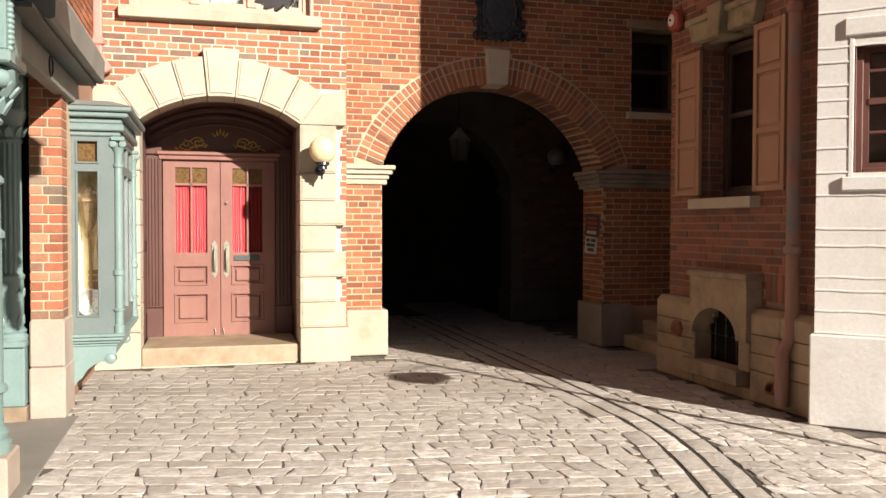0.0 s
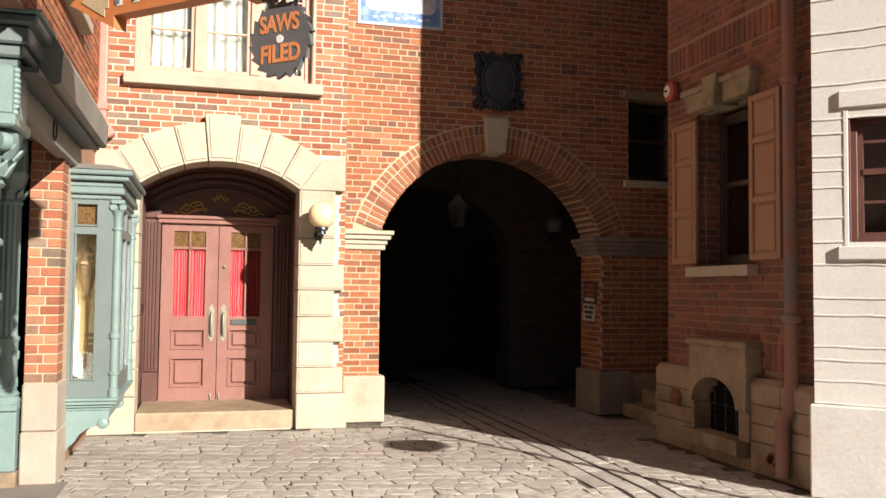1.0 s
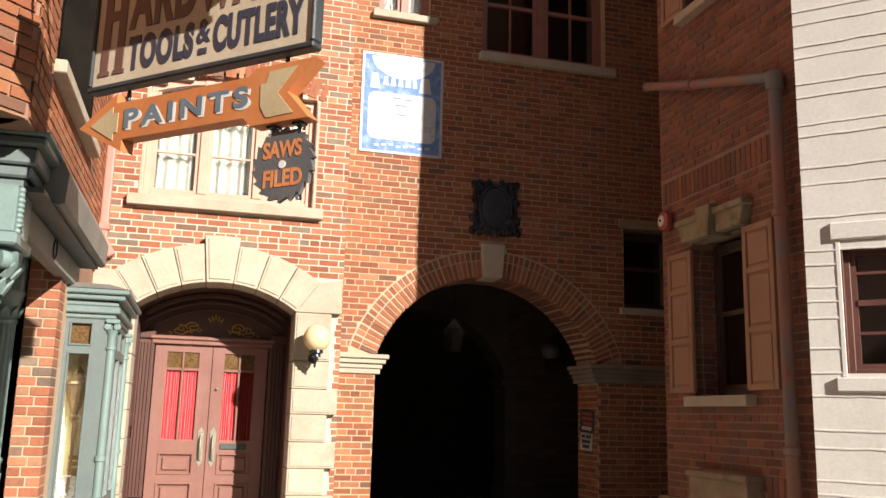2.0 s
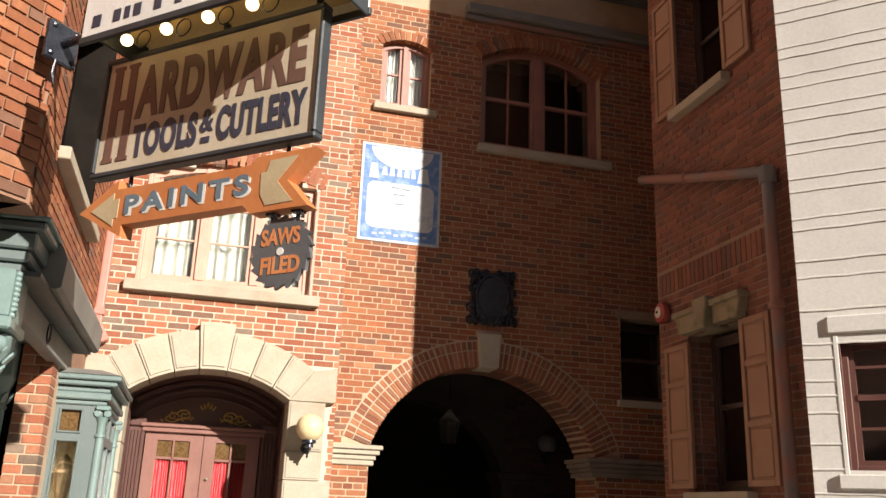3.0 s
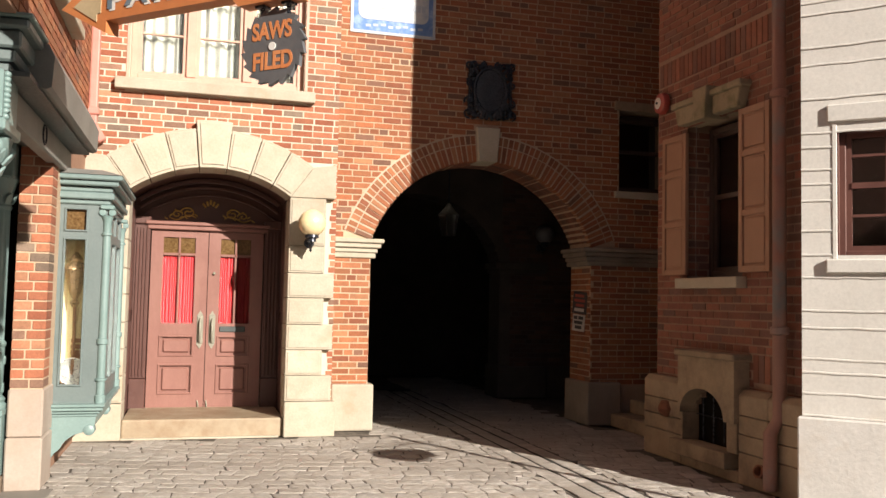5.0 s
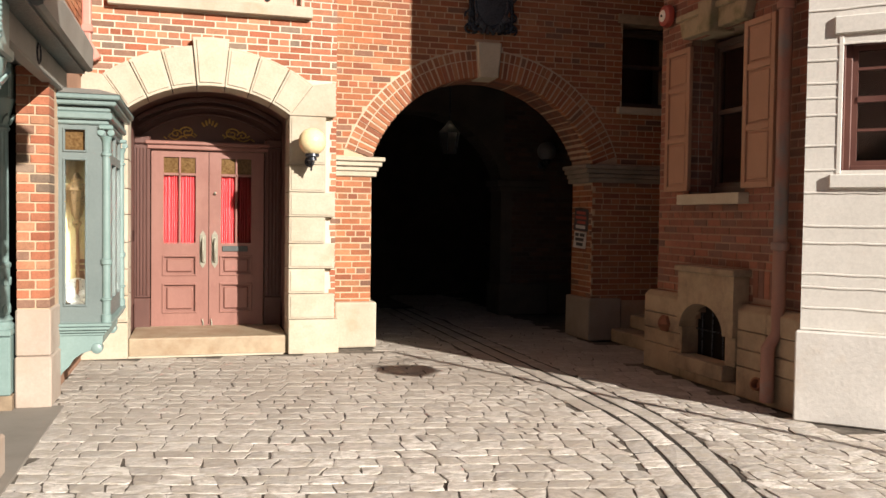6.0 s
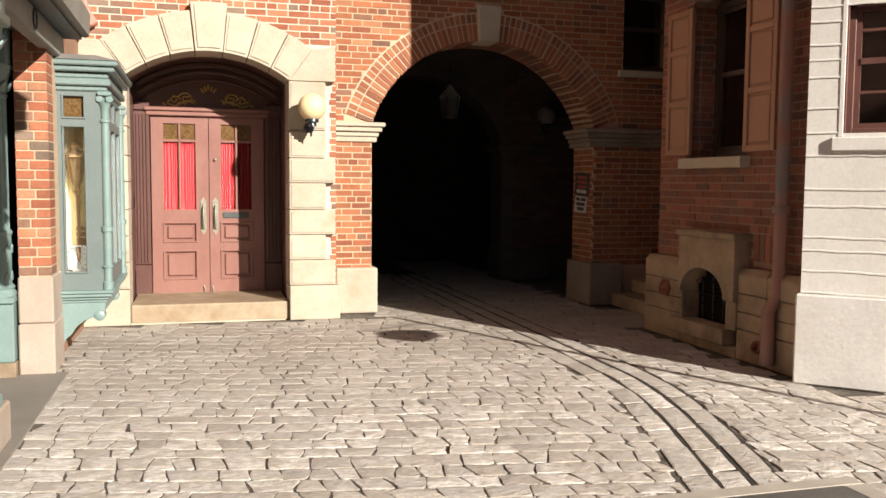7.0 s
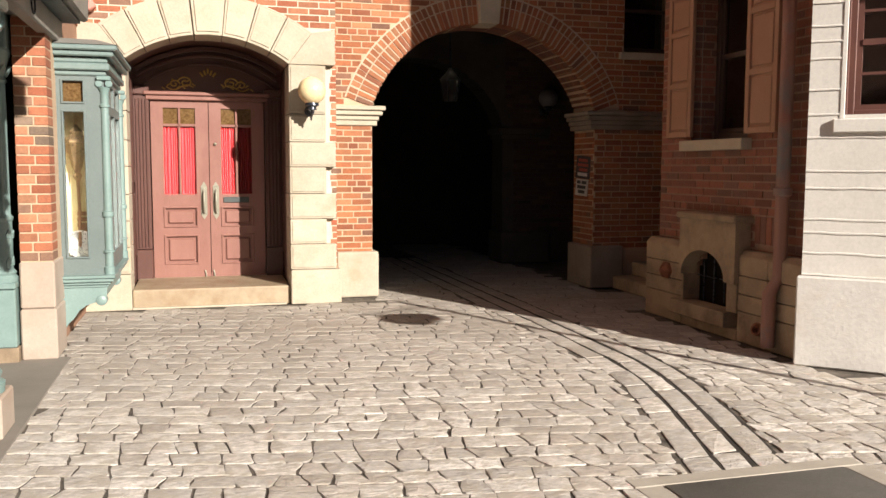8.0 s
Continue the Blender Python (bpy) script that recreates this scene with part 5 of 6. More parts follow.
part("hub", lathe(bmesh.new(), [(0.014, 0.08), (0.012, 0.095)], 10, pose(-7.92, -0.03, 3.57, 90)), M["iron"], bell)
part("box", box(bmesh.new(), -7.98, -7.86, -0.03, 0.0, 3.51, 3.63, 0.006), M["bell_red"], bell)

pipe = thing("downpipe", RIGHT, "rust-red painted downpipe with a bent upper run", "downpipe")
part("pipe", tube(bmesh.new(), [(-5.99, -0.10, 4.42), (-5.99, -0.10, 0.62), (-5.99, -0.19, 0.50), (-5.99, -0.19, 0.06)], 0.055, 12), M["pipe"], pipe, smooth=50)
part("upper_run", tube(bmesh.new(), [(-8.18, -0.10, 5.14), (-7.2, -0.10, 4.80), (-6.06, -0.10, 4.44), (-5.99, -0.10, 4.38)], 0.05, 12), M["pipe"], pipe, smooth=50)
for z in (3.2, 1.28):
    part("collar", lathe(bmesh.new(), [(0.058, 0), (0.072, 0.01), (0.072, 0.06), (0.058, 0.07)], 14, pose(-5.99, -0.10, z)), M["pipe"], pipe, smooth=40)
part("collar", lathe(bmesh.new(), [(0.052, 0), (0.065, 0.01), (0.065, 0.06), (0.052, 0.07)], 14, pose(-7.3, -0.10, 4.835, 0, 105, 0)), M["pipe"], pipe, smooth=40)
part("elbow", lathe(bmesh.new(), [(0.066, 0), (0.075, 0.02), (0.075, 0.13), (0.06, 0.16)], 14, pose(-5.99, -0.10, 4.30)), M["pipe"], pipe, smooth=40)

# ---- white house ----
def clapboards():
    rng = random.Random(23)
    zs, z = [0.70], 0.70
    known = [0.865, 1.02, 1.12, 1.355, 1.48, 1.73, 1.90, 2.08, 2.31, 2.44, 2.55, 2.72, 2.83, 3.09]
    zs += known
    z = 3.09
    k = 0
    while z < 9.4:
        z += (rng.uniform(0.17, 0.27) if k % 2 == 0 else rng.uniform(0.09, 0.14))
        zs.append(z)
        k += 1
    for z0, z1 in zip(zs, zs[1:]):
        for x0, x1 in ([(0.0, 0.215), (1.185, 5.0)] if 1.86 < (z0 + z1) / 2 < 2.90 else [(0.0, 5.0)]):
            b = bmesh.new()
            lo, hi = 0.009 + rng.uniform(0, 0.002), 0.006
            # a slightly wavy drip edge
            n = max(2, int((x1 - x0) / 0.12))
            cols = []
            for i in range(n + 1):
                x = x0 + (x1 - x0) * i / n
                dz = rng.uniform(-0.004, 0.004)
                cols.append([b.verts.new(p) for p in ((x, 0.0, z0 - 0.006 + dz), (x, -lo - 0.003, z0 - 0.004 + dz), (x, -lo - 0.003, z0 + 0.006 + dz), (x, -lo + 0.003, z0 + 0.010 + dz), (x, -hi, z1 - 0.002), (x, 0.0, z1 - 0.002))])
            for p, q in zip(cols, cols[1:]):
                for j in range(6):
                    b.faces.new((p[j], q[j], q[(j + 1) % 6], p[(j + 1) % 6]))
            b.faces.new(cols[0])
            b.faces.new(cols[-1][::-1])
            bmesh.ops.recalc_face_normals(b, faces=b.faces[:])
            part("clapboard", b, M["white_paint"], wall_white)


clapboards()
b = box(bmesh.new(), -0.03, 5.0, -0.06, 0.02, 0.0, 0.69, 0.012)
part("render_base", b, M["white_render"], wall_white, "rough whitewashed base")
part("corner_board", box(bmesh.new(), 0.0, 0.018, 0.0, 0.42, 0.0, 9.4), M["white_paint"], wall_white)
window("window_8", WHITE, 0.25, 1.15, 1.88, 2.88, 0, [(3, 4, 1)], M["maroon_dark"], "dark red-brown sash window in the white house", 0.06, 0.055)
w8 = bpy.data.objects["window_8"]
part("casing", box(box(bmesh.new(), 0.216, 0.249, -0.013, 0.1, 1.87, 2.90, 0.004), 1.151, 1.184, -0.013, 0.1, 1.87, 2.90, 0.004), M["white_paint"], w8, "white window casing")
# added black plate: hides the side wall, painted as an unlit room
part("dark_blind", box(bmesh.new(), 0.262, 1.14, 0.250, 0.254, 1.9, 2.87), M["dark"], w8, "added black backing plate painted as the unlit room")
part("jamb_lining", box(box(bmesh.new(), 0.2505, 0.262, -0.004, 0.058, 1.885, 2.88, 0.002), 1.138, 1.1495, -0.004, 0.058, 1.885, 2.88, 0.002), M["maroon_dark"], w8)
part("window_sill", box(bmesh.new(), 0.175, 1.23, -0.042, 0.17, 1.765, 1.868, 0.008), M["white_paint"], w8, "white sill")
part("window_head", box(bmesh.new(), 0.185, 1.22, -0.034, 0.1, 2.902, 3.035, 0.008), M["white_paint"], w8, "white lintel board")
# ---- hardware shop: corner column, pier, bay window, eaves ----
G = M["green"]
pier = thing("brick_pier", pose(0, 0, 0), "red brick shop pier on a tall pink stone base", "pier")
PIER = wall_pose(0, 7.25, 0)
M["pier_stone"] = surface("pinkish_worn_stone", (0.36, 0.29, 0.235), (0.44, 0.365, 0.305), 3, 0.8, 0.4, 45, dirt=(0.36, 0.26, 0.19), dirt_lo=0.5, dirt_hi=0.8)
b = box(bmesh.new(), -1.345, -1.085, 7.235, 7.72, 0, 0.40, 0.012)
box(b, -1.34, -1.09, 7.24, 7.72, 0.403, 0.765, 0.012)
part("stone_base", b, M["pier_stone"], pier)
core = part("core", box(bmesh.new(), -1.328, -1.102, 7.256, 7.72, 0.765, 2.75), M["mortar_tan"], pier)
rng = random.Random(8)
k = 0
z = 0.775
while z < 2.74:
    cuts = [-1.332, -1.332 + (0.095 if k % 2 else 0.135), -1.098]
    for i, (a, c) in enumerate(zip(cuts, cuts[1:])):
        b = box(bmesh.new(), a + (0.006 if i else 0), c - (0.006 if i == 0 else 0), 7.252 - rng.uniform(0, 0.005), 7.50 if i else 7.40, z, z + 0.062, 0.003)
        part("brick", b, M["red", 0], pier)
    z += 0.074
    k += 1


def flutes(bm, cx, cy, r, z0, z1, n=14):
    """A fluted round shaft."""
    pts = []
    for i in range(n * 4):
        a = 2 * math.pi * i / (n * 4)
        rr = r * (1 - 0.09 * (1 if i % 4 in (1, 2) else 0))
        pts.append((cx + rr * math.cos(a), cy + rr * math.sin(a)))
    prism(bm, pts, z0, z1, "z")
    return bm


def turned(bm, cx, cy, profile, segs=20):
    return lathe(bm, profile, segs, pose(cx, cy, 0))


def leaf_ring(bm, cx, cy, r, z, n, size, lean=25):
    for i in range(n):
        a = 360 * i / n
        m = pose(cx, cy, z, 0, 0, a) @ pose(r, 0, 0, 0, lean, 0)
        t = bmesh.new()
        prism(t, [(-size * 0.4, 0), (size * 0.4, 0), (size * 0.45, size * 0.8), (0.0, size * 1.5), (-size * 0.45, size * 0.8)], -0.006, 0.010, "x")
        bmesh.ops.bevel(t, geom=t.edges[:], offset=0.003, segments=1, affect="EDGES")
        merge(bm, t, m)


# engaged column between the entrance and the pier
col = thing("shop_column", pose(0, 0, 0), "verdigris-green fluted cast iron shop column on a panelled pedestal", "column")
cx, cy = -1.475, 7.28
part("pedestal", box(box(bmesh.new(), -1.70, -1.36, 7.16, 7.5, 0.12, 0.57, 0.01), -1.72, -1.352, 7.14, 7.5, 0.572, 0.62, 0.008), G, col)
part("kick_stone", box(bmesh.new(), -1.72, -1.352, 7.17, 7.5, 0.0, 0.118, 0.006), M["sandstone"], col, "tan stone footing")
part("base", turned(bmesh.new(), cx, cy, [(0.12, 0.62), (0.125, 0.65), (0.105, 0.67), (0.115, 0.69), (0.09, 0.72)]), G, col, smooth=40)
b = turned(bmesh.new(), cx, cy, [(0.092, 0.72), (0.094, 1.08), (0.10, 1.09), (0.105, 1.11), (0.09, 1.13)])
leaf_ring(b, cx, cy, 0.088, 0.74, 9, 0.05, 0)
leaf_ring(b, cx, cy, 0.090, 0.95, 9, 0.045, 4)
part("ornamented_drum", b, G, col, smooth=30)
part("shaft", flutes(bmesh.new(), cx, cy, 0.086, 1.13, 2.12), G, col)
b = turned(bmesh.new(), cx, cy, [(0.09, 2.12), (0.10, 2.14), (0.088, 2.16), (0.10, 2.24), (0.13, 2.34), (0.135, 2.36)])
leaf_ring(b, cx, cy, 0.09, 2.17, 9, 0.06, 24)
part("capital", b, G, col, smooth=30)
part("block", box(bmesh.new(), -1.62, -1.352, 7.15, 7.42, 2.36, 2.75, 0.012), G, col)

# shop front behind the columns
front = thing("shop_front", pose(0, 0, 0), "dark recessed shop entrance behind the green columns", "shop front")
part("stall_board", box(bmesh.new(), -4.0, -1.74, 7.32, 7.5, 0.12, 0.62, 0.01), G, front)
part("glazing", box(bmesh.new(), -4.0, -1.74, 7.40, 7.41, 0.62, 2.6), M["glass"], front)
# black sheet put in for the unlit shop interior
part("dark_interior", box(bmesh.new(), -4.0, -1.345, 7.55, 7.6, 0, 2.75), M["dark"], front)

# free corner column
corner_col = thing("corner_column", pose(0, 0, 0), "verdigris-green cast iron corner column with ornate leafy capital", "column")
cx, cy = -1.235, 5.30
part("plinth", box(bmesh.new(), -1.42, -1.065, 5.12, 5.46, 0, 0.235, 0.012), M["pier_stone"], corner_col, "worn pale stone plinth")
part("base", turned(bmesh.new(), cx, cy, [(0.155, 0.235), (0.16, 0.29), (0.135, 0.31), (0.145, 0.345), (0.12, 0.38), (0.115, 0.56)]), G, corner_col, smooth=40)
b = turned(bmesh.new(), cx, cy, [(0.117, 0.56), (0.14, 0.575), (0.14, 0.60), (0.12, 0.62), (0.118, 1.42), (0.135, 1.43), (0.135, 1.46), (0.115, 1.48), (0.112, 1.72), (0.132, 1.735), (0.132, 1.76), (0.11, 1.78), (0.108, 2.06)])
part("shaft", b, G, corner_col, smooth=40)
b = turned(bmesh.new(), cx, cy, [(0.115, 2.05), (0.135, 2.07), (0.115, 2.10), (0.14, 2.16), (0.20, 2.27), (0.215, 2.34), (0.20, 2.36)])
leaf_ring(b, cx, cy, 0.13, 2.11, 12, 0.07, 30)
leaf_ring(b, cx, cy, 0.17, 2.20, 12, 0.07, 38)
for s in range(4):
    a = math.pi / 4 + s * math.pi / 2
    lathe(b, [(0.005, -0.03), (0.05, -0.028), (0.055, 0.0), (0.05, 0.028), (0.005, 0.03)], 14, pose(cx + 0.205 * math.cos(a), cy + 0.205 * math.sin(a), 2.29) @ pose(0, 0, 0, 90, 0, math.degrees(a)))
part("capital", b, G, corner_col, "leafy scrolled capital", smooth=35)
b = box(bmesh.new(), -1.48, -1.015, 5.06, 5.5, 2.362, 2.43, 0.012)
box(b, -1.45, -1.04, 5.09, 5.5, 2.432, 2.70, 0.01)
part("impost_block", b, G, corner_col)
b = bmesh.new()
for i in range(9):
    lathe(b, [(0.004, -0.022), (0.022, -0.01), (0.026, 0.0), (0.022, 0.01), (0.004, 0.022)], 10, pose(-1.035, 5.16, 2.45 + 0.029 * i, 0, 0, 0))
part("bead_string", b, G, corner_col, smooth=True)

# eaves: a boxed cornice round the corner and along the shop
eaves = thing("shop_cornice", pose(0, 0, 0), "green and grey moulded shop cornice with a dark soffit", "cornice")
prof = [(-1.60, 2.72), (-0.96, 2.72), (-0.90, 2.705), (-0.87, 2.72), (-0.86, 2.90), (-0.895, 2.975), (-1.60, 3.06)]
b = bmesh.new()
prism(b, prof, 5.55, 8.0)
part("eaves_box", b, M["lead"], eaves, "weathered grey eaves box")
part("soffit", box(bmesh.new(), -1.60, -0.93, 5.2, 7.99, 2.688, 2.716), M["slate"], eaves, "dark soffit boards")
b = box(bmesh.new(), -1.16, -1.06, 5.5, 7.9, 2.50, 2.687, 0.01)
part("frieze", b, M["lead"], eaves)
b = bmesh.new()
for z0, z1, o in ((2.702, 2.76, 0.02), (2.762, 2.83, 0.05), (2.832, 2.93, 0.08), (2.932, 2.985, 0.125)):
    box(b, -2.4, -1.05 + o, 5.22 - o, 5.56, z0, z1, 0.012)
part("front_moulding", b, M["green_dark"], eaves, "dull green front moulding")
part("front_cap", box(bmesh.new(), -2.4, -0.905, 5.075, 5.60, 2.988, 3.012, 0.006), G, eaves)
part("drip_ring", tube(bmesh.new(), [(-1.055 + 0.0 * k, 6.55 + 0.07 * math.cos(k * 0.52), 2.60 + 0.07 * math.sin(k * 0.52)) for k in range(12)], 0.006, 6, True), M["iron"], eaves)

# porch ceiling and upper floor
tagged(link("ceiling_porch", box(bmesh.new(), -4.0, -1.17, 3.8, 7.24, 2.62, 2.70), M["slate"]), "dark ceiling over the shop porch", "ceiling", kind="structure")

# bay window
bay = thing("bay_window", pose(0, 0, 0), "verdigris-green shop bay window with slim colonnettes", "bay window", kind="structure")
BX0, BX1, BY0, BY1 = -1.13, -0.735, 7.72, 9.10
GD = M["green_dark"]
b = bmesh.new()       # front face round two lights
px0, px1 = -1.055, -0.895
for q in ((BX0, px0, 0.60, 2.30), (px1, BX1, 0.60, 2.30), (px0, px1, 0.60, 0.75), (px0, px1, 1.945, 2.02), (px0, px1, 2.195, 2.30)):
    box(b, q[0], q[1], BY0, BY0 + 0.06, q[2], q[3])
part("front_frame", b, GD, bay)
b = bmesh.new()
for z0, z1 in ((0.75, 1.945), (2.02, 2.195)):
    for q in ((px0 - 0.012, px0 + 0.004, z0, z1), (px1 - 0.004, px1 + 0.012, z0, z1), (px0 - 0.012, px1 + 0.012, z0 - 0.012, z0 + 0.004), (px0 - 0.012, px1 + 0.012, z1 - 0.004, z1 + 0.012)):
        box(b, q[0], q[1], BY0 - 0.012, BY0 + 0.02, q[2], q[3], 0.004)
part("glazing_bead", b, GD, bay)
p = part("pane", box(bmesh.new(), px0, px1, BY0 + 0.03, BY0 + 0.034, 0.75, 1.945), M["glass"], bay)
p.visible_shadow = False
part("pane", box(bmesh.new(), px0, px1, BY0 + 0.03, BY0 + 0.036, 2.02, 2.195), M["amber"], bay, "small amber glass light")
b = bmesh.new()       # side face with three lights
ys = [BY0 + 0.06, 8.17, 8.62, BY1]
for k in range(3):
    a, c = ys[k] + 0.05, ys[k + 1] - 0.05
    for q in ((ys[k], a, 0.60, 2.30), (c, ys[k + 1], 0.60, 2.30), (a, c, 0.60, 0.75), (a, c, 1.945, 2.02), (a, c, 2.195, 2.30)):
        box(b, BX1 - 0.05, BX1, q[0], q[1], q[2], q[3])
part("side_frame", b, GD, bay)
for k in range(3):
    a, c = ys[k] + 0.05, ys[k + 1] - 0.05
    p = part("pane", box(bmesh.new(), BX1 - 0.03, BX1 - 0.026, a, c, 0.75, 1.945), M["glass"], bay)
    p.visible_shadow = False
    part("pane", box(bmesh.new(), BX1 - 0.03, BX1 - 0.024, a, c, 2.02, 2.195), M["amber"], bay)
part("far_end", box(bmesh.new(), BX0, BX1, BY1, BY1 + 0.05, 0.6, 2.30), GD, bay)
for y in (BY0 + 0.01, BY1 + 0.03):
    b = bmesh.new()
    x = BX1 + 0.0
    turned(b, x, y, [(0.042, 0.60), (0.044, 0.66), (0.034, 0.67), (0.034, 0.78), (0.046, 0.785), (0.046, 0.80), (0.034, 0.805), (0.034, 1.08), (0.046, 1.085), (0.046, 1.125), (0.034, 1.13), (0.032, 1.98), (0.042, 1.985), (0.042, 2.005), (0.032, 2.01), (0.034, 2.10), (0.05, 2.14), (0.03, 2.15)], 16)
    for s in (-1, 1):
        lathe(b, [(0.004, -0.03), (0.028, -0.028), (0.03, 0.0), (0.028, 0.028), (0.004, 0.03)], 12, pose(x + s * 0.038, y, 2.175, 90))
    box(b, x - 0.055, x + 0.055, y - 0.045, y + 0.045, 2.20, 2.235, 0.006)
    part("colonnette", b, G, bay, smooth=40)
b = bmesh.new()       # cornice in steps, hipped lead cap
for z0, z1, o in ((2.235, 2.275, 0.02), (2.277, 2.335, 0.05), (2.337, 2.385, 0.035), (2.387, 2.43, 0.085), (2.432, 2.475, 0.115)):
    box(b, BX0, BX1 + o, BY0 - o, BY1 + o, z0, z1, 0.01)
M["green_mid"] = surface("grey_green_paint", (0.155, 0.215, 0.205), (0.19, 0.255, 0.245), 3, 0.45, 0.2, 50)
part("cornice", b, M["green_mid"], bay, "stepped green cornice")
b = bmesh.new()
lo = [b.verts.new(p) for p in ((BX0, BY0 - 0.115, 2.477), (BX1 + 0.115, BY0 - 0.115, 2.477), (BX1 + 0.115, BY1 + 0.115, 2.477), (BX0, BY1 + 0.115, 2.477))]
hi = [b.verts.new(p) for p in ((BX0, BY0 + 0.02, 2.535), (BX1 - 0.06, BY0 + 0.05, 2.535), (BX1 - 0.06, BY1 - 0.05, 2.535), (BX0, BY1 - 0.02, 2.535))]
b.faces.new(lo[::-1])
b.faces.new(hi)
for i in range(4):
    b.faces.new((lo[i], lo[(i + 1) % 4], hi[(i + 1) % 4], hi[i]))
part("cap", b, M["lead"], bay, "grey lead cap")
b = bmesh.new()
for z0, z1, o in ((0.575, 0.60, 0.09), (0.545, 0.573, 0.075), (0.52, 0.543, 0.05), (0.495, 0.518, 0.03)):
    box(b, BX0, BX1 + o - 0.04, BY0 - o, BY1 + 0.03, z0, z1, 0.006)
part("sill", b, G, bay)
part("apron", box(bmesh.new(), BX0, BX1 - 0.03, BY0 + 0.03, BY1, 0.42, 0.495), G, bay)
for y in (BY0 - 0.02, BY1 - 0.1):
    b = bmesh.new()
    pts = [(BX0, 0.493), (BX1 - 0.02, 0.493), (BX1 - 0.03, 0.42)]
    pts += [(BX1 - 0.07 + 0.045 * math.cos(radians(a)), 0.385 + 0.045 * math.sin(radians(a))) for a in range(40, -180, -20)]
    pts += [(BX1 - 0.19, 0.345), (BX1 - 0.25, 0.30), (BX1 - 0.29, 0.235), (BX1 - 0.33, 0.20), (BX1 - 0.36, 0.15), (BX0, 0.17)]
    prism(b, pts, y, y + 0.09)
    lathe(b, [(0.045, 0), (0.042, 0.012), (0.02, 0.02), (0.004, 0.022)], 14, pose(BX1 - 0.07, y, 0.385, 90))
    part("bracket", b, G, bay, "scroll-cut bracket")
# display behind the glass
M["cream_cloth"] = surface("cream_gold_cloth", (0.30, 0.19, 0.08), (0.74, 0.66, 0.44), 5, 0.8, 0.3, stretch=(2.2, 2.2, 1))
M["zinc"] = surface("bright_zinc", (0.62, 0.62, 0.60), (0.75, 0.75, 0.73), 9, 0.32, 0.3, metal=0.6)
M["shelfwood"] = surface("brown_shelf_wood", (0.22, 0.11, 0.05), (0.30, 0.16, 0.08), 6, 0.6, 0.3)
part("display_floor", box(bmesh.new(), BX0, BX1 - 0.06, BY0 + 0.07, BY1, 0.66, 0.72), M["shelfwood"], bay)
part("back_cloth", box(bmesh.new(), BX0 + 0.005, BX0 + 0.02, BY0 + 0.07, BY1, 0.72, 2.0), M["cream_cloth"], bay, "cream gold display cloth")
part("back_cloth", box(bmesh.new(), BX0 + 0.02, BX1 - 0.06, 8.10, 8.12, 0.72, 2.0), M["cream_cloth"], bay, "cream gold display cloth")
pan = thing("zinc_pan", pose(-0.985, 7.93, 0.84, 74, 0, 12), "bright zinc pan tilted in the shop display", "pan")
part("bowl", lathe(bmesh.new(), [(0.02, -0.035), (0.07, -0.03), (0.105, 0.0), (0.118, 0.02), (0.112, 0.021), (0.098, 0.0), (0.02, -0.025)], 28), M["zinc"], pan, smooth=40)
wl = thing("display_lantern", pose(-0.99, 7.96, 0.72), "old brass street lantern on a post in the shop display", "lantern")
part("post", tube(bmesh.new(), [(0, 0, 0), (0.008, 0, 0.4), (0, 0, 0.72)], 0.014, 8), M["shelfwood"], wl)
M["bronze"] = surface("aged_bronze", (0.26, 0.17, 0.09), (0.38, 0.27, 0.16), 12, 0.35, 0.3, metal=0.7)
part("head", lathe(bmesh.new(), [(0.02, 0.66), (0.04, 0.70), (0.022, 0.73), (0.045, 0.78), (0.085, 0.97), (0.095, 0.98), (0.09, 1.0), (0.05, 1.05), (0.055, 1.07), (0.01, 1.13)], 6), M["bronze"], wl, "bronze lantern head")
fern = thing("dried_palm", pose(-1.02, 8.03, 0.72), "spray of dried cream palm leaves in the shop display", "dried plant")
M["dry_leaf"] = surface("dried_cream_leaf", (0.66, 0.56, 0.30), (0.76, 0.69, 0.46), 8, 0.7, 0.3, stretch=(3, 3, 1))
for k in range(9):
    b = bmesh.new()
    h0, wd, tip = 0.36 + 0.07 * (k % 5), 0.018 + 0.004 * (k % 3), 0.55 + 0.06 * (k % 4)
    prism(b, [(-0.006, 0.0), (0.006, 0.0), (wd, h0), (0.004, h0 + 0.45 * tip), (-wd, h0 * 0.9)], -0.002, 0.002, "y", pose(0.012 * (k - 4), 0.006 * (k % 4), 0, 0, 1.8 * (k - 4), 0))
    part("leaf", b, M["dry_leaf"], fern)
part("jar", lathe(bmesh.new(), [(0.04, 0.0), (0.055, 0.03), (0.05, 0.10), (0.03, 0.13), (0.034, 0.14)], 14), M["shelfwood"], fern, "brown glazed jar", smooth=40)
crate = thing("display_crate", pose(-0.95, 8.02, 0.72), "small wooden crate of tools in the display", "crate")
for k in range(3):
    part("slat", box(bmesh.new(), -0.06, 0.07, -0.02, 0.0, 0.26 + 0.05 * k, 0.295 + 0.05 * k, 0.003), M["shelfwood"], crate)
part("stand", box(bmesh.new(), -0.05, 0.06, -0.01, 0.02, 0.0, 0.26, 0.003), M["shelfwood"], crate)

# upper window of the shop with a pale sill, seen end on
shopwin = thing("window_9", SHOP, "dark open upper shop window with a pale stone sill", "window", kind="structure")
part("window_sill", box(bmesh.new(), 6.12, 8.25, -0.11, 0.15, 3.755, 3.85, 0.008), M["limestone"], shopwin, "pale stone sill")
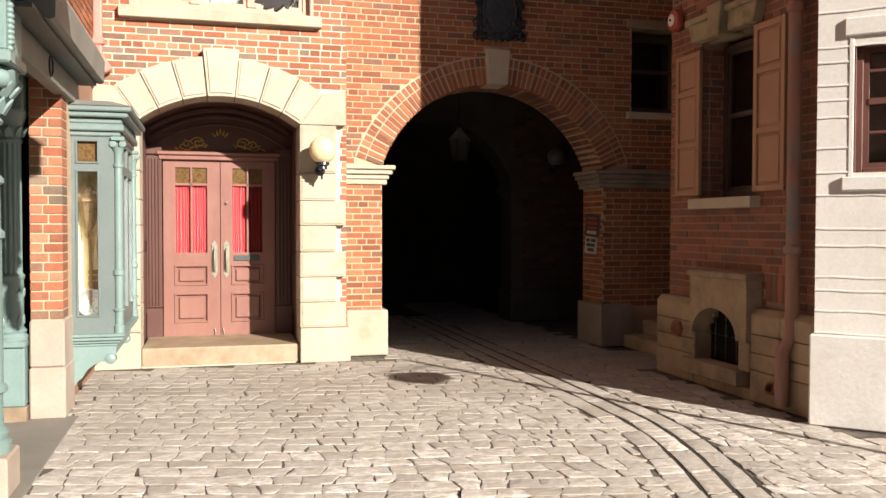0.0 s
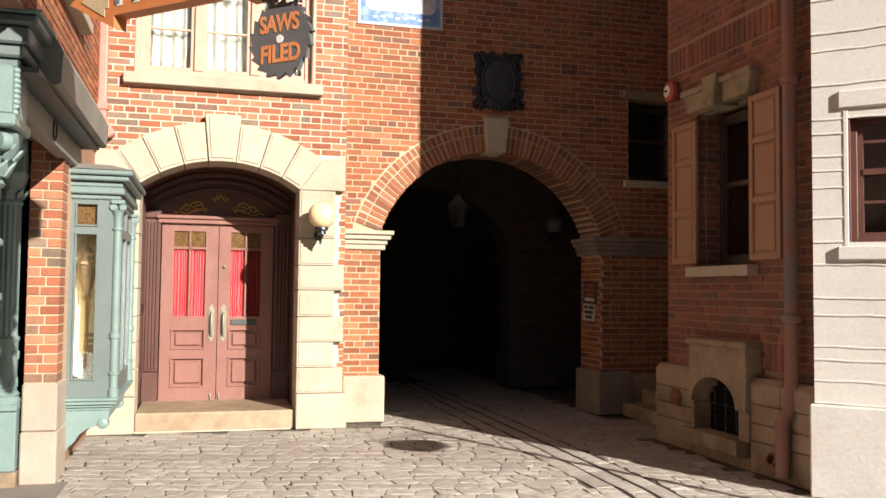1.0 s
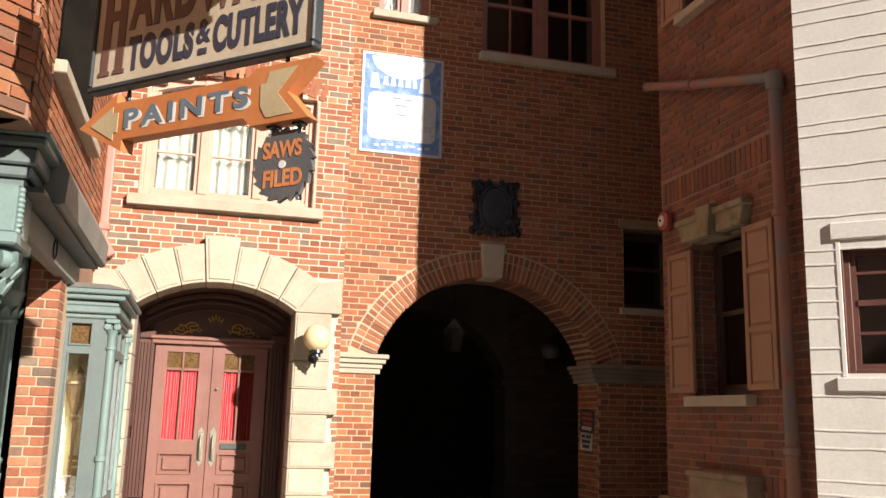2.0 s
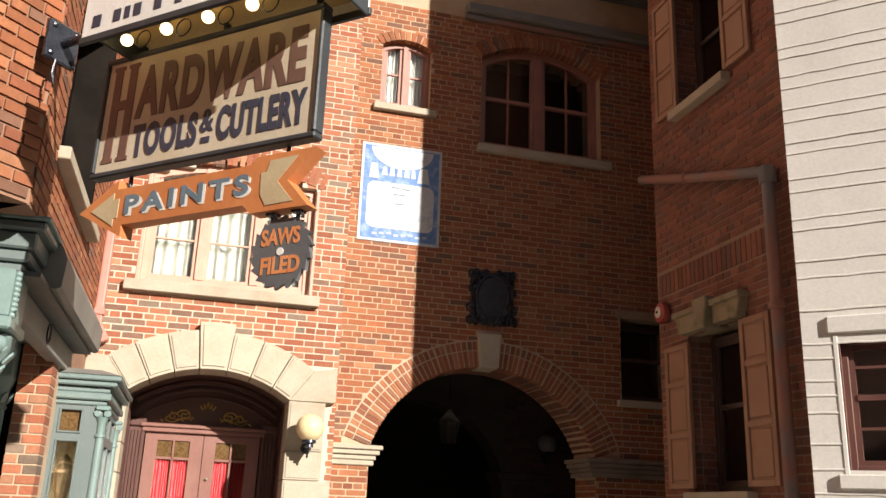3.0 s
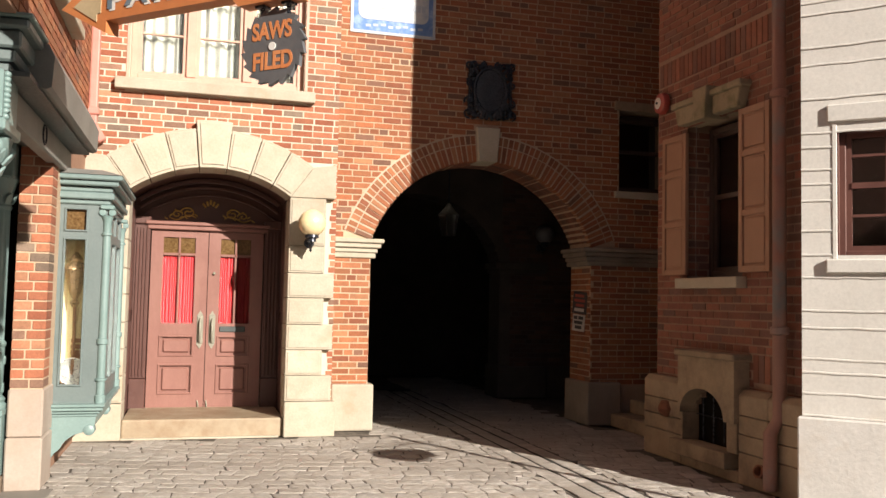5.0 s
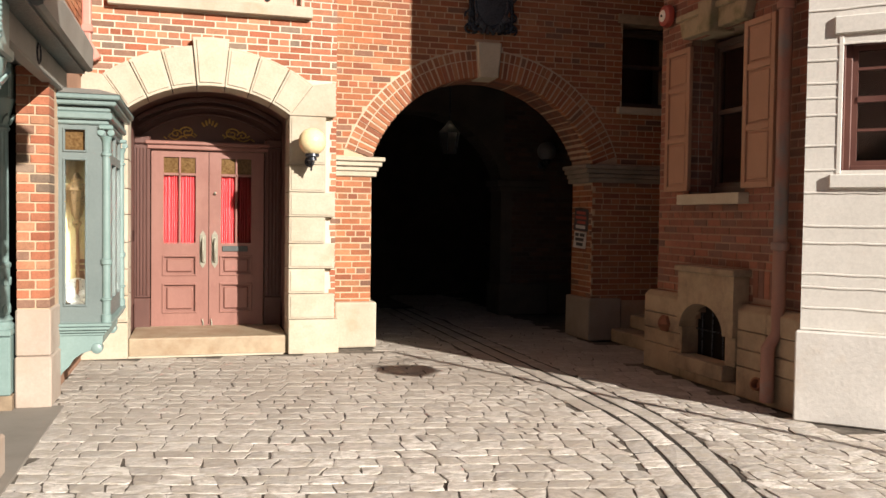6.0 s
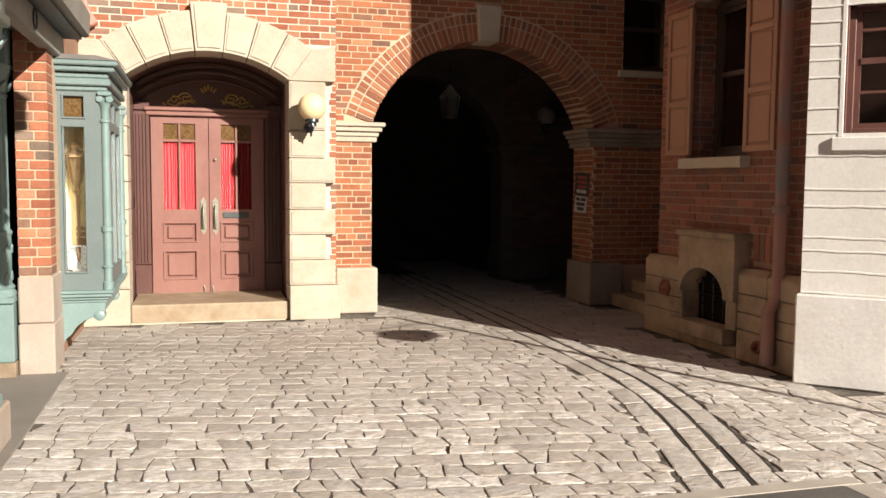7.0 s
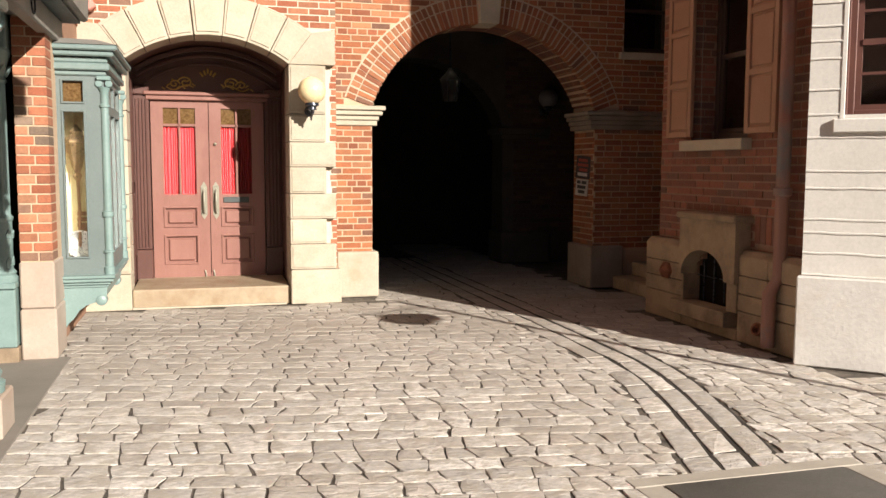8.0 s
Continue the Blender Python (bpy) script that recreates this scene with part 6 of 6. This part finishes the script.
# back and jamb are coloured black: shade of the recess, not paint
part("back", box(bmesh.new(), 6.2, 8.15, 0.30, 0.34, 3.852, 5.7), M["dark"], shopwin)
part("jamb", box(bmesh.new(), 8.05, 8.14, -0.02, 0.298, 3.852, 5.7, 0.004), M["dark"], shopwin)

# downspout in the inner corner
spout = thing("downspout", pose(0, 0, 0), "pink painted downspout in the corner of the brick wall", "downpipe")
M["pink_pipe"] = surface("pink_pipe_paint", (0.50, 0.20, 0.155), (0.58, 0.25, 0.20), 4, 0.5, 0.2)
part("pipe", box(bmesh.new(), -1.14, -1.05, 9.52, 9.60, 3.22, 8.5, 0.018, None, 2), M["pink_pipe"], spout)
part("collar", box(bmesh.new(), -1.155, -1.035, 9.505, 9.61, 3.34, 3.42, 0.01), M["pink_pipe"], spout)
b = bmesh.new()
box(b, -0.045, 0.045, -0.04, 0.04, -0.16, 0.03, 0.012, pose(-1.075, 9.555, 3.21, 0, -32, 0))
part("shoe", b, M["pink_pipe"], spout)

# ---- hanging signs: local x along the board, y away from the viewer ----
SIGN = Matrix.Translation((0, 0, 1.5)) @ Matrix.Scale(0.835, 4) @ Matrix.Translation((0, 0, -1.5)) @ wall_pose(-1.1, 5.6, -43)
def words(text, parent, material, x0, x1, z0, z1, y, name="lettering", bold=0.012, depth=0.004, slant=0.0, rise=0.0, gap=1.0):
    """Built-in letters made into a mesh that fills the given rectangle."""
    cu = bpy.data.curves.new("letters", "FONT")
    cu.body, cu.size, cu.extrude, cu.offset, cu.space_character = text, 1.0, 0.01, bold, gap
    tmp = new("letters", cu)
    dg = bpy.context.evaluated_depsgraph_get()
    me = bpy.data.meshes.new_from_object(tmp.evaluated_get(dg))
    bpy.data.objects.remove(tmp)
    co = np.array([v.co[:] for v in me.vertices])
    lo, hi = co.min(0), co.max(0)
    for v in me.vertices:
        fx = (v.co.x - lo[0]) / (hi[0] - lo[0])
        fz = (v.co.y - lo[1]) / (hi[1] - lo[1])
        fy = (v.co.z - lo[2]) / max(hi[2] - lo[2], 1e-6)
        v.co = (x0 + fx * (x1 - x0) + slant * (fz - 0.5), y - depth * fy, z0 + fz * (z1 - z0) + rise * fx)
    me.materials.clear()
    me.materials.append(material)
    ob = new(name, me)
    ob.parent = parent
    return ob


M["sign_cream"] = surface("aged_cream_sign_paint", (0.50, 0.425, 0.315), (0.58, 0.50, 0.385), 3, 0.6, 0.2, 50, dirt=(0.44, 0.34, 0.21), dirt_lo=0.55, dirt_hi=0.85)
M["sign_brown"] = surface("brown_sign_lettering", (0.115, 0.06, 0.045), (0.16, 0.085, 0.065), 8, 0.55, 0.15)
M["sign_navy"] = surface("navy_sign_lettering", (0.028, 0.032, 0.055), (0.042, 0.047, 0.075), 8, 0.55, 0.15)
M["sign_frame"] = surface("blue_grey_sign_frame", (0.022, 0.027, 0.032), (0.042, 0.05, 0.057), 5, 0.5, 0.25)
M["sign_orange"] = surface("orange_sign_paint", (0.50, 0.17, 0.055), (0.58, 0.22, 0.08), 4, 0.55, 0.2, 50, dirt=(0.40, 0.13, 0.045), dirt_lo=0.55, dirt_hi=0.85)
M["sign_tan"] = surface("tan_sign_paint", (0.44, 0.34, 0.20), (0.52, 0.42, 0.26), 4, 0.6, 0.2)
M["sign_blue"] = surface("steel_blue_lettering", (0.10, 0.155, 0.20), (0.15, 0.205, 0.25), 8, 0.5, 0.1)
M["sign_white"] = surface("white_sign_paint", (0.70, 0.68, 0.64), (0.78, 0.76, 0.72), 6, 0.6, 0.15)
M["saw_grey"] = surface("dull_grey_sheet_steel", (0.115, 0.12, 0.13), (0.155, 0.16, 0.165), 6, 0.5, 0.2, 60, metal=0.2)
M["saw_orange"] = surface("orange_lettering", (0.60, 0.20, 0.07), (0.68, 0.27, 0.11), 8, 0.5, 0.1)
# the yellow of light bounced under the canopy is put into this colour
M["canopy_bounce"] = surface("bounce_yellow_canopy_lining", (0.55, 0.39, 0.16), (0.62, 0.46, 0.21), 3, 0.6, 0.2)

hw = thing("hardware_sign", SIGN, "large cream hardware sign board under a bulb-lit canopy", "sign")
part("face", box(bmesh.new(), 0.54, 2.10, -0.045, 0.01, 3.34, 4.06), M["sign_cream"], hw)
for q in ((0.51, 2.13, 3.305, 3.34), (0.51, 2.13, 4.055, 4.09), (0.51, 0.54, 3.34, 4.055), (2.10, 2.13, 3.34, 4.055)):
    part("frame_rail", box(bmesh.new(), q[0], q[1], -0.06, 0.02, q[2], q[3], 0.008), M["sign_frame"], hw)
words("ARDWARE", hw, M["sign_brown"], 0.80, 2.03, 3.645, 3.985, -0.046, bold=0.045, gap=1.16)
b = bmesh.new()
for q in ((0.595, 0.655, 3.40, 4.02), (0.715, 0.775, 3.40, 4.02), (0.65, 0.72, 3.73, 3.79)):
    box(b, q[0], q[1], -0.050, -0.044, q[2], q[3])
for q in ((0.58, 0.67), (0.70, 0.79)):
    for z in (3.395, 4.0):
        box(b, q[0], q[1], -0.0503, -0.044, z, z + 0.025)
part("tall_letter", b, M["sign_brown"], hw)
words("TOOLS", hw, M["sign_navy"], 0.815, 1.31, 3.395, 3.605, -0.046, bold=0.045, gap=1.14)
words("&", hw, M["sign_navy"], 1.335, 1.43, 3.465, 3.605, -0.046, bold=0.02)
part("short_bar", box(bmesh.new(), 1.35, 1.41, -0.050, -0.044, 3.40, 3.435), M["sign_navy"], hw)
words("CUTLERY", hw, M["sign_navy"], 1.455, 2.055, 3.395, 3.605, -0.046, bold=0.045, gap=1.14)
# canopy with bulbs
cz = 4.14
b = box(bmesh.new(), 0.72, 2.28, -0.40, 0.10, 4.16, 4.18)
part("canopy_lining", b, M["canopy_bounce"], hw, "canopy lining with bounced yellow light put into its colour")
for y, cz in ((-0.415, 3.97), (0.10, 4.06)):
    f = part("canopy_fascia", box(bmesh.new(), 0.70, 2.30, y, y + 0.015, cz, 4.30, 0.004), M["sign_white"], hw, "white lettered canopy fascia")
    part("fascia_trim", box(bmesh.new(), 0.69, 2.31, y - 0.006, y + 0.021, cz - 0.005, cz + 0.04, 0.004), M["sign_frame"], f)
    if y < 0:
        b = bmesh.new()
        x = 0.78
        rng = random.Random(6)
        while x < 2.2:
            w = rng.uniform(0.04, 0.07)
            box(b, x, x + w, y - 0.004, y + 0.002, 4.055, 4.13)
            x += w + (0.03 if rng.random() < 0.7 else 0.10)
        part("lettering", b, M["sign_navy"], f, "dark bars of lettering", kind="stuff")
for x in (0.70, 2.285):
    part("canopy_end", box(bmesh.new(), x, x + 0.015, -0.399, 0.099, 4.05, 4.30, 0.004), M["sign_frame"], hw)
part("canopy_roof", box(bmesh.new(), 0.68, 2.32, -0.43, 0.13, 4.302, 4.33, 0.006), M["sign_frame"], hw)
m_bulb, nt_, bs_ = base_mat("lit_warm_bulb")
bs_.inputs["Base Color"].default_value = (0.9, 0.75, 0.45, 1)
bs_.inputs["Emission Color"].default_value = (1.0, 0.72, 0.36, 1)
bs_.inputs["Emission Strength"].default_value = 3.0
bs_.inputs["Roughness"].default_value = 0.2
for k in range(5):
    x = 0.82 + 0.31 * k
    bulb = part("bulb", lathe(bmesh.new(), [(0.035 * math.sin(math.pi * i / 10) + 0.001, -0.035 * math.cos(math.pi * i / 10)) for i in range(11)], 16, pose(x, -0.20, 4.085)), m_bulb, hw, "round warm light bulb", smooth=True)
    part("socket", lathe(bmesh.new(), [(0.018, 4.11), (0.02, 4.16)], 12, pose(x, -0.20, 0)), M["brass"], bulb)
    part("guard", tube(bmesh.new(), [(x + 0.09 + 0.055 * math.cos(0.5 * i), -0.16, 4.095 + 0.055 * math.sin(0.5 * i)) for i in range(13)], 0.004, 6, True), M["iron"], hw)
part("arm", tube(bmesh.new(), [(-0.10, 0, 4.36), (0.72, 0, 4.36)], 0.03, 10), M["iron"], hw, smooth=50)
b = box(bmesh.new(), -0.06, -0.015, -0.12, 0.12, 4.22, 4.50, 0.01)
for y in (-0.085, 0.085):
    for z in (4.26, 4.46):
        lathe(b, [(0.02, 0), (0.02, 0.015), (0.006, 0.022)], 6, pose(-0.02, y, z, 0, 90, 0))
part("wall_plate", b, M["iron"], hw, "black bolted wall plate")
b = tube(bmesh.new(), [(0.0, -0.05, 4.22), (0.0, -0.06, 4.12), (0.02, -0.05, 4.02), (0.0, -0.05, 4.12)], 0.008, 6)
part("chain", b, M["iron"], hw)
for x in (0.75, 1.4, 2.05):
    part("hanger", box(bmesh.new(), x - 0.012, x + 0.012, -0.02, 0.02, 4.09, 4.17, 0.003), M["iron"], hw)

# arrow board
ar = thing("paints_sign", SIGN, "orange arrow-shaped paints sign hung below the hardware board", "sign")
outline = [(0.485, 3.09), (0.775, 3.265), (0.775, 3.205), (1.735, 3.205), (1.78, 3.245), (2.15, 3.245), (1.985, 3.09), (2.125, 2.935), (1.76, 2.935), (1.71, 2.985), (0.84, 2.985), (0.84, 2.915)]
b = bmesh.new()
prism(b, outline, -0.06, 0.03)
part("board", b, M["sign_orange"], ar)
b = bmesh.new()
prism(b, [(0.585, 3.09), (0.755, 3.185), (0.755, 3.145), (0.80, 3.145), (0.80, 3.03), (0.77, 3.03), (0.77, 2.985)], -0.064, -0.059)
part("head_inlay", b, M["sign_tan"], ar, "tan painted arrow head")
b = bmesh.new()
prism(b, [(1.815, 3.15), (1.85, 3.15), (1.87, 3.21), (2.045, 3.215), (1.925, 3.09), (2.03, 2.97), (1.86, 2.965), (1.82, 3.03)], -0.064, -0.059)
part("tail_inlay", b, M["sign_tan"], ar, "tan painted arrow tail")
words("PAINTS", ar, M["sign_white"], 0.865, 1.755, 3.03, 3.145, -0.061, bold=0.045, depth=0.002, gap=1.3)
words("PAINTS", ar, M["sign_blue"], 0.850, 1.74, 3.042, 3.158, -0.0635, bold=0.03, depth=0.002, gap=1.3)
for x in (0.80, 1.93):
    part("hanger", tube(bmesh.new(), [(x, 0, 3.20), (x, 0, 3.30)], 0.012, 8), M["iron"], ar)

# circular saw board
saw = thing("saw_sign", SIGN, "grey saw-blade sign with orange letters hung on short chains", "sign")
sx, sz, sr = 1.945, 2.725, 0.19
pts = []
nt_teeth = 18
for k in range(nt_teeth):
    a0 = 2 * math.pi * k / nt_teeth
    for f, rr in ((0.0, sr * 0.93), (0.75, sr * 1.04), (0.8, sr * 0.91)):
        a = -(a0 + f * 2 * math.pi / nt_teeth)
        pts.append((sx + rr * math.cos(a), sz + rr * math.sin(a)))
b = bmesh.new()
prism(b, pts, -0.012, 0.012)
part("blade", b, M["saw_grey"], saw)
part("hub", lathe(bmesh.new(), [(0.021, 0), (0.021, 0.004)], 16, pose(sx, -0.012, sz, 90)), M["sign_white"], saw, "pale round hub")
words("SAWS", saw, M["saw_orange"], sx - 0.125, sx + 0.115, sz + 0.035, sz + 0.125, -0.013, bold=0.03, depth=0.002)
words("FILED", saw, M["saw_orange"], sx - 0.115, sx + 0.125, sz - 0.115, sz - 0.025, -0.013, bold=0.03, depth=0.002)
for x in (1.87, 2.03):
    for k in range(4):
        z = 2.878 + 0.022 * k
        w = 0.010
        ring_pts = [(x + (w * math.cos(t) if k % 2 == 0 else 0), (0 if k % 2 == 0 else w * math.cos(t)), z + 0.016 * math.sin(t)) for t in (2 * math.pi * i / 10 for i in range(10))]
        part("chain_link", tube(bmesh.new(), ring_pts, 0.004, 5, True), M["iron"], saw)

for x in (1.87, 2.03):
    part("hook_plate", box(bmesh.new(), x - 0.03, x + 0.03, -0.03, 0.03, 2.922, 2.937, 0.003), M["iron"], saw)
    part("eye_bolt", tube(bmesh.new(), [(x, 0, 2.925), (x, 0, 3.01)], 0.006, 6), M["iron"], saw)

# a lamp-post sign by the white house, out of sight, that throws its shadow across the setts
post = thing("sign_post", pose(5.20, 2.90, 0, 0, 0, -64.8), "slim black iron sign post by the white house", "post")
part("pole", lathe(bmesh.new(), [(0.09, 0), (0.085, 0.10), (0.05, 0.16), (0.036, 0.3), (0.032, 2.95), (0.05, 2.97), (0.01, 3.03)], 14), M["iron"], post, smooth=40)
part("arm", tube(bmesh.new(), [(0, 0, 2.80), (0, -0.92, 2.80)], 0.012, 8), M["iron"], post)
part("brace", tube(bmesh.new(), [(0, 0, 2.55), (0, -0.16, 2.62), (0, -0.26, 2.79)], 0.010, 8), M["iron"], post)
part("board", prism(bmesh.new(), [(-0.58 + (0.30 + 0.02 * math.sin(5 * t)) * math.cos(t), 2.60 + 0.14 * math.sin(t) * (1 + 0.12 * math.cos(3 * t))) for t in (2 * math.pi * i / 36 for i in range(36))], -0.02, 0.02, "x"), M["lead"], post)
for y in (-0.38, -0.78):
    part("hook", tube(bmesh.new(), [(0, y, 2.735), (0, y, 2.80)], 0.006, 6), M["iron"], post)
lay_setts()
# ---- bricks, laid last ----
BOX_FACES = ((0, 1, 5, 4), (2, 6, 7, 3), (0, 4, 6, 2), (1, 3, 7, 5), (0, 2, 3, 1), (4, 5, 7, 6))


def lay_bricks(parent, m, x0, x1, z0, z1, holes, kind, near, proud, headers, seed):
    rng = random.Random(seed)
    shared = {}
    verts, faces, count = [], [], 0
    near_list, rest = [], []
    row, z = 0, z0
    while z < z1 - 0.03:
        zt = min(z + COURSE - JOINT, z1)
        blocked = [h for h in (f(z, zt) for f in holes) if h]
        head = headers and row % headers == headers - 1
        ln = HEAD if head else BRICK
        off = (ln / 2 if row % 2 else 0) + rng.uniform(-0.012, 0.012)
        spans = free_spans(x0, x1, blocked)
        x = x0 - off
        while x < x1:
            a, b = x + JOINT / 2, x + ln - JOINT / 2 + rng.uniform(-0.003, 0.003)
            for p, q in spans:
                c, d = max(a, p), min(b, q)
                if d - c > 0.03:
                    (near_list if near and near[0] <= c <= near[1] and near[2] <= z <= near[3] and len(near_list) < 300 and d - c > ln - JOINT - 0.02 else rest).append((c, d, z + rng.uniform(-0.002, 0.002), zt))
            x += ln
        row, z = row + 1, z + COURSE
    for c, d, za, zb in rest:
        y = -proud - rng.uniform(0, 0.004)
        tilt = rng.uniform(-0.0015, 0.0015)
        o = len(verts)
        verts += [m @ Vector(v) for v in ((c, y + tilt, za), (d, y - tilt, za), (c, 0.02, za), (d, 0.02, za), (c, y + tilt, zb), (d, y - tilt, zb), (c, 0.02, zb), (d, 0.02, zb))]
        faces += [tuple(o + i for i in f) for f in BOX_FACES if f != (2, 6, 7, 3)]
    if verts:
        me = bpy.data.meshes.new("brickwork")
        me.from_pydata(verts, [], faces)
        me.materials.append(M[kind, 1])
        ob = new("brickwork", me)
        ob.parent = parent
        ob.matrix_parent_inverse = parent.matrix_world.inverted()
        ob["kind"] = "stuff"
    for c, d, za, zb in near_list:
        w = round((d - c) / 0.004)
        if w not in shared:
            shared[w] = bpy.data.meshes.new("brick")
            hw, hh = w * 0.002, (COURSE - JOINT) / 2
            vs = [Vector(v) for v in ((-hw, 0, -hh), (hw, 0, -hh), (-hw, 0.03, -hh), (hw, 0.03, -hh), (-hw, 0, hh), (hw, 0, hh), (-hw, 0.03, hh), (hw, 0.03, hh))]
            shared[w].from_pydata(vs, [], BOX_FACES)
            shared[w].materials.append(M[kind, 0])
        ob = new("brick", shared[w])
        ob.parent = parent
        ob.matrix_local = pose((c + d) / 2, -proud - rng.uniform(0, 0.004), (za + zb) / 2, 0, rng.uniform(-0.4, 0.4), rng.uniform(-0.6, 0.6))


for job in BRICKS:
    lay_bricks(*job)
